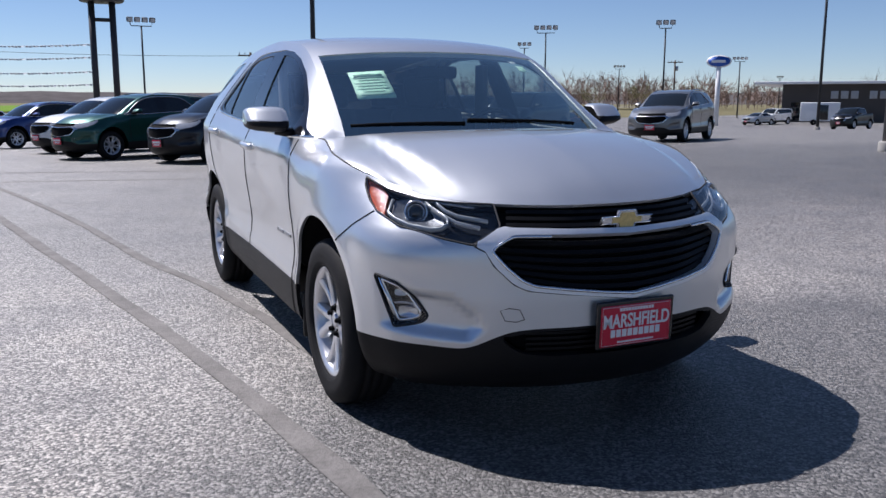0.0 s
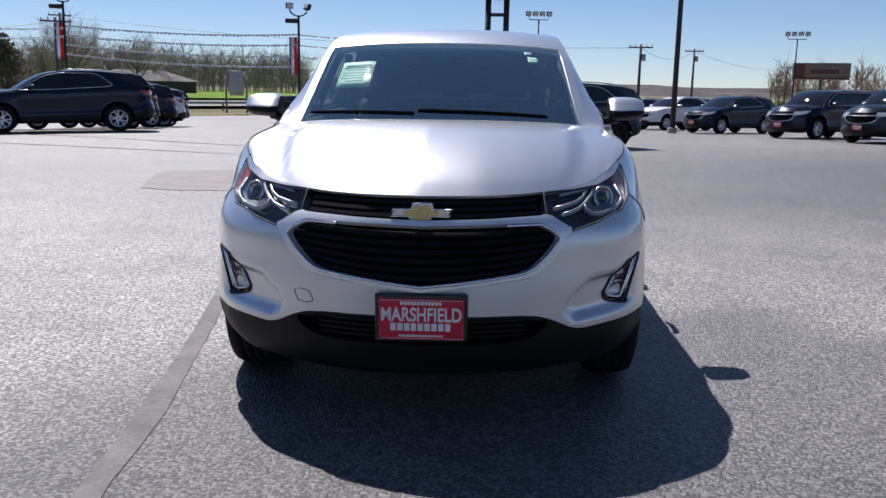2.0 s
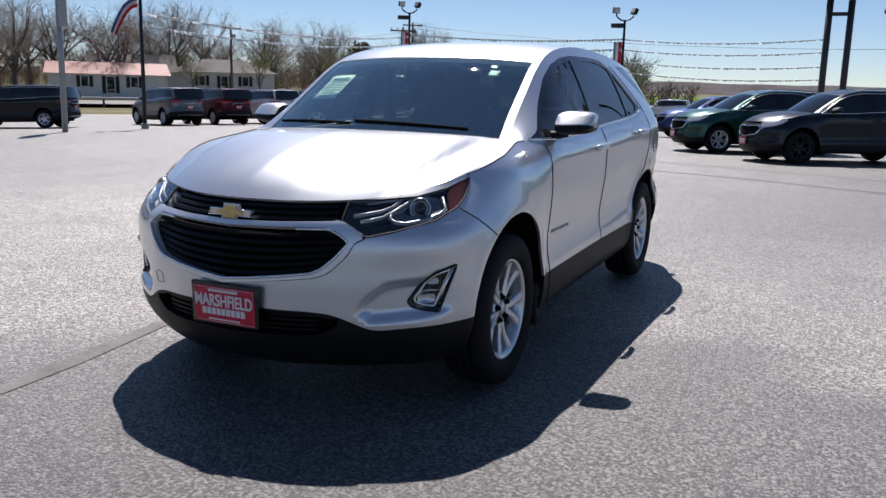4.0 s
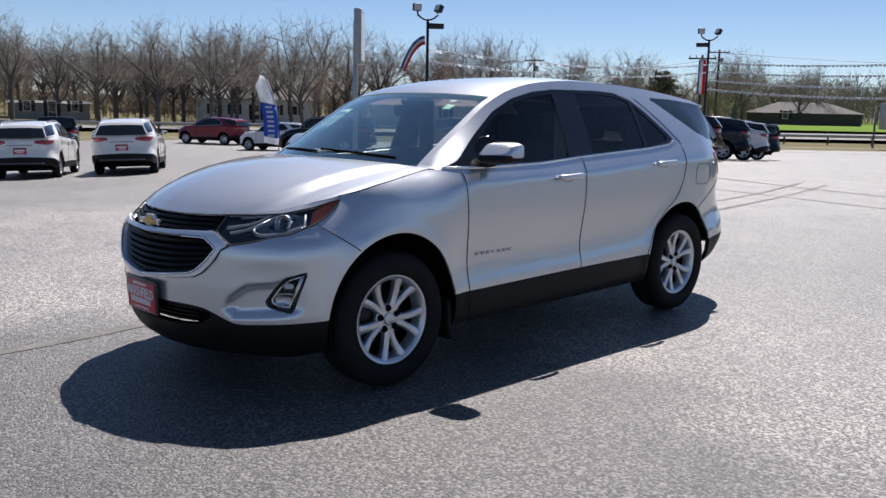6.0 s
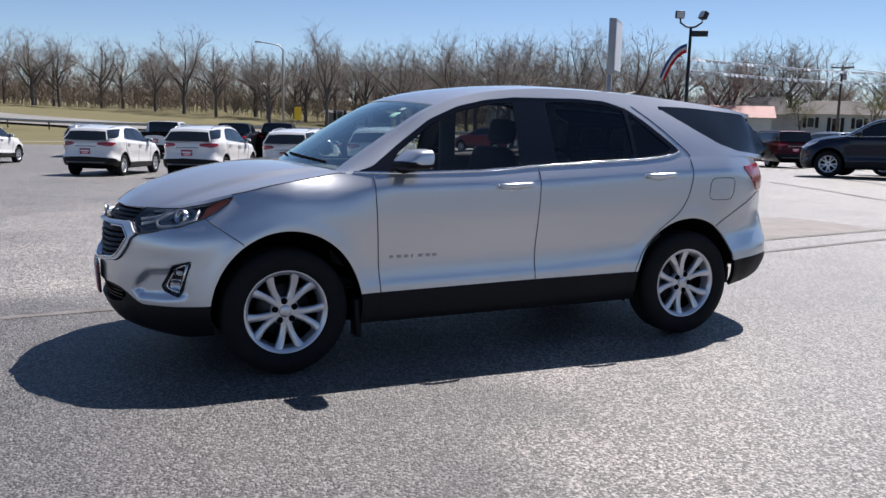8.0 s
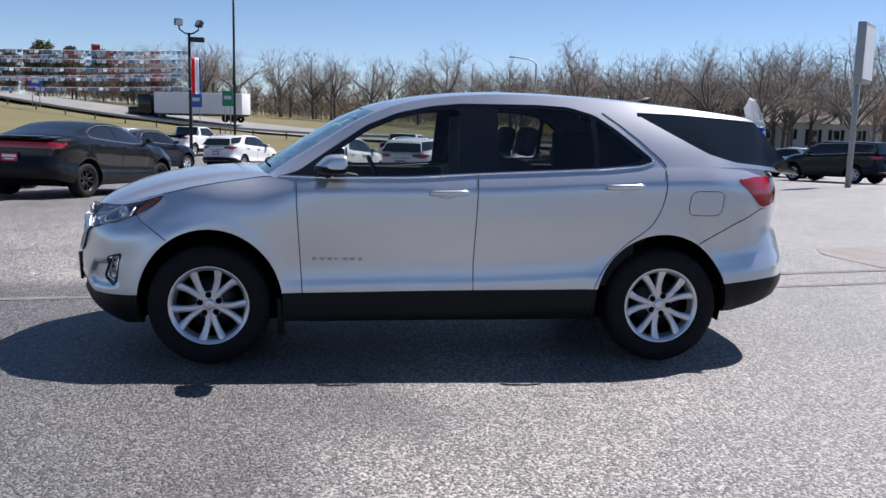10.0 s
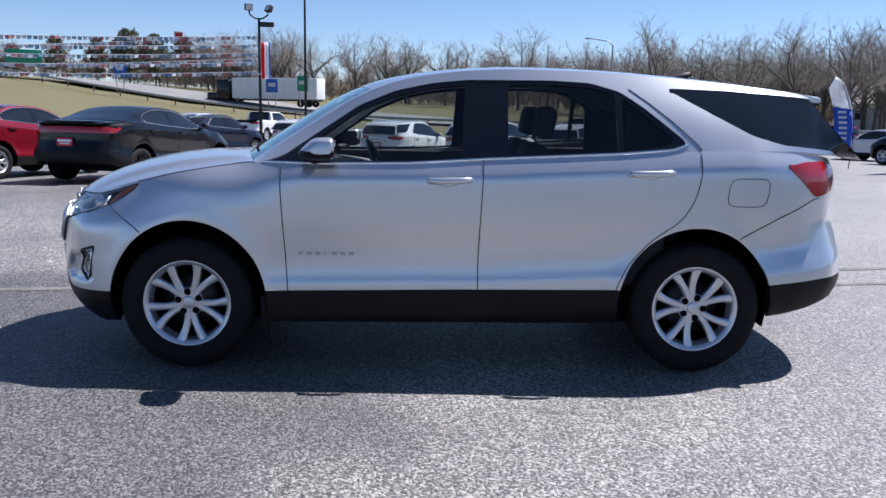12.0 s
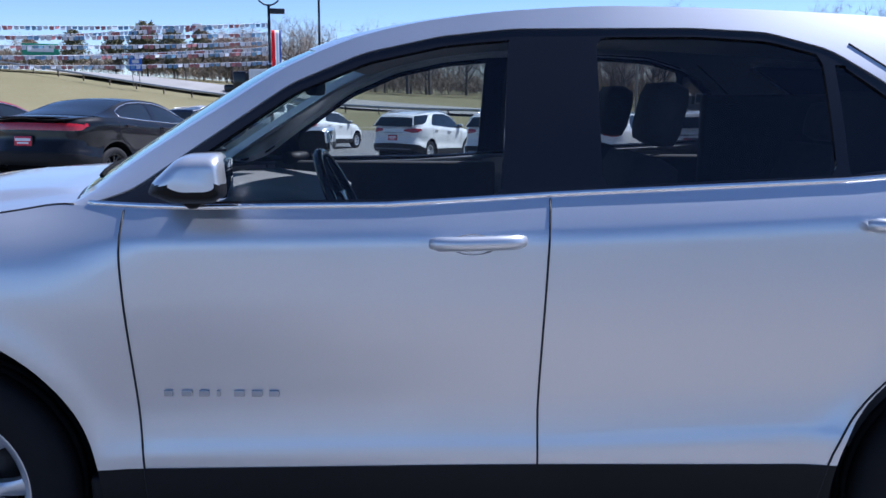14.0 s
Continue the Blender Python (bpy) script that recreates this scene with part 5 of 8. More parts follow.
    if fine:
        panel("windscreen", sh.all_cut(tp, ws, -0.004), M["wind_glass"], car, 0.0).visible_shadow = False
    else:
        panel("windscreen", sh.all_cut(tp, ws, -0.003), M["bg_glass"], car, 0.0)
    panel("rear_window", sh.all_cut(tp, rg, -0.003), M["bg_glass"], car, 0.0)
    for side in (1, -1):
        tr = panel("window_surround", [up.cut(dm, -0.004, side)], M["gloss_black"], car, 0.012)
        for k, msk in gm.items():
            g = M["bg_glass"] if (not fine or k == "quarter") else M["side_glass"] if k == "front" else M["rear_glass"] if k == "rear" else M["privacy_glass"]
            panel("side_window", [up.cut(msk, -0.010 if k != "quarter" else -0.003, side)], g, car, 0.0).visible_shadow = not fine or k == "quarter"
        if fine:
            sill = [(-0.96, 1.108), (-0.65, 1.106), (-0.2, 1.115), (0.22, 1.142), (0.93, 1.180), (1.20, 1.204), (1.285, 1.234)]
            strip_on(sh, "chrome_moulding", sill, M["chrome"], tr, 0.0035, 2.2, 0.001, side, True)
            strip_on(sh, "panel_gap", [(1.352, 1.205), (1.335, 1.235), (1.21, 1.352), (1.095, 1.446), (0.99, 1.520)], M["gap"], tr, 0.0026, 1.0, 0.0005, side, True)
        if not fine:
            strip_on(sh, "chrome_moulding", np.r_[dl, dl[:1]], M["satin_chrome"], tr, 0.006, 1.6, 0.002, side, True)
            for hy, hz in ((0.06, 1.025), (1.02, 1.065)):
                if hy < spec["cabin"][1] - 0.5:
                    door_handle(sh, car, hy, hz, side, paint_mat)
            for line in ([(-0.84, 1.08), (-0.85, 0.90), (-0.82, 0.45)], [(0.21, 1.12), (0.19, 0.85), (0.18, 0.46)], [(1.30, 1.15), (1.27, 0.90), (1.12, 0.74), (0.98, 0.60)]):
                seam(sh, "panel_gap", [(sh.at("y", a), b) for a, b in line], car, 0.005, side)
            if spec["cabin"][1] > 2:
                rail = [sh.top_point(np.array(a), np.array(0.955)) * np.array([side, 1, 1]) + np.array([0, 0, 0.0 if k in (0, 7) else 0.035]) for k, a in enumerate(np.linspace(-0.05, 1.80, 8))]
                bm = bmesh.new()
                tube(bm, rail, 0.014, 6)
                part("roof_rail", bm, M["satin_chrome"], car)
        mirror_unit(car, side, paint_mat)
    n = 26 if fine else 10
    hd = sh.hood(n)
    panel("bonnet", sh.all_cut(hd, np.ones((n, n), bool)), paint_mat, car, 0.014)
    # cowl, wipers
    bm = bmesh.new()
    ee = hd.P[:, -1]
    for a, b in zip(ee, ee[1:]):
        for s in (1, -1):
            k = np.array([s, 1, 1])
            vs = [bm.verts.new(Vector(p)) for p in (a * k, b * k, b * k + (0, 0.10, -0.012), a * k + (0, 0.10, -0.012))]
            bm.faces.new(vs)
    bmesh.ops.remove_doubles(bm, verts=bm.verts, dist=1e-4)
    bmesh.ops.recalc_face_normals(bm, faces=bm.faces)
    part("cowl", bm, M["cladding"], car)
    if fine:
        for x0, x1 in ((0.52, -0.10), (-0.12, -0.64)):
            bm = bmesh.new()
            ps = []
            for t in np.linspace(0, 1, 9):
                xx = x0 + (x1 - x0) * t
                p = sh.top_point(np.array(-0.992 + 0.02 * t), np.array(abs(xx) / 0.70))
                ps.append((xx, p[1] + 0.015, p[2] + 0.012))
            tube(bm, ps, 0.007, 6)
            part("wiper", bm, M["matt_black"], car)
    # underside and wheel housings
    bm = bmesh.new()
    box(bm, (-0.74, -1.72, 0.235), (0.74, 1.80, 0.42), 0.05)
    box(bm, (-0.62, -1.96, 0.25), (0.62, 2.0, 0.43), 0.06)
    part("underbody", bm, M["matt_black"], car)
    for s in (1, -1):
        for yc, ry, rz in spec["arches"]:
            arc = [(yc + (ry + 0.012) * math.cos(a), spec["hub_z"] + (rz + 0.012) * math.sin(a)) for a in np.linspace(-0.25, math.pi + 0.25, 28)]
            bm = bmesh.new()
            vo = [bm.verts.new((s * (0.80 + 0.09 * float(sstep(0.42, 0.56, c))), b, c)) for b, c in arc]
            vi = [bm.verts.new((s * 0.50, b, c)) for b, c in arc]
            for k in range(27):
                bm.faces.new((vo[k], vo[k + 1], vi[k + 1], vi[k]))
            bm.faces.new(vi)
            part("wheel_housing", bm, M["matt_black"], car)
    if fine:
        for side in (1, -1):
            bm = bmesh.new()
            box(bm, (min(side * 0.78, side * 0.885), -0.955, 0.225), (max(side * 0.78, side * 0.885), -0.915, 0.45), 0.015, Matrix.Rotation(radians(3), 4, "X"))
            part("mud_guard", bm, M["cladding"], car)
    for yc in spec["axles"]:
        for side in (1, -1):
            make_wheel(car, (side * (0.790 if fine else 0.772), yc, spec["hub_z"]), side, alloy=alloy, turn=0.40 if yc < 0 else 1.20, detail=fine)
    if fine:
        body_lines(car, sh, door1, door2, bump_f, bump_r, holes)
        cabin(car, sh)
    pf = sh.wrap(0, 0.47)
    if plate:
        dealer_plate(car, (0.007, min(pf[1], -2.262) - 0.020, 0.466), fine=fine, tilt=radians(3))
    return car, sh


# ---- ground ----
def gz(x, y):
    """The lie of the land: level round the car, falling gently to the north-west, rising again past the highway."""
    x, y = np.asarray(x, float), np.asarray(y, float)
    cx, cy = np.clip(x, -48, 45), np.clip(y, -40, 55)
    base = 0.0221 * cx - 0.0064 * cy - 0.00025 * cx**2 - 0.0003 * cx * cy - 0.0002 * cy**2 - 0.03
    base = np.maximum(base, -1.25) * sstep(4, 14, np.hypot(x, y))
    base = base - 0.24 * np.exp(-((x + 23.5) ** 2 + (y - 4.5) ** 2) / 100.0)
    base = base + 0.12 * np.exp(-((x + 13.0) ** 2 + (y + 6.5) ** 2) / 40.0)
    base = base + 0.28 * np.exp(-((x + 12.2) ** 2 + (y - 20.6) ** 2) / 98.0)
    up_w = sstep(80, 125, -0.95 * x - 0.3 * y) * (2.2 + 4.5 * sstep(10, -90, y) * 1.0)
    up_n = 1.2 * sstep(78, 120, -0.4 * x + 0.9 * y)
    return base + up_w + up_n


def sheet(name, loop, lift, material, step, label, category, kind="structure", inner=None):
    """A surface that follows the land inside an outline, in squares whose rim is drawn onto the outline."""
    poly = np.array(loop, float)
    x0, y0 = poly.min(0)
    x1, y1 = poly.max(0)
    nx, ny = int((x1 - x0) / step) + 3, int((y1 - y0) / step) + 3
    X, Y = np.meshgrid(x0 + step * np.arange(nx), y0 + step * np.arange(ny), indexing="ij")
    sk = Skin(X - step / 2, Y - step / 2, [poly], step * 0.2, lambda a, b: np.stack([a, b, gz(a, b) + lift], -1), lambda a, b: np.stack([-(gz(a + 1, b) - gz(a - 1, b)) / 2, -(gz(a, b + 1) - gz(a, b - 1)) / 2, 0 * a + 1], -1))
    ob = panel(name, [sk.cut(inside(poly, sk.ca, sk.cb))], material, None, 0.0)
    return tagged(ob, label, category, "", kind)


def ribbon(name, line, width, lift, material, label="", category="", kind="", parent=None, step=1.0, wobble=0.0):
    """A strip that follows the land along a line."""
    line = np.array(line, float)
    d = np.r_[0, np.cumsum(np.hypot(*np.diff(line, axis=0).T))]
    t = np.linspace(0, d[-1], max(3, int(d[-1] / step)))
    fx, fy = spline(list(zip(d, line[:, 0]))), spline(list(zip(d, line[:, 1])))
    x, y = fx(t), fy(t)
    tx, ty = np.gradient(x), np.gradient(y)
    ln = np.hypot(tx, ty)
    nx, ny = -ty / ln, tx / ln
    rng = np.random.RandomState(len(t))
    V, F = [], []
    k = 5
    for i in range(len(t)):
        wl, wr = width / 2 * (1 + wobble * rng.randn()), width / 2 * (1 + wobble * rng.randn())
        for j in range(k):
            s = -wl + (wl + wr) * j / (k - 1)
            px, py = x[i] + nx[i] * s, y[i] + ny[i] * s
            V.append((px, py, float(gz(px, py)) + lift))
    for i in range(len(t) - 1):
        for j in range(k - 1):
            F.append((i * k + j, (i + 1) * k + j, (i + 1) * k + j + 1, i * k + j + 1))
    ob = mesh_part(name, V, [f[::-1] for f in F], material, parent)
    return tagged(ob, label, category, "", kind)


def asphalt_mat(name, dark, light, chip):
    """Worn asphalt: pale stones in a dark binder, with patches, stains, hairline cracks, and pools of glare and shade
    put into the colour.
    """
    m, nt, p = shader(name)
    v = coords(nt)
    st = nt.nodes.new("ShaderNodeTexVoronoi")
    st.inputs["Scale"].default_value = 88
    link(nt, v, st.inputs["Vector"])
    cell = nt.nodes.new("ShaderNodeSeparateColor")
    link(nt, st.outputs["Color"], cell.inputs[0])
    grain = noise_tex(nt, v, 60, 8, 0.75)
    pit = nt.nodes.new("ShaderNodeMath")
    pit.operation = "MULTIPLY_ADD"
    link(nt, grain, pit.inputs[0])
    pit.inputs[1].default_value = 1.3
    sh_cell = nt.nodes.new("ShaderNodeMath")
    sh_cell.operation = "MULTIPLY_ADD"
    link(nt, cell.outputs[0], sh_cell.inputs[0])
    sh_cell.inputs[1].default_value, sh_cell.inputs[2].default_value = 0.5, -0.4
    link(nt, sh_cell.outputs[0], pit.inputs[2])
    stones = ramp(nt, pit.outputs[0], [(0.26, dark), (0.40, tuple(0.5 * a + 0.5 * b for a, b in zip(dark, light))), (0.54, light), (0.72, chip)])
    big = noise_tex(nt, v, 0.16, 5, 0.6)
    mid = noise_tex(nt, v, 1.3, 6, 0.65)
    col = mixed(nt, 1.0, stones, ramp(nt, big, [(0.3, (0.78, 0.78, 0.80)), (0.7, (1.12, 1.11, 1.09))]), "MULTIPLY")
    col = mixed(nt, 1.0, col, ramp(nt, mid, [(0.32, (0.80, 0.80, 0.81)), (0.55, (1, 1, 1)), (0.75, (1.12, 1.10, 1.08))]), "MULTIPLY")
    # an older sealed stretch of lot, ragged, its colour deepened for the car's shade, and a bleached one
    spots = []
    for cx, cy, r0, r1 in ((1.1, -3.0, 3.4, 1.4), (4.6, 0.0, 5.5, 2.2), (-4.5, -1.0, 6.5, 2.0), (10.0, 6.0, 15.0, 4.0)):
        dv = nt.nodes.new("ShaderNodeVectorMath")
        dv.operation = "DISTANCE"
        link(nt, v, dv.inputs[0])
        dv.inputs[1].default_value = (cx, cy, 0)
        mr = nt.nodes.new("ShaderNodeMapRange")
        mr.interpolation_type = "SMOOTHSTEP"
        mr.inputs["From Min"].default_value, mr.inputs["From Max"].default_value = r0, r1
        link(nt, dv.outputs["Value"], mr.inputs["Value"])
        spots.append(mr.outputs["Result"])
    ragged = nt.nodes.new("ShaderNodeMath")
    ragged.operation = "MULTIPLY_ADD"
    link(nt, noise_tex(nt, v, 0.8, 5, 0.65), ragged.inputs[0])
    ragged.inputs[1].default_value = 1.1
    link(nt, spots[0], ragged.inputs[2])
    sealed_shade = ramp(nt, ragged.outputs[0], [(0.55, (1.06, 1.05, 1.04)), (1.25, (0.46, 0.465, 0.48))])
    col = mixed(nt, 1.0, col, sealed_shade, "MULTIPLY")
    # first and third pools paint in sun glare and its lack; second is paler asphalt
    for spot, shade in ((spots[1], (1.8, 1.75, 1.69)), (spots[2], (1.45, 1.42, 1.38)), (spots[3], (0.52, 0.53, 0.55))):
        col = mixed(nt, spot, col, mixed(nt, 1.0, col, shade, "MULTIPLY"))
    cr = nt.nodes.new("ShaderNodeTexVoronoi")
    cr.feature = "DISTANCE_TO_EDGE"
    cr.inputs["Scale"].default_value = 0.55
    wv = nt.nodes.new("ShaderNodeVectorMath")
    wv.operation = "ADD"
    nn = nt.nodes.new("ShaderNodeTexNoise")
    nn.inputs["Scale"].default_value = 2.5
    link(nt, v, nn.inputs["Vector"])
    link(nt, v, wv.inputs[0])
    link(nt, nn.outputs["Color"], wv.inputs[1])
    link(nt, wv.outputs[0], cr.inputs["Vector"])
    crack = ramp(nt, cr.outputs["Distance"], [(0.0, (0.55, 0.55, 0.55)), (0.006, (1, 1, 1))])
    gate = ramp(nt, noise_tex(nt, v, 0.22, 3), [(0.5, (0, 0, 0)), (0.6, (1, 1, 1))])
    col = mixed(nt, gate, col, mixed(nt, 1.0, col, crack, "MULTIPLY"))
    link(nt, col, p.inputs["Base Color"])
    rr = nt.nodes.new("ShaderNodeMapRange")
    rr.inputs["To Min"].default_value, rr.inputs["To Max"].default_value = 0.48, 0.64
    p.inputs["IOR"].default_value = 1.55
    p.inputs["Specular IOR Level"].default_value = 0.75
    link(nt, mid, rr.inputs["Value"])
    link(nt, rr.outputs["Result"], p.inputs["Roughness"])
    h = nt.nodes.new("ShaderNodeMath")
    h.operation = "MULTIPLY_ADD"
    link(nt, st.outputs["Distance"], h.inputs[0])
    h.inputs[1].default_value = -0.8
    link(nt, grain, h.inputs[2])
    bump(nt, h.outputs[0], p, 0.75, 0.009)
    return m


def grass_mat(name, a, b, c):
    m, nt, p = shader(name)
    v = coords(nt)
    n1, n2 = noise_tex(nt, v, 0.09, 6, 0.6), noise_tex(nt, v, 3.0, 8, 0.7)
    link(nt, mixed(nt, 0.45, ramp(nt, n1, [(0.3, a), (0.7, b)]), ramp(nt, n2, [(0.3, a), (0.7, c)])), p.inputs["Base Color"])
    p.inputs["Roughness"].default_value = 0.95
    p.inputs["Specular IOR Level"].default_value = 0.1
    bump(nt, n2, p, 0.6, 0.15)
    return m


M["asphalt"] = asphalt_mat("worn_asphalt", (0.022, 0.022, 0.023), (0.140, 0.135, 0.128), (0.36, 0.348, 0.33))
M["sealer"] = plain("crack_sealer", (0.172, 0.163, 0.155), 0.8, 0, 0.35, 5, 0.9, 90, 0, 0.2)
M["patch"] = plain("asphalt_patch", (0.185, 0.165, 0.150), 0.7, 0, 0.25, 3, 0.5, 120)
M["concrete"] = plain("pale_concrete", (0.30, 0.29, 0.27), 0.8, 0, 0.15, 0.4, 0.3, 20)
M["highway"] = plain("weathered_road_concrete", (0.205, 0.20, 0.19), 0.85, 0, 0.2, 0.3, 0.3, 20)
M["dry_grass"] = grass_mat("dry_verge_grass", (0.150, 0.132, 0.075), (0.21, 0.182, 0.11), (0.115, 0.125, 0.055))
M["field_grass"] = grass_mat("spring_field", (0.10, 0.19, 0.018), (0.17, 0.26, 0.03), (0.13, 0.20, 0.03))

LOT = [(-56, -90), (-56, 8), (-53, 28), (-42, 46), (-28, 60), (-14, 69), (6, 78), (44, 100), (150, 140), (150, -90)]
_rings = [0, 30, 60, 90, 120, 160, 220, 320, 480, 800, 1400, 2600]
V, F = [(0, 0, -0.4)], []
for r in _rings[1:]:
    for k in range(72):
        a = 2 * math.pi * k / 72
        xx, yy = r * math.cos(a), r * math.sin(a)
        V.append((xx, yy, float(gz(xx, yy)) - 0.25 - (0.15 if r < 70 else 0)))
for k in range(72):
    F.append((0, 1 + k, 1 + (k + 1) % 72))
for i in range(len(_rings) - 2):
    for k in range(72):
        a, b = 1 + i * 72 + k, 1 + i * 72 + (k + 1) % 72
        F.append((a, a + 72, b + 72, b))
tagged(mesh_part("ground", V, F, M["dry_grass"]), "dry spring grassland reaching to the horizon", "ground", "", "structure")
sheet("pavement", LOT, 0.0, M["asphalt"], 2.0, "worn grey asphalt car lot with cracks, stains and painted-in light and shade", "pavement")
ROAD = [(-190, -190), (-135, -95), (-108, -27), (-95, 10), (-76, 44), (-50, 76), (-12, 104), (60, 150), (200, 230)]
ribbon("road", ROAD, 10, 0.10, M["highway"], "pale concrete highway beyond the lot", "road", "structure", None, 4)
sheet("field", [(-52, 92), (-12, 116), (50, 156), (120, 260), (-10, 300), (-90, 200), (-75, 120)], 0.02, M["field_grass"], 6.0, "bright green spring field", "field")
# tar-sealed joints, patches and the smoother strip under the car
_cracks = [
    ([(-0.95, -3.6), (-1.05, -2.45), (-1.22, -1.05), (-1.42, 0.2), (-1.78, 2.2), (-2.03, 3.5), (-2.45, 5.9), (-3.15, 10.05), (-4.2, 16.0)], 0.095),
    ([(-0.72, -1.1), (-0.82, 0.06), (-1.0, 1.3), (-1.2, 2.1), (-1.54, 4.24), (-2.05, 7.2), (-2.65, 10.55), (-3.6, 16)], 0.08),
    ([(3.0, 9.0), (0.4, 10.5), (-4.0, 12.4), (-12, 15.5)], 0.11),
    ([(4.0, 11.0), (0.0, 13.2), (-6.0, 15.6), (-12, 18.5)], 0.11),
]
for pts, w in _cracks:
    ribbon("sealed_crack", pts, w, 0.004, M["sealer"], "strip of tar sealer over a crack in the asphalt", "road marking", "structure", None, 0.3, 0.10)
sheet("repair_patch", [(-3.9, 5.1), (-2.35, 5.15), (-2.9, 8.3), (-4.75, 8.3)], 0.004, M["patch"], 0.5, "brownish repair patch in the asphalt", "pavement")


# ---- other vehicles of the lot ----


def variant(**over):
    s = dict(SUV, scoop=None)
    s.update(over)
    return s


BOXY = variant(
    rail=[(-1.02, 1.108), (-0.9, 1.25), (-0.70, 1.42), (-0.5, 1.545), (-0.30, 1.60), (0.15, 1.618), (0.7, 1.625), (1.38, 1.622), (1.9, 1.61), (2.10, 1.595), (2.16, 1.52), (2.22, 1.32), (2.27, 1.160)],
    crown=[(-1.02, 1.135), (-0.9, 1.275), (-0.70, 1.45), (-0.5, 1.575), (-0.30, 1.632), (0.15, 1.652), (0.7, 1.658), (1.38, 1.655), (1.9, 1.642), (2.10, 1.62), (2.16, 1.53), (2.22, 1.33), (2.27, 1.165)],
    rail_x=[(-1.02, 0.76), (-0.7, 0.735), (-0.3, 0.715), (0.4, 0.710), (1.5, 0.705), (2.1, 0.70), (2.27, 0.76)],
    hood=[(0, 0), (0.05, 0.07), (0.12, 0.13), (0.26, 0.175), (0.45, 0.20), (0.70, 0.22), (1.0, 0.240)], header=-0.42, rear_header=2.10)
BOX_DLO = rounded([(-0.93, 1.12), (-0.86, 1.20), (-0.66, 1.37), (-0.46, 1.50), (-0.25, 1.555), (0.6, 1.575), (1.4, 1.572), (2.05, 1.555), (2.12, 1.215), (1.4, 1.205), (0.6, 1.155), (-0.2, 1.118)], 0.03)
BOX_GLASS = dict(
    front=rounded([(-0.72, 1.13), (-0.72, 1.29), (-0.62, 1.37), (-0.44, 1.478), (-0.24, 1.53), (0.10, 1.545), (0.10, 1.14)], 0.02),
    rear=rounded([(0.24, 1.15), (0.24, 1.55), (1.02, 1.55), (1.10, 1.20)], 0.03),
    quarter=rounded([(1.24, 1.225), (1.20, 1.545), (1.98, 1.535), (2.04, 1.235)], 0.03))
SEDAN = variant(
    rail=[(-0.95, 1.105), (-0.75, 1.20), (-0.45, 1.36), (-0.2, 1.46), (0.05, 1.51), (0.4, 1.53), (0.75, 1.50), (1.05, 1.42), (1.35, 1.31), (1.62, 1.225)],
    crown=[(-0.95, 1.130), (-0.75, 1.23), (-0.45, 1.395), (-0.2, 1.495), (0.05, 1.545), (0.4, 1.565), (0.75, 1.54), (1.05, 1.455), (1.35, 1.34), (1.62, 1.245)],
    rail_x=[(-0.95, 0.74), (-0.45, 0.67), (0.0, 0.63), (0.6, 0.62), (1.2, 0.66), (1.62, 0.72)],
    cabin=(-0.95, 1.62), header=-0.10, rear_header=0.78, tail_bar=True)
SED_DLO = rounded([(-0.85, 1.125), (-0.70, 1.185), (-0.43, 1.325), (-0.18, 1.425), (0.05, 1.475), (0.4, 1.495), (0.75, 1.468), (1.00, 1.395), (1.20, 1.305), (1.20, 1.215), (0.6, 1.165), (-0.2, 1.118)], 0.03)
SED_GLASS = dict(
    front=rounded([(-0.62, 1.13), (-0.60, 1.215), (-0.40, 1.315), (-0.16, 1.405), (0.06, 1.452), (0.20, 1.462), (0.20, 1.145)], 0.02),
    rear=rounded([(0.32, 1.155), (0.32, 1.468), (0.42, 1.470), (0.74, 1.442), (0.97, 1.375), (1.12, 1.30), (1.10, 1.21)], 0.02))
PICK = variant(
    rail=[(-1.02, 1.108), (-0.9, 1.25), (-0.70, 1.42), (-0.5, 1.545), (-0.30, 1.60), (0.15, 1.618), (0.60, 1.615), (0.68, 1.56), (0.74, 1.35), (0.78, 1.17)],
    crown=[(-1.02, 1.135), (-0.9, 1.275), (-0.70, 1.45), (-0.5, 1.575), (-0.30, 1.632), (0.15, 1.652), (0.60, 1.645), (0.68, 1.58), (0.74, 1.36), (0.78, 1.175)],
    rail_x=BOXY["rail_x"], hood=BOXY["hood"], cabin=(-1.02, 0.78), header=-0.42, rear_header=0.58)
PICK_DLO = rounded([(-0.93, 1.12), (-0.86, 1.20), (-0.66, 1.37), (-0.46, 1.50), (-0.25, 1.555), (0.55, 1.56), (0.62, 1.17), (-0.2, 1.118)], 0.03)
PICK_GLASS = dict(front=BOX_GLASS["front"], rear=rounded([(0.20, 1.15), (0.20, 1.535), (0.50, 1.535), (0.54, 1.18)], 0.03))


def rear_deck(car, sh, y0, material, sink=0.0, name="boot_lid"):
    """The flat behind the cabin: a boot lid, or a load bed sunk between its sides."""
    n = 10
    ys = np.linspace(y0 - 0.03, 2.318, 12)
    P = np.zeros((12, n + 1, 3))
    for i, yy in enumerate(ys):
        b = sh.belt(np.array(yy))
        u = np.linspace(0, 1, n + 1)
        P[i, :, 0], P[i, :, 1] = u * b[0], yy
        P[i, :, 2] = b[2] + (0.03 * (1 - u**2) if not sink else -sink * (u < 0.93) * (0 < i < 11))
    s = Sheet(P, flip=True)
    return panel(name, sh.all_cut(s, np.ones((11, n), bool)), material, car, 0.02)


PROTO = {}


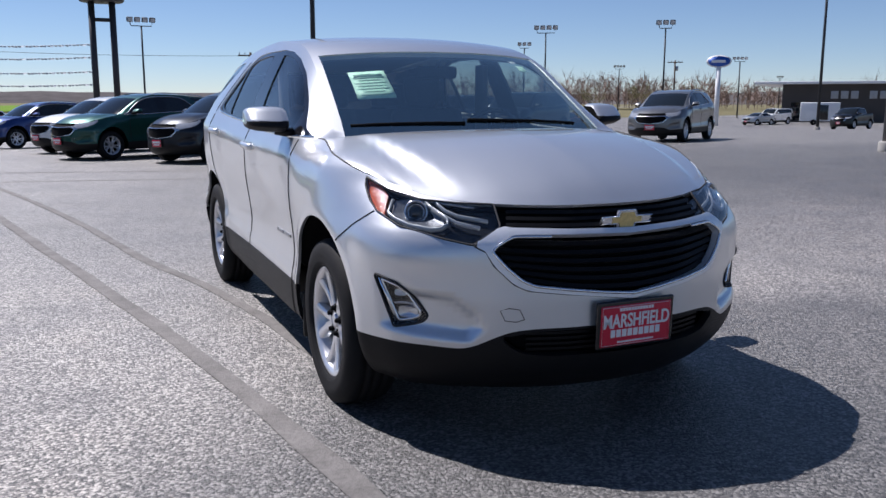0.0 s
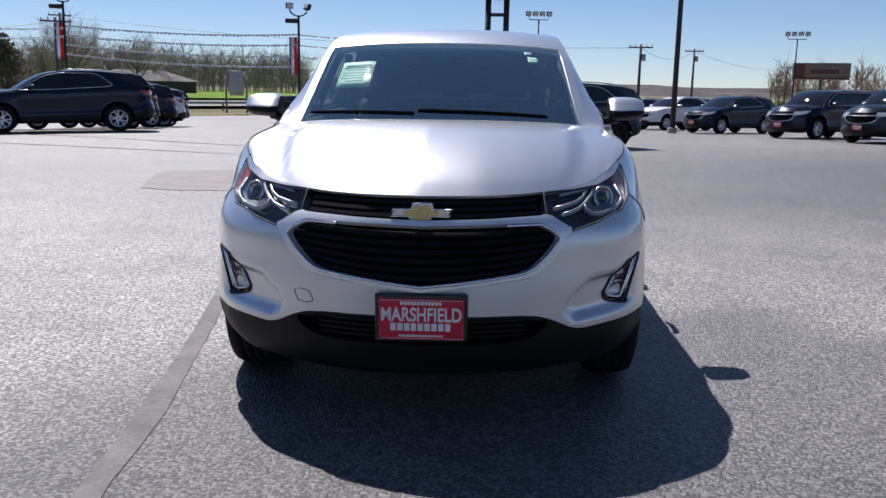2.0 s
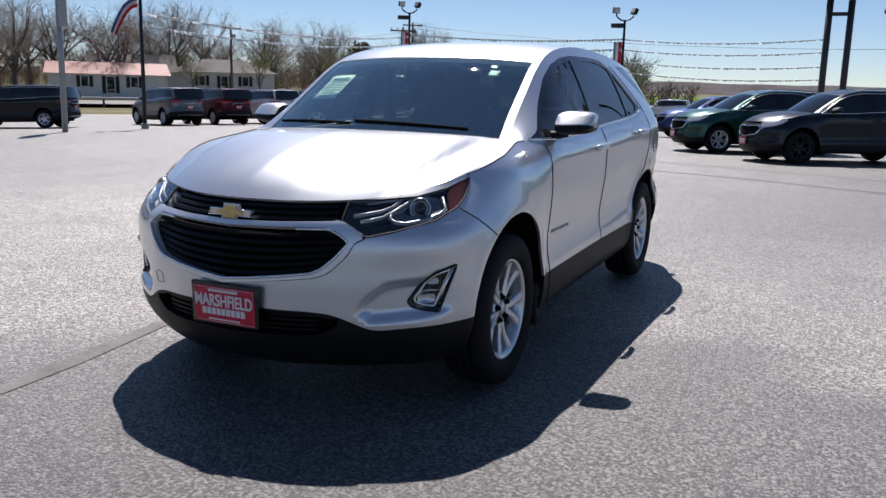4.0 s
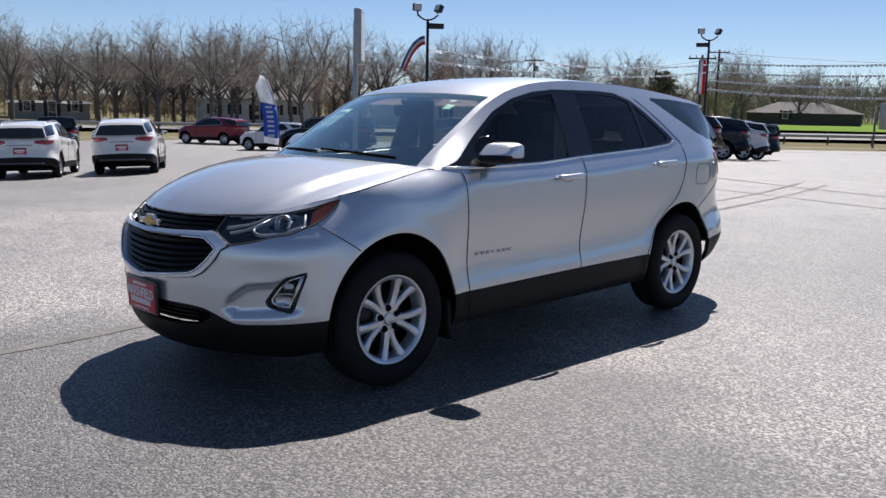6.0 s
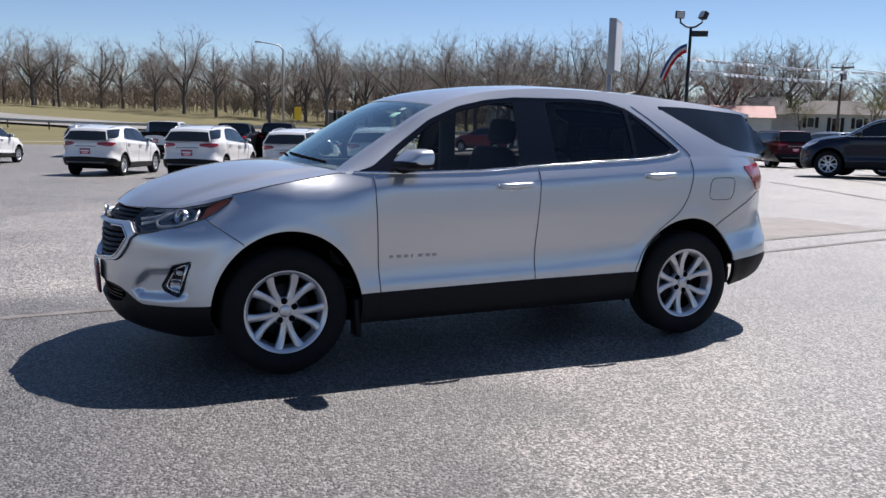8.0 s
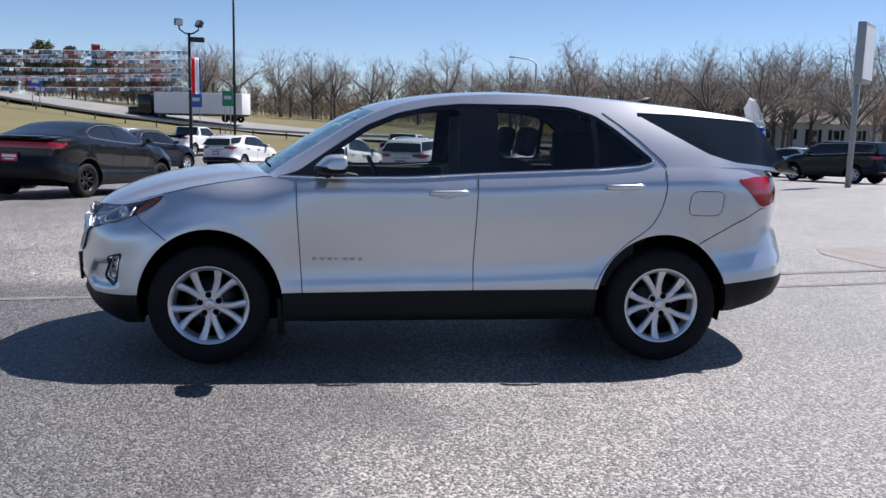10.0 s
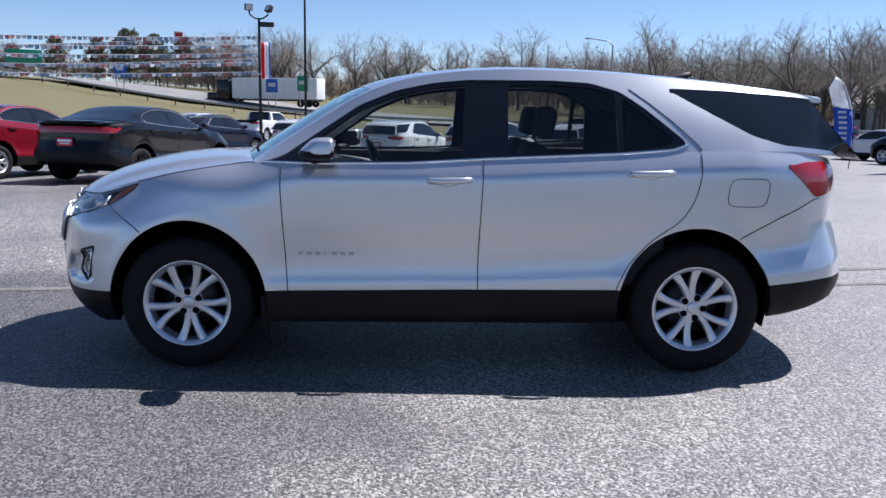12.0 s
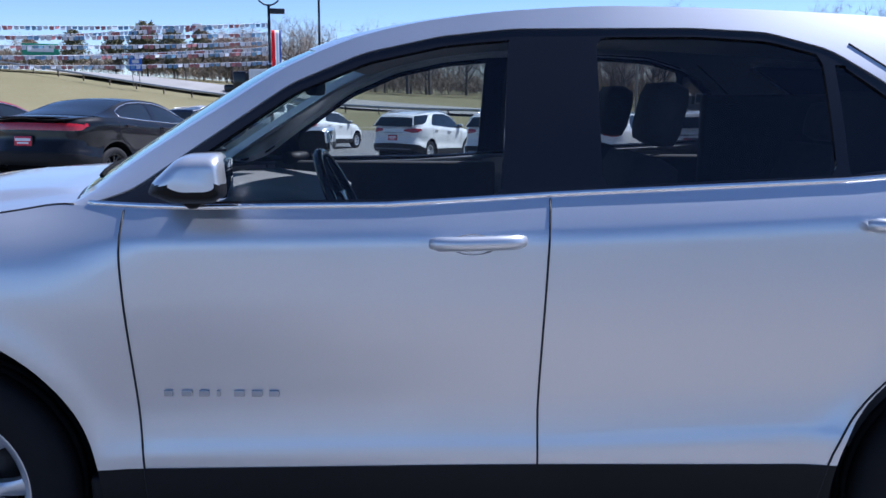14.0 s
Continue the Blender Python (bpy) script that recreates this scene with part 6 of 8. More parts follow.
def make_proto(kind):
    away = Matrix.Translation((0, 0, 0))
    if kind == "suv":
        car, sh = build_suv(away, "x", M["white_paint"], 0.055, False, name="crossover")
    elif kind == "black_wheels":
        car, sh = build_suv(away, "x", M["white_paint"], 0.055, False, alloy="dark_alloy", name="crossover")
    elif kind == "boxy":
        car, sh = build_suv(away, "x", M["white_paint"], 0.055, False, name="large_suv", spec=BOXY, dlo=BOX_DLO, panes=BOX_GLASS)
    elif kind in ("sedan", "black_wheel_sedan"):
        car, sh = build_suv(away, "x", M["white_paint"], 0.055, False, alloy="dark_alloy" if kind != "sedan" else "alloy", name="sedan", spec=SEDAN, dlo=SED_DLO, panes=SED_GLASS)
        rear_deck(car, sh, 1.62, M["white_paint"])
        bm = bmesh.new()
        box(bm, (-0.72, 2.18, 1.185), (0.72, 2.34, 1.205), 0.008)
        part("spoiler", bm, M["gloss_black"], car)
    else:
        car, sh = build_suv(away, "x", M["white_paint"], 0.055, False, name="pickup_truck", spec=PICK, dlo=PICK_DLO, panes=PICK_GLASS)
        rear_deck(car, sh, 0.78, M["matt_black"], 0.35, "load_bed")
    if kind in ("suv", "black_wheels", "boxy"):
        bm = bmesh.new()
        tube(bm, [np.array([sg, 1, 1]) * sh.wrap(qq, 0.965, 0.008) for sg, qq in [(-1, sh.L - 0.34 + 0.048 * i) for i in range(8)] + [(1, sh.L - 0.34 + 0.048 * i) for i in range(7, -1, -1)]], 0.014, 6)
        part("tailgate_trim", bm, M["satin_chrome"], car)
        bm = bmesh.new()
        tube(bm, [np.array([sg, 1, 1]) * sh.wrap(qq, 0.46, 0.010) for sg, qq in [(-1, sh.L - 0.62 + 0.085 * i) for i in range(8)] + [(1, sh.L - 0.62 + 0.085 * i) for i in range(7, -1, -1)]], 0.022, 6)
        part("skid_trim", bm, M["grey_paint"], car)
    fr = dealer_plate(car, (0, 0, 0), 0.305, 0.152, False)
    pr = sh.wrap(sh.L, 0.80)
    fr.matrix_basis = Matrix.Translation((0, pr[1] + 0.022, 0.80)) @ Matrix.Rotation(math.pi, 4, "Z")
    return car


def park(kind, paint_name, x, y, heading, label, group="", scale=(1, 1, 1), plate=True):
    if kind not in PROTO:
        PROTO[kind] = make_proto(kind)
        car, first = PROTO[kind], True
    else:
        first = False
        car = copy_thing(PROTO[kind], Matrix())
    h = radians(heading)
    # sit square on the sloping lot
    e = 1.2
    n = Vector((float(gz(x - e, y) - gz(x + e, y)), float(gz(x, y - e) - gz(x, y + e)), 2 * e)).normalized()
    tilt = Vector((0, 0, 1)).rotation_difference(n).to_matrix().to_4x4()
    m = Matrix.Translation((x, y, float(gz(x, y)))) @ tilt @ Matrix.Rotation(h, 4, "Z")
    car.matrix_basis = m @ Matrix.Diagonal((*scale, 1))
    tagged(car, label, "car" if kind in ("suv", "black_wheels", "sedan", "black_wheel_sedan") else "pickup" if kind == "pickup" else "suv", group)
    for o in car.children_recursive:
        if o.type == "MESH" and o.material_slots and o.data.materials[0] == M["white_paint"]:
            o.material_slots[0].link = "OBJECT"
            o.material_slots[0].material = M[paint_name]
    return car


# ---- things ----
hero, hero_shell = build_suv(Matrix.Translation((0.020, 0.015, -0.003)) @ Matrix.Rotation(radians(-1.10), 4, "Z") @ Matrix.Rotation(radians(-0.5), 4, "Y"), "silver compact crossover with black lower cladding, parked on asphalt", M["silver"])

BIG = (1.07, 1.11, 1.07)
MID = (1.02, 1.05, 1.03)
FULL = (1.10, 1.12, 1.14)
SHORT = "short row of vehicles beside the aisle"
ROW_E, ROW_W, ROW_N = "crossovers in a slanting row", "vehicles parked tail-on to the aisle", "vehicles in the slanting back row"
park("black_wheels", "charcoal_paint", 2.35, 16.6, -60, "dark grey crossover with black wheels in a parked row", ROW_E)
park("suv", "green_paint", 0.35, 19.3, -60, "dark green crossover with silver wheels in a parked row", ROW_E)
park("suv", "white_paint", -0.15, 23.2, -60, "white crossover half hidden in a parked row", ROW_E)
park("suv", "blue_paint", -2.0, 29.9, -60, "bright blue crossover at the end of a row", ROW_E)
park("suv", "grey_paint", 17.5, 18.5, -57, "silver-grey crossover standing alone on the asphalt", "", MID)
park("boxy", "charcoal_paint", 14.4, 23.2, -58, "slate blue-grey large crossover with bright grille", ROW_N, BIG)
park("boxy", "navy_paint", 13.4, 27.3, -58, "dark blue large crossover with bright grille", ROW_N, BIG)
park("suv", "navy_paint", 11.7, 33.3, -58, "dark blue crossover in the slanting back row", ROW_N)
park("suv", "white_paint", 10.7, 39.0, -58, "white crossover with dark grille in the back row", ROW_N, MID)
park("suv", "pearl_paint", 9.2, 41.5, -58, "silver crossover in the slanting back row", ROW_N)
park("suv", "charcoal_paint", 8.0, 46.0, -58, "dark crossover far down the back row", ROW_N)
park("suv", "maroon_paint", 40.0, 58.0, -80, "dark red crossover far across the lot")
park("suv", "navy_paint", -12.2, 20.6, -64, "dark navy crossover with bright alloy wheels", SHORT, (1.12, 1.16, 1.11))
park("suv", "maroon_paint", -12.9, 23.7, -64, "dark red crossover behind a navy one", SHORT, MID)
park("suv", "charcoal_paint", -13.4, 27.0, -64, "dark grey crossover in the short row", SHORT, MID)
park("suv", "white_paint", -14.1, 30.2, -64, "white crossover in the short row", SHORT, MID)
park("boxy", "charcoal_paint", -14.9, 33.4, -64, "dark off-road vehicle at the row's end", SHORT)
park("boxy", "black_paint", -15.6, 70.5, -90, "black off-road vehicle on the lot's far edge")
park("boxy", "white_paint", -11.2, 72.0, -90, "white boxy off-road vehicle on the lot's far edge", "", (1.0, 0.9, 1.08))
park("suv", "red_paint", -6.8, 73.5, -90, "red vehicle on the lot's far edge")
park("boxy", "grey_paint", -29.2, 29.8, -112, "grey full-size utility vehicle with its tail to the aisle", ROW_W, FULL)
park("boxy", "maroon_paint", -28.4, 32.6, -112, "maroon full-size utility vehicle with its tail to the aisle", ROW_W, FULL)
park("boxy", "white_paint", -27.3, 35.5, -112, "white full-size utility vehicle with its tail to the aisle", ROW_W, FULL)
park("boxy", "charcoal_paint", -26.3, 38.5, -112, "dark grey full-size utility vehicle with its tail to the aisle", ROW_W, FULL)
park("suv", "white_paint", -23.6, 8.7, -121, "white crossover seen from behind with red dealer plate", ROW_W, BIG)
park("suv", "white_paint", -23.9, 5.8, -121, "white crossover with black bumper seen from behind", ROW_W, MID)
park("suv", "white_paint", -25.3, 2.9, -119, "white three-row crossover seen from behind", ROW_W, BIG)
park("suv", "white_paint", -27.0, -0.2, -117, "white crossover with red lamps seen from behind", ROW_W, MID)
park("suv", "white_paint", -36.5, -4.9, -114, "white crossover parked farther off", ROW_W, MID)
park("pickup", "charcoal_paint", -43.6, 9.9, -112, "dark pickup truck in the far row", "", FULL)
park("pickup", "white_paint", -42.8, 3.6, -112, "white pickup truck in the far row", "", FULL)
park("pickup", "charcoal_paint", -41.5, 7.0, -112, "dark grey pickup truck in the far row", "", FULL)
park("pickup", "black_paint", -40.0, 12.5, -112, "black pickup truck in the far row", "", FULL)
park("suv", "pearl_paint", -44.0, 0.0, -112, "silver vehicle in the far row")
park("suv", "white_paint", -38.4, 24.4, -64, "white crossover beside a feather flag")
park("boxy", "black_paint", -31.4, 22.7, -64, "black boxy utility vehicle at the lot's corner", "", FULL)
park("suv", "red_paint", -47.5, 25.5, -66, "red utility vehicle by the highway verge", "", BIG)
park("black_wheel_sedan", "black_paint", -12.9, -5.75, -106, "black sedan with dark wheels and a boot spoiler", "sedans parked side by side", (1.04, 1.09, 0.95))
park("sedan", "red_paint", -13.4, -8.65, -106, "bright red sedan beside a black one", "sedans parked side by side", (1.03, 1.09, 0.95))
park("suv", "navy_paint", -31.0, -8.3, -118, "dark slate-blue three-row crossover past the sedans", ROW_W, BIG)
park("pickup", "white_paint", -51.5, -9.5, -112, "white pickup truck past the sedans", "", FULL)
park("suv", "grey_paint", -24.5, -15.5, -106, "grey vehicle behind the red sedan", ROW_W)
park("suv", "white_paint", -52.0, -13.8, -100, "white vehicle at the lot edge", "", MID)
park("suv", "charcoal_paint", -30.0, -16.5, -104, "dark vehicle past the sedans", ROW_W)
park("pickup", "black_paint", 63.0, 49.0, -75, "black pickup truck across the lot", "", FULL)
park("boxy", "white_paint", 77.5, 72.0, -80, "white van-like vehicle far across the lot", "", FULL)
park("sedan", "pearl_paint", 73.5, 70.5, -80, "silver sedan far across the lot", "", (1, 1, 0.9))


# ---- surroundings ----
M["bark"] = plain("grey_bark", (0.115, 0.102, 0.094), 0.9, 0, 0.3, 2.0, 0.5, 30)
M["twig"] = plain("brown_twigs", (0.27, 0.235, 0.205), 0.9, 0, 0.3, 0.6)
M["twig_red"] = plain("reddish_twigs", (0.25, 0.175, 0.14), 0.9, 0, 0.3, 0.4)
M["bud_green"] = plain("budding_twigs", (0.22, 0.21, 0.075), 0.9, 0, 0.35, 0.6)
M["needle"] = plain("evergreen_needles", (0.135, 0.130, 0.070), 0.9, 0, 0.45, 0.8)
M["pole"] = plain("dark_bronze_pole", (0.020, 0.022, 0.026), 0.5, 0.2, 0.2, 2)
M["galv"] = plain("galvanised_steel", (0.36, 0.37, 0.38), 0.45, 0.6, 0.15, 4)
M["pole_grey"] = plain("weathered_grey_pole", (0.16, 0.15, 0.145), 0.6, 0.1, 0.2, 3)
M["slab_grey"] = plain("pale_grey_sheet_metal", (0.34, 0.36, 0.37), 0.4, 0.2, 0.1, 2)
M["board_tan"] = plain("faded_tan_board", (0.20, 0.165, 0.13), 0.6, 0, 0.2, 1)
M["board_brown"] = plain("brown_print", (0.13, 0.045, 0.04), 0.6, 0, 0.2, 1)
M["wood_pole"] = plain("weathered_timber", (0.095, 0.075, 0.058), 0.9, 0, 0.3, 3, 0.4, 30)
M["lamp_glass"] = plain("floodlight_glass", (0.55, 0.56, 0.56), 0.2, 0, 0.1, 8)
M["red_cloth"] = plain("red_cloth", (0.55, 0.020, 0.028), 0.75, 0, 0.1, 3)
M["blue_cloth"] = plain("blue_cloth", (0.035, 0.10, 0.36), 0.75, 0, 0.1, 3)
M["white_cloth"] = plain("white_cloth", (0.58, 0.60, 0.63), 0.7, 0, 0.08, 3)
M["teal_cloth"] = plain("teal_cloth", (0.03, 0.20, 0.30), 0.7, 0, 0.1, 3)
M["sign_blue"] = plain("blue_sign", (0.02, 0.10, 0.45), 0.4, 0, 0.06, 3)
M["sign_green"] = plain("green_sign", (0.01, 0.22, 0.13), 0.4, 0, 0.06, 3)
M["sign_yellow"] = plain("yellow_sign", (0.75, 0.48, 0.01), 0.45, 0, 0.06, 3)
M["sign_dark"] = plain("dark_sign_back", (0.030, 0.030, 0.034), 0.5, 0, 0.15, 2)
M["siding"] = plain("pale_siding", (0.62, 0.62, 0.60), 0.7, 0, 0.06, 1.0)
M["grey_siding"] = plain("grey_siding", (0.24, 0.235, 0.23), 0.75, 0, 0.08, 1.0)
M["shingle"] = plain("grey_shingles", (0.11, 0.10, 0.095), 0.9, 0, 0.2, 1.2, 0.4, 9)
M["red_roof"] = plain("rust_red_roof", (0.22, 0.055, 0.045), 0.6, 0, 0.15, 1.0)
M["brown_wall"] = plain("dark_brown_cladding", (0.055, 0.048, 0.044), 0.7, 0, 0.12, 0.7)
M["white_metal"] = plain("white_sheet_metal", (0.72, 0.73, 0.74), 0.4, 0.0, 0.06, 0.8)
M["hill"] = plain("far_woodland", (0.105, 0.098, 0.098), 1.0, 0, 0.35, 0.012, 0.0, 60, 0, 0.0)
M["thicket"] = plain("dry_thicket", (0.26, 0.215, 0.165), 0.95, 0, 0.4, 0.35)


def ring3(V, F, a, b, ra, rb, n=3):
    """Add a tapering stick to raw lists."""
    d = b - a
    L = np.linalg.norm(d)
    if L < 1e-6:
        return
    d = d / L
    up = np.array([0, 0, 1.0]) if abs(d[2]) < 0.9 else np.array([1.0, 0, 0])
    s = np.cross(d, up)
    s /= np.linalg.norm(s)
    w = np.cross(s, d)
    k = len(V)
    for p, r in ((a, ra), (b, rb)):
        for j in range(n):
            t = 2 * math.pi * j / n
            V.append(p + s * (r * math.cos(t)) + w * (r * math.sin(t)))
    for j in range(n):
        F.append((k + j, k + (j + 1) % n, k + n + (j + 1) % n, k + n + j))


def bare_tree(seed, H, spread, twig="twig", slim=1.0):
    """A leafless tree: trunk and limbs as one part, branches and twigs as its open crown."""
    rng = np.random.RandomState(seed)
    TV, TF, CV, CF = [], [], [], []

    def bent(p, d, L, r0, r1, n, V, F, sides, wander):
        pts = [p]
        for i in range(n):
            d = d + rng.randn(3) * wander
            d[2] += 0.04
            d /= np.linalg.norm(d)
            q = pts[-1] + d * L / n
            ring3(V, F, pts[-1], q, r0 + (r1 - r0) * i / n, r0 + (r1 - r0) * (i + 1) / n, sides)
            pts.append(q)
        return pts, d

    r = 0.024 * H * slim
    trunk, td = bent(np.zeros(3), np.array([0.02, 0.0, 1.0]), H * 0.42, r, r * 0.7, 5, TV, TF, 7, 0.05)
    limbs = []
    for i in range(9):
        t = 0.45 + 0.55 * rng.rand() if i else 1.0
        k = min(4, int(t * 5))
        p = trunk[k] + (trunk[k + 1] - trunk[k]) * (t * 5 - k if k < 5 else 1)
        a = i * 2.4 + rng.rand()
        lean = (0.55 + 0.45 * rng.rand()) * spread if i else 0.15
        d = np.array([math.cos(a) * lean, math.sin(a) * lean, 0.85])
        d /= np.linalg.norm(d)
        L = H * (0.42 + 0.18 * rng.rand())
        limbs.append((bent(p, d, L, r * 0.50, r * 0.11, 5, TV, TF, 5, 0.16), L))
    for (pts, _), L in limbs:
        for j in range(9):
            t = 0.25 + 0.75 * rng.rand()
            k = min(4, int(t * 5))
            p = pts[k] + (pts[k + 1] - pts[k]) * min(1, t * 5 - k)
            base = (pts[k + 1] - pts[k]) / np.linalg.norm(pts[k + 1] - pts[k])
            d = base + rng.randn(3) * 0.62
            d[2] = abs(d[2]) * 0.8 + 0.12
            d /= np.linalg.norm(d)
            bl = L * (0.26 + 0.26 * rng.rand())
            bp, _ = bent(p, d, bl, r * 0.15, r * 0.05, 3, CV, CF, 3, 0.25)
            for m in range(8):
                t2 = 0.2 + 0.8 * rng.rand()
                k2 = min(2, int(t2 * 3))
                p2 = bp[k2] + (bp[k2 + 1] - bp[k2]) * min(1, t2 * 3 - k2)
                d2 = d + rng.randn(3) * 0.7
                d2[2] += 0.25
                d2 /= np.linalg.norm(d2)
                tl = bl * (0.35 + 0.35 * rng.rand())
                e2 = p2 + d2 * tl
                ring3(CV, CF, p2, e2, r * 0.046, r * 0.016, 3)
                for _n in range(3):
                    d3 = d2 + rng.randn(3) * 0.6
                    d3 /= np.linalg.norm(d3)
                    p3 = p2 + d2 * tl * (0.3 + 0.7 * rng.rand())
                    ring3(CV, CF, p3, p3 + d3 * tl * 0.55, r * 0.026, r * 0.010, 3)
    t = new("tree")
    mesh_part("trunk", TV, TF, M["bark"], t)
    mesh_part("crown", CV, CF, M[twig], t, "", False)
    return t


def evergreen(seed, H):
    """A pine: trunk, and a ragged crown of many short needle sprays."""
    rng = np.random.RandomState(seed)
    t = new("tree")
    TV, TF = [], []
    ring3(TV, TF, np.zeros(3), np.array([0.1, 0, H * 0.95]), 0.018 * H, 0.004 * H, 7)
    mesh_part("trunk", TV, TF, M["bark"], t)
    CV, CF = [], []
    for i in range(230):
        z = H * (0.18 + 0.82 * rng.rand() ** 0.9)
        reach = H * 0.46 * (1.04 - z / H) ** 0.5 * min(1, z / H * 2.6) * (0.6 + 0.5 * rng.rand()) + 0.25
        a = rng.rand() * 6.283
        d = np.array([math.cos(a), math.sin(a), 0.18])
        p0 = np.array([0, 0, z])
        for j in range(13):
            c = p0 + d * reach * (0.25 + 0.75 * rng.rand()) + rng.randn(3) * 0.16
            for _k in range(3):
                w = rng.randn(3)
                w /= np.linalg.norm(w)
                u = np.cross(w, rng.randn(3))
                u /= np.linalg.norm(u)
                k = len(CV)
                s = 0.22 + 0.26 * rng.rand()
                CV.extend([c - u * s * 0.35, c + u * s * 0.35, c + w * s])
                CF.append((k, k + 1, k + 2))
    mesh_part("crown", CV, CF, M["needle"], t, "", False)
    return t


TREES = [bare_tree(3, 11.0, 1.0), bare_tree(8, 11.5, 0.8), bare_tree(15, 10.5, 1.25), bare_tree(21, 12.0, 0.65, "twig", 0.9), bare_tree(34, 10.0, 0.9, "twig_red", 0.85), bare_tree(40, 8.0, 0.75, "bud_green", 0.8)]
PINES = [evergreen(5, 11.0), evergreen(9, 9.5)]
_used = set()


def plant(proto, x, y, k, label, group):
    """Stand a tree on the land, turned and sized."""
    rng = random.Random(int(x * 31 + y * 17))
    m = Matrix.Translation((x, y, float(gz(x, y)) - 0.2)) @ Matrix.Rotation(rng.random() * 6.28, 4, "Z") @ Matrix.Diagonal((k, k, k, 1))
    if proto.name not in _used:
        _used.add(proto.name)
        t = proto
    else:
        t = copy_thing(proto, Matrix())
    t.matrix_basis = m
    return tagged(t, label, "tree", group)


OAKS = "bare trees along the highway"
_rt = random.Random(11)
# the tall bare belt past the highway, from the west round to the north-west
_belt = [(-150, -38), (-143, -18), (-136, 2), (-128, 18), (-118, 32), (-107, 44), (-98, 52), (-90, 62), (-84, 76), (-76, 92), (-66, 106), (-58, 122), (-50, 138)]
for i, (a, b) in enumerate(zip(_belt, _belt[1:])):
    n = 7
    for j in range(n):
        t = (j + _rt.random() * 0.8) / n
        off = _rt.uniform(-7, 9)
        x, y = a[0] + (b[0] - a[0]) * t - off * 0.8, a[1] + (b[1] - a[1]) * t + off * 0.55
        k = _rt.choice([0, 0, 1, 1, 2, 3, 4])
        s = _rt.uniform(0.84, 1.0) if i < 4 else _rt.uniform(0.95, 1.12) if i < 9 else _rt.uniform(0.75, 0.95)
        plant(TREES[k], x, y, s, "tall leafless deciduous tree with spreading grey limbs", OAKS)
for x, y, k, s in ((-66, 46, 2, 0.86), (-80, 44, 0, 0.95), (-88, 42, 1, 1.0), (-95, 38, 0, 1.0), (-99, 30, 3, 1.0), (-86, 51, 1, 0.9), (-104, 24, 2, 0.95), (-72, 52, 4, 0.75)):
    plant(TREES[k], x, y, s, "large leafless oak by the highway houses", OAKS)
for x, y, s in ((-63, 84, 0.8), (-58, 92, 0.75), (-70, 80, 0.7), (-48, 96, 0.65), (95, 120, 0.8), (110, 125, 0.8), (88, 125, 0.7)):
    plant(TREES[5], x, y, s, "small tree in yellow-green spring bud", "budding trees")
for x, y, s in ((-152, -50, 1.05), (-149, -44, 0.9), (-153, -56, 0.95), (-156, -37, 1.0), (-154, -31, 0.9), (-150, -62, 0.8), (-151, -70, 0.7), (-148, -78, 0.75), (-154, -46, 1.0), (-155, -41, 1.0), (-158, -53, 1.1)):
    plant(PINES[int(abs(x + y)) % 2], x, y, s * 0.80, "dark green pine on the highway embankment", "pines on the embankment")
plant(PINES[0], -45.5, 78.5, 0.62, "dark green pine among bare trees", "")
for x, y, s in ((-147, -34, 0.95), (-143, -27, 0.85), (-140, -40, 0.6), (-141, -66, 0.6), (-144, -88, 0.6)):
    plant(TREES[4], x, y, s, "leafless reddish tree on the embankment", OAKS)


def wood_stuff(name, line, n, depth, hmin, hmax, mat, label, seed, sticks=16):
    """A far wood as one mass of thin bare stems and brush."""
    rng = np.random.RandomState(seed)
    line = np.array(line, float)
    d = np.r_[0, np.cumsum(np.hypot(*np.diff(line, axis=0).T))]
    V, F = [], []
    for _ in range(n):
        t = rng.rand() * d[-1]
        x, y = np.interp(t, d, line[:, 0]), np.interp(t, d, line[:, 1])
        out = np.array([x, y]) / max(1, math.hypot(x, y)) * rng.rand() * depth
        x, y = x + out[0], y + out[1]
        z0 = float(gz(x, y)) - 0.2
        H = hmin + (hmax - hmin) * rng.rand()
        base = np.array([x, y, z0])
        far = max(1.0, math.hypot(x, y) / 130)
        ring3(V, F, base, base + (rng.randn() * 0.2, rng.randn() * 0.2, H * 0.7), 0.008 * H, 0.004 * H)
        for _s in range(sticks):
            p = base + (0, 0, H * (0.12 + 0.6 * rng.rand()))
            v = np.array([rng.randn() * 0.5, rng.randn() * 0.5, 0.75])
            v /= np.linalg.norm(v)
            L = H * (0.2 + 0.25 * rng.rand())
            k = len(V)
            w = np.cross(v, rng.randn(3))
            w *= 0.045 * far / (np.linalg.norm(w) + 1e-9)
            V.extend([p - w, p + w, p + v * L])
            F.append((k, k + 1, k + 2))
            q = p + v * L * 0.45
            for _q in range(3):
                v2 = v + rng.randn(3) * 0.5
                k = len(V)
                V.extend([q - w * 0.7, q + w * 0.7, q + v2 * L * 0.55])
                F.append((k, k + 1, k + 2))
    return tagged(mesh_part(name, V, F, mat, None, "", False), label, "woodland", "", "stuff")


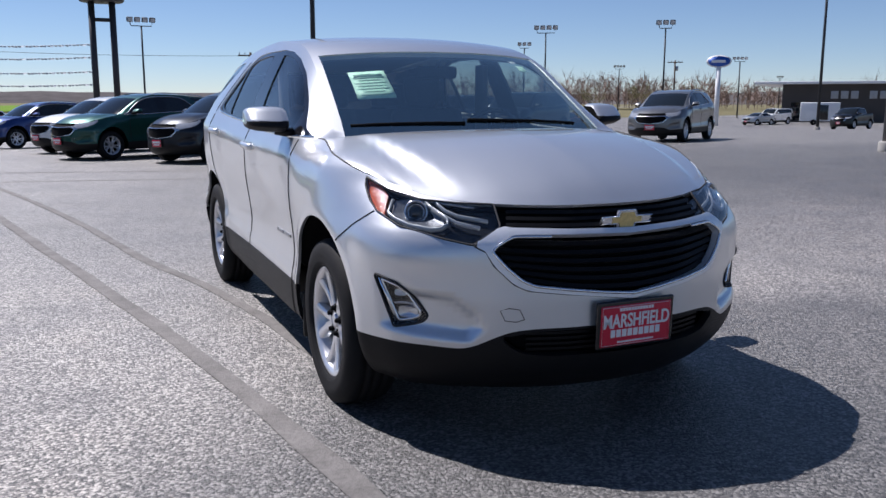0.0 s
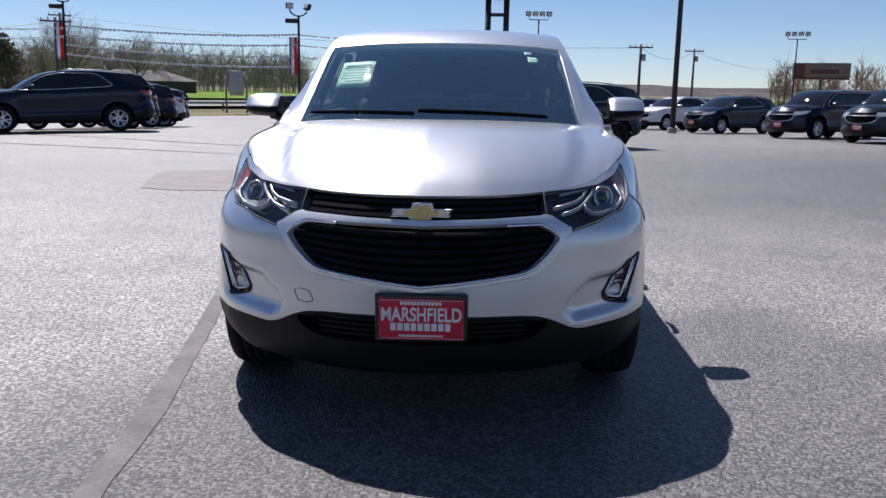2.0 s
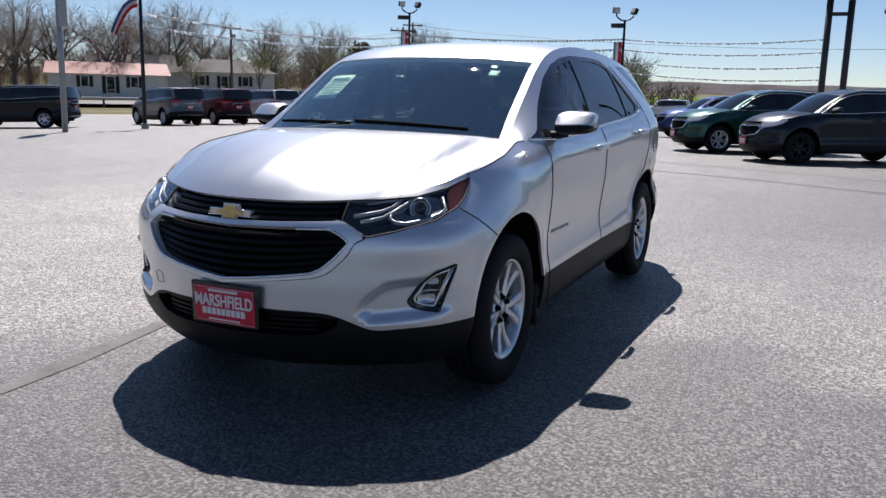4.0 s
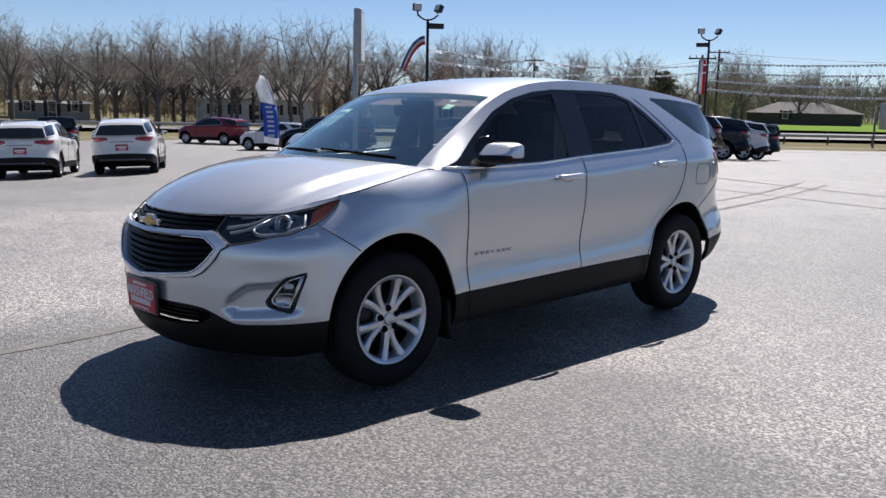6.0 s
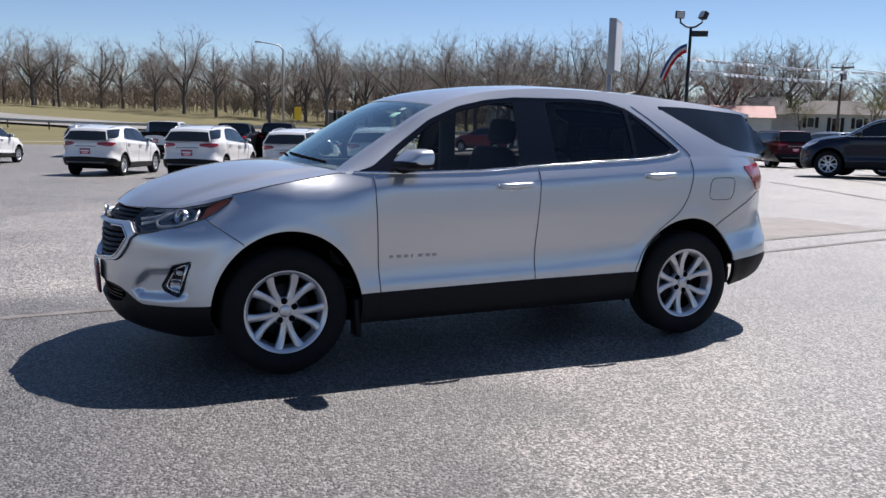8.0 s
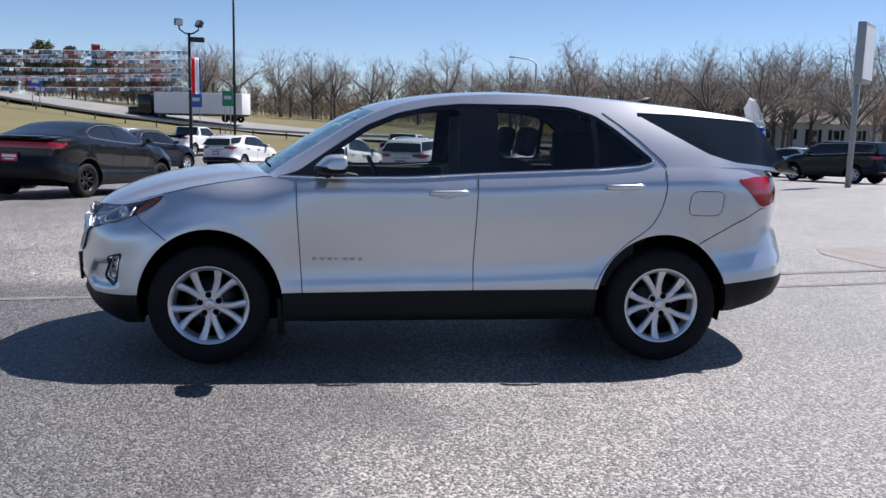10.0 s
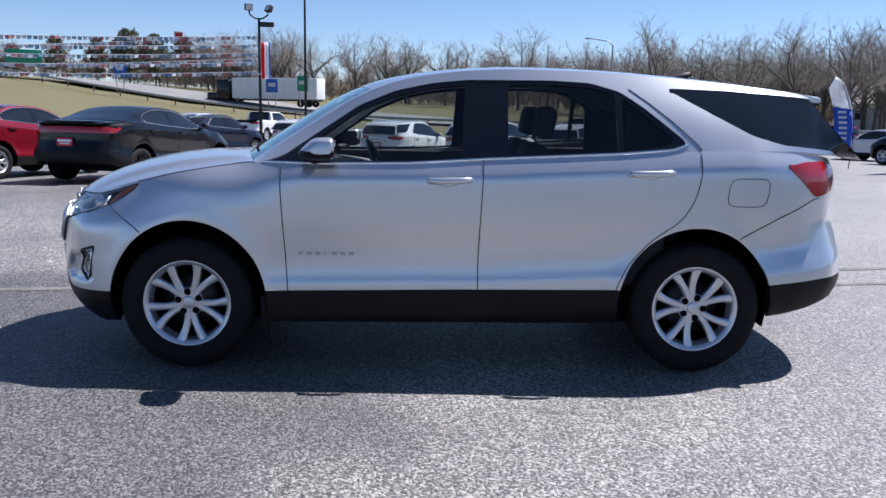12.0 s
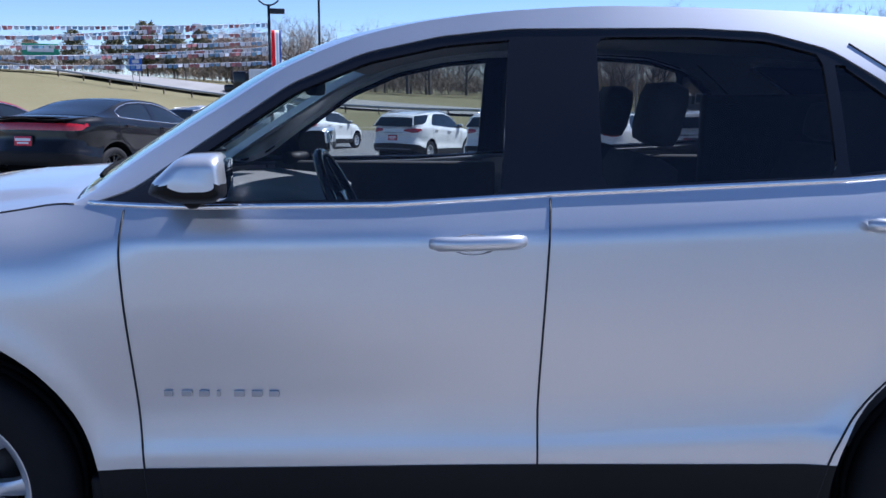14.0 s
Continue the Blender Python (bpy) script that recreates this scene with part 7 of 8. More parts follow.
wood_stuff("woodland", [(-175, -60), (-160, -5), (-142, 30), (-122, 58), (-100, 92), (-80, 125), (-70, 150)], 1050, 34, 4.5, 8.5, M["twig"], "hazy wood of bare brown trees behind the highway", 5)
wood_stuff("woodland", [(-78, 148), (-50, 165), (-34, 178)], 420, 40, 6, 10.5, M["twig"], "dense bare wood behind the green field", 6)
wood_stuff("undergrowth", [(-150, -95), (-149, -62), (-146, -38), (-133, 2), (-116, 32), (-97, 54), (-84, 78), (-66, 108)], 2500, 26, 2.0, 4.6, M["thicket"], "dry brown thicket under the bare trees", 7, 12)
wood_stuff("woodland", [(60, 170), (110, 185), (170, 190), (230, 170)], 420, 60, 5, 11, M["twig_red"], "far bare trees beyond the car lots", 8)
wood_stuff("hedge", [(4, 105), (24, 112), (50, 120)], 130, 10, 0.9, 2.0, M["needle"], "dark hedge beyond the lot", 9, 24)
wood_stuff("brush", [(-17, 84), (-11, 86)], 24, 4, 2.5, 4.0, M["thicket"], "brown bush beside the highway", 10, 22)

# far wooded ridge round the horizon
V, F = [], []
for i in range(181):
    a = radians(-40 + 2.0 * i)
    for j, (r, z) in enumerate(((900, -6), (1000, 1), (1150, 1))):
        h = 13 + 9 * noise.noise((math.cos(a) * 2.1, math.sin(a) * 2.1, 0.3)) + 2.2 * noise.noise((math.cos(a) * 40, math.sin(a) * 40, 1.3))
        V.append((r * math.cos(a), r * math.sin(a), -6 if j == 0 else -2 + h * (1 if j == 1 else 1.25)))
for i in range(180):
    for j in range(2):
        k = i * 3 + j
        F.append((k, k + 3, k + 4, k + 1))
tagged(mesh_part("backdrop_ridge", V, F, M["hill"]), "low wooded ridge on the horizon", "ridge", "", "structure")


# ---- poles, lamps and signs ----
def flood_head(parent, at, yaw, pitch, s=1.0):
    h = new("floodlight")
    h.parent = parent
    h.matrix_basis = Matrix.Translation(at) @ Matrix.Rotation(yaw, 4, "Z") @ Matrix.Rotation(pitch, 4, "X")
    bm = bmesh.new()
    box(bm, (-0.28 * s, -0.17 * s, -0.24 * s), (0.28 * s, 0.17 * s, 0.24 * s), 0.05 * s)
    part("housing", bm, M["pole"], h)
    bm = bmesh.new()
    box(bm, (-0.23 * s, -0.185 * s, -0.19 * s), (0.23 * s, -0.172 * s, 0.19 * s))
    part("glass", bm, M["lamp_glass"], h, "", False)
    return h


def light_pole(x, y, top, heads, label, banner=0.0, r=0.09, yaw=0.0, mat="pole", flag=False, group="light poles", side=1, k=1.0, hs=0.62):
    """A lot light: tapered pole, crossarms and floodlights; some carry a cloth banner."""
    z0 = float(gz(x, y))
    p = root("light_pole", Matrix.Translation((x, y, z0)) @ Matrix.Rotation(yaw, 4, "Z") @ Matrix.Diagonal((k, k, k, 1)), label, "lamp post", group)
    H = (top - z0) / k
    bm = bmesh.new()
    tube(bm, [(0, 0, -0.1), (0, 0, H * 0.5), (0, 0, H)], [r, r * 0.85, r * 0.7], 10)
    part("pole", bm, M[mat], p)
    bm = bmesh.new()
    lathe(bm, [(0.0, r * 1.7), (0.20, r * 1.7), (0.24, r * 1.5), (0.24, r * 0.5)], 16, "z")
    part("footing", bm, M["concrete"], p)
    if heads == 2:
        bm = bmesh.new()
        tube(bm, [(a * hs, 0, H + b * hs) for a, b in ((-0.75, 0.55), (-0.70, 0.25), (-0.35, 0), (0, -0.1), (0.35, 0), (0.70, 0.25), (0.75, 0.55))], 0.04, 8)
        part("crossarm", bm, M[mat], p)
        flood_head(p, (-0.78 * hs, 0, H + 0.80 * hs), 0.25, 0.15, 0.75 * hs + 0.2)
        flood_head(p, (0.78 * hs, 0, H + 0.72 * hs), -0.9, -0.45, 0.75 * hs + 0.2)
        bm = bmesh.new()
        box(bm, (0.05, -0.12, H - 0.42), (0.72, 0.12, H - 0.18), 0.04, Matrix.Rotation(0 if side > 0 else math.pi, 4, "Z"))
        part("shoebox_light", bm, M["pole"], p)
    elif heads >= 3:
        w = 0.62 * (heads - 1)
        bm = bmesh.new()
        tube(bm, [(-w / 2, 0, H + 0.35), (-w / 2 + 0.1, 0, H + 0.02), (w / 2 - 0.1, 0, H + 0.02), (w / 2, 0, H + 0.35)], 0.04, 8)
        part("crossarm", bm, M[mat], p)
        for i in range(heads):
            flood_head(p, (-w / 2 + 0.62 * i, 0, H + 0.55), 0.2, 0.25, 0.85)
    if banner:
        zt = H - 1.15
        for k, (x0, x1, mt) in enumerate(((0.08, 0.24, "red_cloth"), (0.24, 0.43, "white_cloth"), (0.43, 0.51, "blue_cloth"))):
            bm = bmesh.new()
            rows = [[bm.verts.new((side * xx, 0.05 * math.sin(zz * 3 + xx * 5), zt - zz)) for xx in (x0, (x0 + x1) / 2, x1)] for zz in np.linspace(0, banner, 9)]
            for r0, r1 in zip(rows, rows[1:]):
                for j in range(2):
                    bm.faces.new((r0[j], r0[j + 1], r1[j + 1], r1[j]))
            g = bmesh.ops.solidify(bm, geom=bm.faces[:], thickness=0.012)
            part("banner_stripe", bm, M[mt], p)
    if flag:
        for k, (o, mt) in enumerate(((0.0, "red_cloth"), (0.16, "white_cloth"), (0.30, "blue_cloth"))):
            bm = bmesh.new()
            rows = []
            for t in np.linspace(0, 1, 12):
                cx, cz = -0.1 - 0.85 * t**1.0, H - 1.10 - 1.15 * t**1.9
                n = Vector((-1.25 * 1.9 * t**0.9 - 0.05, 0, 1.35)).normalized()
                rows.append([bm.verts.new(Vector((cx, 0.1 * math.sin(t * 7), cz)) + n * ((o * 0.85 + e) * (1 - 0.35 * t))) for e in (0, 0.135)])
            for r0, r1 in zip(rows, rows[1:]):
                bm.faces.new((r0[0], r0[1], r1[1], r1[0]))
            bmesh.ops.solidify(bm, geom=bm.faces[:], thickness=0.012)
            part("flag_stripe", bm, M[mt], p)
    return p


def face(x, y):
    """A turn that shows a thing's -y side to the middle of the lot."""
    return math.atan2(-x, y)


def bars(parent, y, rows, mat, name="printed_bar"):
    """Unreadable writing as plain bars."""
    for x0, x1, z0, z1 in rows:
        bm = bmesh.new()
        box(bm, (x0, y - 0.012, z0), (x1, y, z1))
        part(name, bm, M[mat], parent, "", False)


light_pole(-13.3, 63.4, 6.8, 2, "dark light pole with two floodlights and a red banner", 2.0, yaw=face(-13, 68), side=-1, k=1.45)
light_pole(-30.15, 59.5, 7.2, 2, "dark light pole with two floodlights and a red banner", 2.0, yaw=face(-32, 62), side=-1, k=1.35)
light_pole(-24.0, 22.7, 5.3, 2, "dark light pole with two floodlights and a waving flag", 0, yaw=face(-31, 28), flag=True)
light_pole(-37.7, -7.5, 5.3, 2, "dark light pole with two floodlights and a long banner", 1.75, yaw=face(-43, -7), side=1)
light_pole(-48.9, -6.6, 13.0, 4, "tall slim dark light pole", 0, 0.085, face(-48, -6))
light_pole(8.9, 31.8, 12.0, 4, "tall dark light pole among parked cars", 0, 0.12, 0)
light_pole(6.4, 74.8, 7.7, 4, "dark light pole with four floodlights", 0, 0.1, 0)
light_pole(44.3, 70.2, 8.1, 4, "dark light pole with four floodlights", 0, 0.1, -0.6)
light_pole(54.6, 92.0, 8.1, 3, "dark light pole with three floodlights", 0, 0.1, -0.6)
light_pole(106.2, 141.7, 8.1, 4, "dark light pole with four floodlights", 0, 0.12, -0.6)
light_pole(50.6, 59.6, 8.0, 3, "dark light pole with three floodlights", 0, 0.1, -0.7)
light_pole(103.3, 104.9, 8.0, 4, "dark light pole with four floodlights", 0, 0.13, -0.7)
light_pole(185.8, 175.2, 8.0, 3, "far light pole with floodlights", 0, 0.16, -0.8)
light_pole(33.1, 83.7, 7.0, 4, "dark light pole with four floodlights", 0, 0.09, -0.4)
light_pole(54.3, 45.0, 13.0, 4, "tall dark light pole across the lot", 0, 0.13, -0.8)
light_pole(16.0, 9.1, 12.0, 3, "tall grey light pole on a concrete pier", 0, 0.115, -0.9, "pole_grey")


def sign_pylon(x, y):
    """A tall dealership sign: two steel legs with a cross tie under a round canopy."""
    z0 = float(gz(x, y))
    p = root("pylon_sign", Matrix.Translation((x, y, z0)) @ Matrix.Rotation(-0.05, 4, "Z"), "tall dealership sign on two dark blue steel legs", "sign")
    H = 7.5 - z0
    for s in (-1, 1):
        bm = bmesh.new()
        tube(bm, [(s * 0.62, 0, -0.1), (s * 0.62, 0, H)], [0.20, 0.20], 12)
        part("leg", bm, M["sign_dark"], p)
    for z in (H - 1.1,):
        bm = bmesh.new()
        tube(bm, [(-0.62, 0, z), (0.62, 0, z)], 0.12, 8)
        part("cross_tie", bm, M["sign_dark"], p)
    bm = bmesh.new()
    lathe(bm, [(H, 0.2), (H, 1.3), (H + 0.12, 1.38), (H + 0.5, 1.38), (H + 0.6, 1.2), (H + 0.6, 0.1)], 28, "z")
    part("canopy", bm, M["sign_dark"], p)


def oval_sign(x, y):
    z0 = float(gz(x, y))
    p = root("oval_sign", Matrix.Translation((x, y, z0)) @ Matrix.Rotation(face(x, y), 4, "Z"), "blue oval sign with pale rim on a white post", "sign")
    bm = bmesh.new()
    tube(bm, [(0, 0, -0.1), (0, 0, 5.2 - z0)], [0.28, 0.24], 12)
    part("post", bm, M["white_metal"], p)
    for nm, a, b, th, mt in (("rim", 1.32, 0.68, 0.16, "white_metal"), ("panel", 1.18, 0.55, 0.18, "sign_blue")):
        bm = bmesh.new()
        lathe(bm, [(-th, 0.01), (-th, 1.0), (th, 1.0), (th, 0.01)], 32, "y")
        bmesh.ops.transform(bm, matrix=Matrix.Translation((0, 0, 5.75 - z0)) @ Matrix.Diagonal((a, 1, b, 1)), verts=bm.verts)
        part(nm, bm, M[mt], p)
    bars(p, -0.19, [(-0.75, 0.7, 5.60 - z0, 5.90 - z0)], "white_metal")


def slab_sign(x, y, yaw, label, w, h, zc, panel_mat, post_mat, posts, depth=0.25, post_r=0.1, marks=(), mark_mat="white_cloth", name="road_sign"):
    """A board on one or two posts."""
    z0 = float(gz(x, y))
    p = root(name, Matrix.Translation((x, y, z0)) @ Matrix.Rotation(yaw, 4, "Z"), label, "sign")
    for sx in posts:
        bm = bmesh.new()
        tube(bm, [(sx, depth * 0.5, -0.1), (sx, depth * 0.5, zc + h * 0.3 - z0)], post_r, 8)
        part("post", bm, M[post_mat], p)
    bm = bmesh.new()
    box(bm, (-w / 2, -depth / 2, zc - h / 2 - z0), (w / 2, depth / 2, zc + h / 2 - z0), min(0.05, depth * 0.3))
    part("board", bm, M[panel_mat], p)
    bars(p, -depth / 2, [(a, b, c - z0, d - z0) for a, b, c, d in marks], mark_mat)
    return p


sign_pylon(2.0, 55.0)
oval_sign(65.7, 68.9)
slab_sign(-24.25, 19.0, face(-28.5, 22.6) + radians(84), "tall pale slab sign on a grey steel post", 1.75, 2.2, 4.25, "slab_grey", "slab_grey", (0,), 0.30, 0.11, ((-0.85, 0.85, 3.3, 5.2),), "white_metal", "pylon_sign")
slab_sign(55.9, 133.9, face(56, 134), "large roadside billboard with a dull tan printed face", 8.4, 2.6, 5.4, "board_tan", "pole_grey", (0,), 0.6, 0.3, ((-4.0, -2.4, 4.4, 6.5), (-1.6, 2.6, 5.0, 5.7), (-4.1, 4.1, 4.2, 4.5)), "board_brown", "billboard")
slab_sign(-87.0, 23.0, face(-87, 22.5), "yellow roadside warning board on a post", 0.75, 1.4, 0.9, "sign_yellow", "galv", (-0.3, 0.3), 0.08, 0.04)
slab_sign(-93.1, -15.6, face(-93, -16), "blue highway service sign on two posts", 1.3, 1.5, 2.9, "sign_blue", "galv", (-0.4, 0.4), 0.08, 0.05, ((-0.4, 0.4, 2.8, 3.2),))
slab_sign(-104, -36, face(-104, -36), "blue highway service sign on two posts", 1.5, 1.8, 4.6, "sign_blue", "galv", (-0.4, 0.4), 0.08, 0.05, ((-0.4, 0.4, 4.6, 5.0),))
slab_sign(-93.6, -12.2, face(-93, -12), "green highway sign on posts", 1.2, 1.7, 3.2, "sign_green", "galv", (-0.3, 0.3), 0.08, 0.05, ((-0.4, 0.4, 3.1, 3.5),))
slab_sign(-128, -58, face(-128, -58), "green overhead guide sign on posts", 5.0, 2.2, 7.0, "sign_green", "galv", (-2, 2), 0.15, 0.1, ((-1.8, 1.8, 6.9, 7.5),))
slab_sign(-187, -50.2, face(-187, -50), "red and white restaurant sign on a tall mast", 1.9, 3.4, 13.8, "white_metal", "galv", (0,), 0.8, 0.3, ((-0.8, 0.8, 14.0, 15.2), (-0.8, 0.8, 12.4, 13.0)), "red_cloth", "pylon_sign")
slab_sign(-22.0, 77.0, face(-22, 76), "pale weathered board between thin posts by the field", 1.3, 2.3, 1.5, "galv", "pole_grey", (-0.95, 0.95), 0.10, 0.09)


def feather_flag(x, y):
    """A feather flag: a bent mast with a curved blue and white cloth."""
    z0 = float(gz(x, y))
    p = root("feather_flag", Matrix.Translation((x, y, z0)) @ Matrix.Rotation(face(x, y) + 0.3, 4, "Z"), "blue and white feather flag on a bent mast", "flag")
    H = 2.57 - z0
    bm = bmesh.new()
    mast = [(0.10 * math.sin(t * 3) - 0.55 * t**3, 0, H * t) for t in np.linspace(0, 1, 10)]
    tube(bm, mast, 0.02, 6)
    part("mast", bm, M["pole"], p)
    for k, (a, b, mt) in enumerate(((0.16, 0.24, "white_cloth"), (0.24, 0.66, "blue_cloth"), (0.66, 0.99, "white_cloth"))):
        bm = bmesh.new()
        rows = []
        for t in np.linspace(a, b, 6):
            x0 = 0.10 * math.sin(t * 3) - 0.55 * t**3
            w = 0.70 if t < 0.85 else 0.70 - (t - 0.85) * 3.2
            rows.append([bm.verts.new((x0 - w * s, 0.05 * math.sin(6 * t + 4 * s), H * t + 0.12 * s)) for s in (0, 0.5, 1)])
        for r0, r1 in zip(rows, rows[1:]):
            for j in range(2):
                bm.faces.new((r0[j], r0[j + 1], r1[j + 1], r1[j]))
        bmesh.ops.solidify(bm, geom=bm.faces[:], thickness=0.012)
        part("cloth", bm, M[mt], p)
    for i, t in enumerate(np.linspace(0.27, 0.62, 7)):
        x0 = 0.10 * math.sin(t * 3) - 0.55 * t**3 - 0.55
        bm = bmesh.new()
        box(bm, (x0, -0.09, H * t), (x0 + 0.30, -0.07, H * t + 0.09))
        part("printed_bar", bm, M["white_cloth"], p, "", False)


feather_flag(-27.3, 17.0)


def utility_pole(x, y, top, group="utility poles"):
    z0 = float(gz(x, y))
    p = root("utility_pole", Matrix.Translation((x, y, z0)) @ Matrix.Rotation(face(x, y), 4, "Z"), "weathered wooden utility pole with a crossarm", "utility pole", group)
    H = top - z0
    bm = bmesh.new()
    tube(bm, [(0, 0, -0.1), (0, 0, H)], [0.16, 0.11], 8)
    part("pole", bm, M["wood_pole"], p)
    bm = bmesh.new()
    box(bm, (-1.1, -0.06, H - 0.35), (1.1, 0.06, H - 0.22), 0.01)
    part("crossarm", bm, M["wood_pole"], p)
    for s in (-1.0, -0.5, 0.5, 1.0):
        bm = bmesh.new()
        lathe(bm, [(H - 0.22, 0.03), (H - 0.12, 0.05), (H - 0.02, 0.03)], 8, "z")
        bmesh.ops.translate(bm, verts=bm.verts, vec=(s, 0, 0))
        part("insulator", bm, M["galv"], p)
    bm = bmesh.new()
    lathe(bm, [(H - 1.5, 0.02), (H - 1.5, 0.2), (H - 0.9, 0.2), (H - 0.85, 0.02)], 12, "z")
    bmesh.ops.translate(bm, verts=bm.verts, vec=(0.3, 0, 0))
    part("transformer", bm, M["galv"], p)


for x, y, t in ((16.0, 76.0, 5.8), (27.4, 101.2, 6.8), (-42.0, 84.0, 8.3), (-58.0, 72.0, 7.2), (-32.0, 62.0, 6.2), (60.0, 160.0, 7.0), (84.0, 98.0, 7.5)):
    utility_pole(x, y, t)


def street_light(x, y, top):
    z0 = float(gz(x, y))
    p = root("street_light", Matrix.Translation((x, y, z0)) @ Matrix.Rotation(face(x, y), 4, "Z"), "tall galvanised highway light with a curved arm", "street light", "highway lights")
    H = top - z0
    bm = bmesh.new()
    tube(bm, [(0, 0, -0.1), (0, 0, H - 0.8), (-0.5, 0, H - 0.3), (-2.6, 0, H)], [0.14, 0.10, 0.07, 0.05], 8)
    part("pole", bm, M["galv"], p)
    bm = bmesh.new()
    box(bm, (-3.2, -0.16, H - 0.08), (-2.5, 0.16, H + 0.08), 0.05)
    part("lamp_head", bm, M["galv"], p)


street_light(-94.0, 23.2, 8.9)
street_light(-140, -86, 11.5)


# ---- strings and wires ----
def string_line(a, b, sag, label, colours, size=0.28, gap=0.42, name="pennant_string"):
    """A sagging cord with small cloth pennants."""
    a, b = Vector(a), Vector(b)
    p = root(name, Matrix(), label, "bunting", "pennant strings")
    pts = [a.lerp(b, t) - Vector((0, 0, sag * 4 * t * (1 - t))) for t in np.linspace(0, 1, 24)]
    bm = bmesh.new()
    tube(bm, pts, 0.012, 4, False, False)
    part("cord", bm, M["white_cloth"], p)
    L = (b - a).length
    n = int(L / gap)
    d = (b - a).normalized()
    rng = random.Random(int(L * 100))
    V, F = {c: [] for c in colours}, {c: [] for c in colours}
    for i in range(n):
        t = (i + 0.5) / n
        q = a.lerp(b, t) - Vector((0, 0, sag * 4 * t * (1 - t)))
        c = colours[(i // 2) % len(colours)]
        k = len(V[c])
        sw = Vector((-d.y, d.x, 0)) * rng.uniform(-0.12, 0.12)
        s = size * rng.uniform(0.8, 1.2)
        V[c] += [tuple(q - d * gap * 0.42), tuple(q + d * gap * 0.42), tuple(q + d * gap * 0.36 + sw - Vector((0, 0, s))), tuple(q - d * gap * 0.36 + sw - Vector((0, 0, s * rng.uniform(0.8, 1.0))))]
        F[c].append((k, k + 1, k + 2, k + 3))
    for c in dict.fromkeys(colours):
        ob = mesh_part("pennant_cloth", V[c], F[c], M[c], p, "", False)
        tagged(ob, kind="stuff")


M["faded_red"] = plain("faded_red_foil", (0.36, 0.14, 0.14), 0.6, 0, 0.2, 3)
M["faded_blue"] = plain("faded_blue_foil", (0.17, 0.30, 0.41), 0.6, 0, 0.2, 3)
TRI = ["white_cloth", "faded_blue", "white_cloth", "faded_red"]
for i, (z1, z2) in enumerate(((4.75, 4.5), (4.35, 4.1), (3.95, 3.7), (3.5, 3.3), (3.05, 2.9))):
    string_line((-37.7, -7.4, z1 - 0.3), (-33.0 - i, -33.0, z2), 0.35, "string of red, white and blue pennants", TRI, 0.17, 0.24)
for i, z in enumerate((4.1, 3.2)):
    string_line((-37.0 - i, -9.5 + 2 * i, z + 0.2), (-44.0, -36.0, z), 0.3, "string of red, white and blue pennants", TRI, 0.17, 0.24)
SIL = ["white_cloth"]
string_line((-24.0, 22.7, 4.0), (-30.15, 59.5, 5.3), 0.5, "string of silver pennants", SIL, 0.12, 0.26)
string_line((-24.0, 22.7, 3.5), (-30.15, 59.5, 4.7), 0.5, "string of silver pennants", SIL, 0.12, 0.26)
for za, zb in ((5.5, 5.4), (4.8, 4.6), (4.1, 3.7), (3.4, 2.9)):
    string_line((-30.15, 59.5, za), (-13.3, 63.4, zb), 0.3, "string of silver pennants", SIL, 0.15, 0.28)
    string_line((-13.3, 63.4, zb - 0.05), (1.4, 55.0, zb - 0.5), 0.3, "string of silver pennants", SIL, 0.10, 0.24)
for x, y, t, x2, y2, t2 in ((-42.0, 84.0, 8.0, 16.0, 76.0, 5.5), (16.0, 76.0, 5.5, 27.4, 101.2, 6.5), (-42.0, 84.0, 7.5, -58.0, 72.0, 6.9), (27.4, 101.2, 6.5, 60, 160, 6.7)):
    bm = bmesh.new()
    tube(bm, [Vector((x, y, t)).lerp(Vector((x2, y2, t2)), s) - Vector((0, 0, 1.0 * 4 * s * (1 - s))) for s in np.linspace(0, 1, 20)], 0.018, 4, False, False)
    tagged(part("overhead_cable", bm, M["pole"]), "sagging overhead cable between utility poles", "cable", "overhead cables")


# ---- guard rail, kerb, embankment road ----
def guard_rail(line, label):
    line = np.array(line, float)
    d = np.r_[0, np.cumsum(np.hypot(*np.diff(line, axis=0).T))]
    g = root("guard_rail", Matrix(), label, "guard rail")
    t = np.arange(0, d[-1], 4.0)
    x, y = np.interp(t, d, line[:, 0]), np.interp(t, d, line[:, 1])
    z = gz(x, y)
    bm = bmesh.new()
    tube(bm, [(a, b, c + 0.72) for a, b, c in zip(x, y, z)], 0.06, 6, False, True, 2.6)
    part("rail", bm, M["galv"], g)
    post = None
    for a, b, c in zip(x, y, z):
        if post is None:
            bm = bmesh.new()
            box(bm, (-0.07, -0.07, -0.1), (0.07, 0.07, 0.7), 0.01)
            post = part("post", bm, M["wood_pole"], g)
            post.location = (a, b, c)
        else:
            q = new("post", post.data)
            q.parent = g
            q.location = (a, b, c)


guard_rail([(-126, -95), (-99, -27), (-86, 8), (-68, 40), (-44, 68), (-8, 95), (40, 125)], "galvanised guard rail along the highway")
ribbon("embankment_road", [(-126, -20), (-128, -45), (-136, -75), (-150, -120)], 4, 0.35, M["highway"], "pale ramp climbing the embankment", "road", "structure", None, 3)
ribbon("verge_kerb", [(-57, -60), (-57, 8), (-54, 28), (-43, 47), (-29, 61), (-15, 70), (6, 79)], 0.5, 0.16, M["concrete"], "pale concrete kerb along the lot", "kerb", "structure", None, 2)


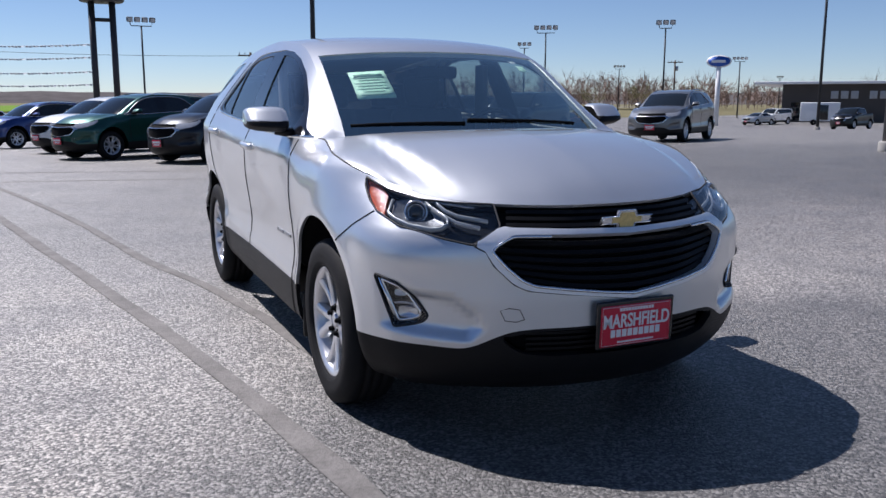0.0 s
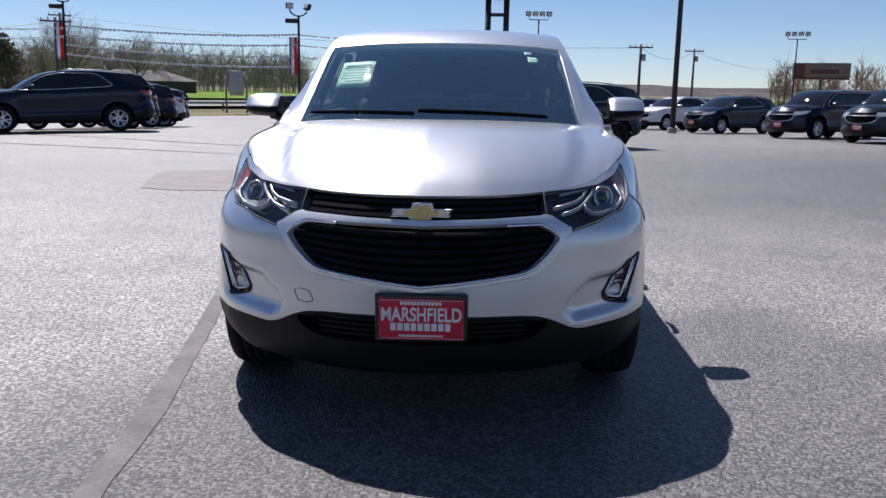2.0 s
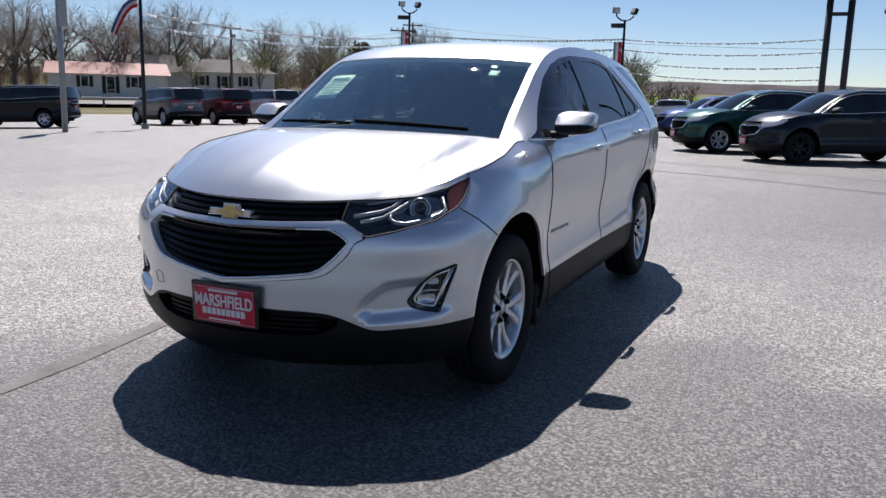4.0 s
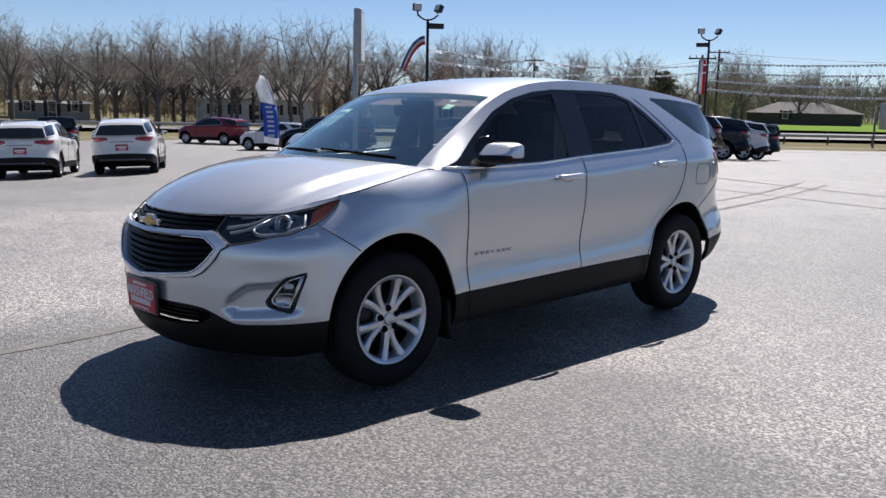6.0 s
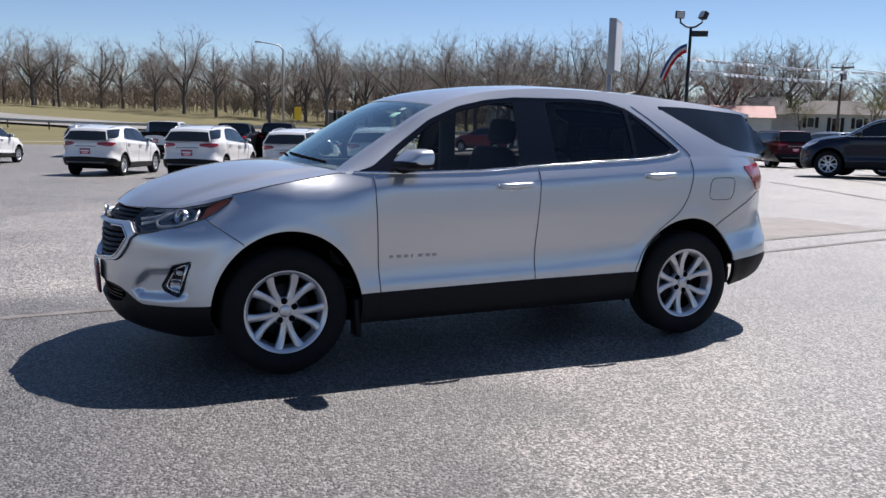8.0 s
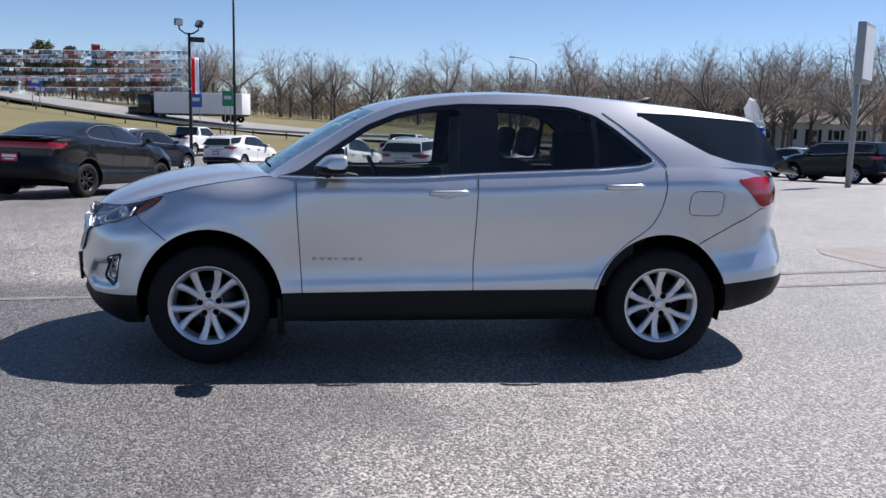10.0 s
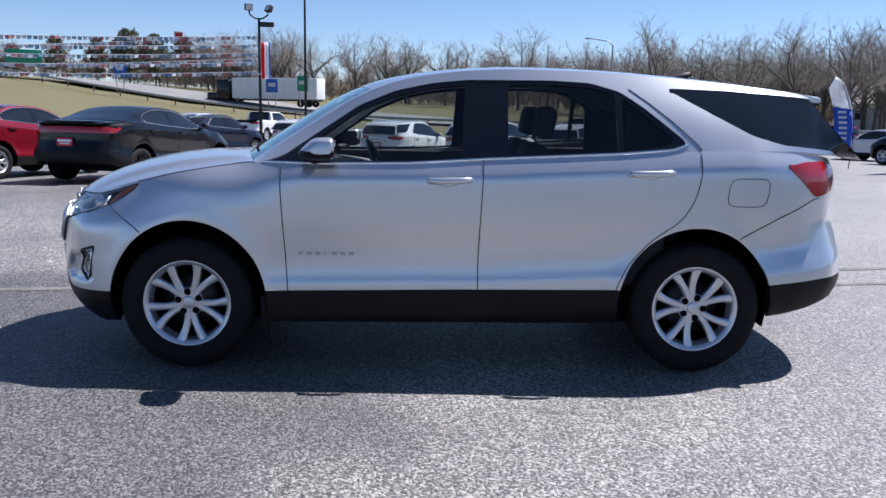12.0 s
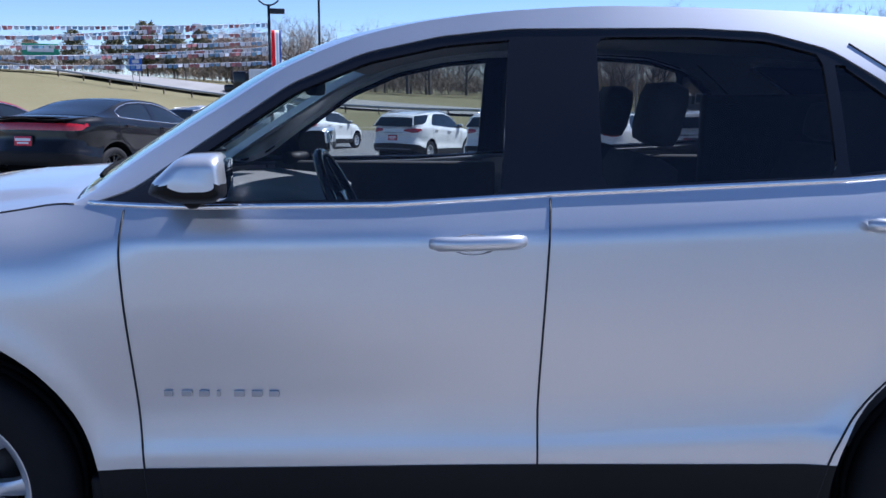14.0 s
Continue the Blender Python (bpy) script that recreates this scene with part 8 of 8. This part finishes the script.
# ---- buildings ----
def house(x, y, yaw, w, d, h, roof_h, wall, roof, label, windows, hip=False):
    """A low house: walls, overhanging roof, windows with shutters, door."""
    z0 = float(gz(x, y))
    p = root("house", Matrix.Translation((x, y, z0)) @ Matrix.Rotation(yaw, 4, "Z"), label, "house", "houses past the highway")
    bm = bmesh.new()
    box(bm, (-w / 2, -d / 2, -0.3), (w / 2, d / 2, h))
    part("wall", bm, M[wall], p, "", False)
    bm = bmesh.new()
    o, c = 0.45, (w / 2 - d / 2 if hip else w / 2 + 0.3)
    a = [bm.verts.new(v) for v in ((-w / 2 - o, -d / 2 - o, h), (w / 2 + o, -d / 2 - o, h), (w / 2 + o, d / 2 + o, h), (-w / 2 - o, d / 2 + o, h), (-c, 0, h + roof_h), (c, 0, h + roof_h))]
    for f in ((0, 1, 5, 4), (2, 3, 4, 5), (1, 2, 5), (3, 0, 4), (3, 2, 1, 0)):
        bm.faces.new([a[i] for i in f])
    part("roof", bm, M[roof], p, "", False)
    for wx, ww, z1, z2 in windows:
        wn = new("window")
        wn.parent = p
        bm = bmesh.new()
        box(bm, (wx - ww / 2, -d / 2 - 0.05, z1), (wx + ww / 2, -d / 2 + 0.02, z2), 0.02)
        part("frame", bm, M["white_metal"], wn)
        bm = bmesh.new()
        box(bm, (wx - ww / 2 + 0.08, -d / 2 - 0.065, z1 + 0.08), (wx + ww / 2 - 0.08, -d / 2 - 0.04, z2 - 0.08))
        part("pane", bm, M["bg_glass"], wn, "", False)
        for s in (-1, 1):
            bm = bmesh.new()
            cx = wx + s * (ww / 2 + 0.24)
            box(bm, (cx - 0.2, -d / 2 - 0.05, z1), (cx + 0.2, -d / 2 - 0.01, z2), 0.01)
            part("shutter", bm, M["gap"], wn)
    return p


WIN = [(-5.2, 0.9, 0.9, 2.2), (-2.6, 0.9, 0.9, 2.2), (0.2, 1.0, 0.2, 2.2), (2.8, 0.9, 0.9, 2.2), (5.2, 0.9, 0.9, 2.2)]
house(-98, 61, face(-98, 61), 15, 8, 2.9, 1.8, "siding", "shingle", "low white house with dark shutters under bare trees", WIN)
house(-124, 62, face(-124, 62), 12, 9, 3.2, 3.2, "grey_siding", "shingle", "grey gabled house among bare trees", WIN[1:4])
house(-78, 74, face(-78, 74), 13, 8, 2.4, 1.4, "siding", "red_roof", "low house with a rust-red roof", WIN[1:4])
house(-52, 131, face(-52, 131) + 0.1, 16, 9, 1.8, 1.7, "brown_wall", "shingle", "long low brown house behind the field", WIN[1:2], True)
house(-72, 88, face(-72, 88), 13, 8, 2.6, 1.7, "siding", "shingle", "pale bungalow beyond the highway", WIN[1:4], True)
house(-80, 80, face(-80, 80), 10, 8, 2.6, 2.2, "siding", "shingle", "pale house beyond the highway", WIN[1:4])
house(-108, 37.5, face(-108, 37.5), 9, 5, 1.9, 0.3, "grey_siding", "grey_siding", "long white trailer home among trees", WIN[1:4])


def showroom():
    """The dark low dealership with a pale flat fascia; its name is in bars."""
    x, y = 101.0, 80.0
    z0 = float(gz(x, y))
    p = root("showroom", Matrix.Translation((x, y, z0)) @ Matrix.Rotation(radians(-51), 4, "Z"), "dark brown flat-roofed car showroom with pale fascia", "building")
    bm = bmesh.new()
    box(bm, (-9, -8, -0.3), (26, 12, 5.0))
    part("wall", bm, M["brown_wall"], p, "", False)
    bm = bmesh.new()
    box(bm, (-12.5, -9.5, 5.0), (27, 13, 5.35), 0.05)
    part("roof", bm, M["white_metal"], p)
    for i, (a, b) in enumerate(((-3.0, -2.1), (-1.8, -0.9), (-0.6, 0.3), (1.6, 2.5), (2.8, 3.7), (4.0, 4.9), (5.2, 6.1), (6.4, 7.3))):
        bm = bmesh.new()
        box(bm, (a, -8.15, 3.1), (b, -8.0, 4.1), 0.02)
        part("letter_bar", bm, M["galv"], p)
    for wx in (-6.5, 10.5, 14.0, 17.5):
        bm = bmesh.new()
        box(bm, (wx - 1.3, -8.06, 0.2), (wx + 1.3, -7.98, 2.6))
        part("window", bm, M["bg_glass"], p, "", False)


showroom()


def cargo_trailer():
    x, y = 80.0, 67.5
    p = root("cargo_trailer", Matrix.Translation((x, y, float(gz(x, y)))) @ Matrix.Rotation(radians(-50), 4, "Z"), "white enclosed cargo trailer with a dark door", "trailer")
    bm = bmesh.new()
    box(bm, (-2.1, -1.1, 0.45), (2.1, 1.1, 2.6), 0.08)
    part("body", bm, M["white_metal"], p)
    bm = bmesh.new()
    box(bm, (-0.2, -1.13, 0.6), (0.9, -1.09, 2.3), 0.02)
    part("door", bm, M["gloss_black"], p)
    for s in (-1, 1):
        bm = bmesh.new()
        lathe(bm, [(-0.1, 0.1), (-0.1, 0.33), (0.1, 0.33), (0.1, 0.1)], 18, "y")
        bmesh.ops.translate(bm, verts=bm.verts, vec=(-0.6, s * 1.1, 0.33))
        part("wheel", bm, M["tyre"], p)


cargo_trailer()


def articulated_truck(x, y, yaw):
    """A highway truck: dark tractor, long white box, running gear."""
    p = root("articulated_truck", Matrix.Translation((x, y, float(gz(x, y)) + 0.10)) @ Matrix.Rotation(yaw, 4, "Z") @ Matrix.Diagonal((0.92, 0.92, 0.88, 1)), "dark road tractor pulling a long white box trailer", "truck")
    bm = bmesh.new()
    box(bm, (-6.4, -1.3, 1.10), (6.4, 1.3, 4.0), 0.06)
    tr = part("trailer_box", bm, M["white_metal"], p)
    for i in range(21):
        bm = bmesh.new()
        xx = -6.2 + 0.62 * i
        for sy in (-1, 1):
            box(bm, (xx, min(sy * 1.30, sy * 1.325), 1.25), (xx + 0.05, max(sy * 1.30, sy * 1.325), 3.9))
        part("side_post", bm, M["white_metal"], tr, "", False)
    bm = bmesh.new()
    box(bm, (-6.3, -1.05, 0.80), (6.2, 1.05, 1.08), 0.03)
    part("chassis", bm, M["sign_dark"], p)
    bm = bmesh.new()
    box(bm, (-9.0, -1.2, 0.7), (-6.9, 1.2, 3.7), 0.25)
    box(bm, (-10.6, -1.0, 0.6), (-8.8, 1.0, 1.9), 0.25)
    part("cab", bm, M["black_paint"], p)
    bm = bmesh.new()
    box(bm, (-9.04, -1.0, 2.0), (-8.97, 1.0, 2.9), 0.02)
    part("windscreen", bm, M["bg_glass"], p)
    for xx in (-9.9, -7.6, -6.5, 3.9, 5.1):
        for sy in (-1, 1):
            bm = bmesh.new()
            lathe(bm, [(-0.16, 0.15), (-0.16, 0.46), (-0.12, 0.50), (0.12, 0.50), (0.16, 0.46), (0.16, 0.15)], 20, "y")
            bmesh.ops.translate(bm, verts=bm.verts, vec=(xx, sy * 1.05, 0.5))
            part("wheel", bm, M["tyre"], p)


articulated_truck(-104.0, -16.5, radians(70))
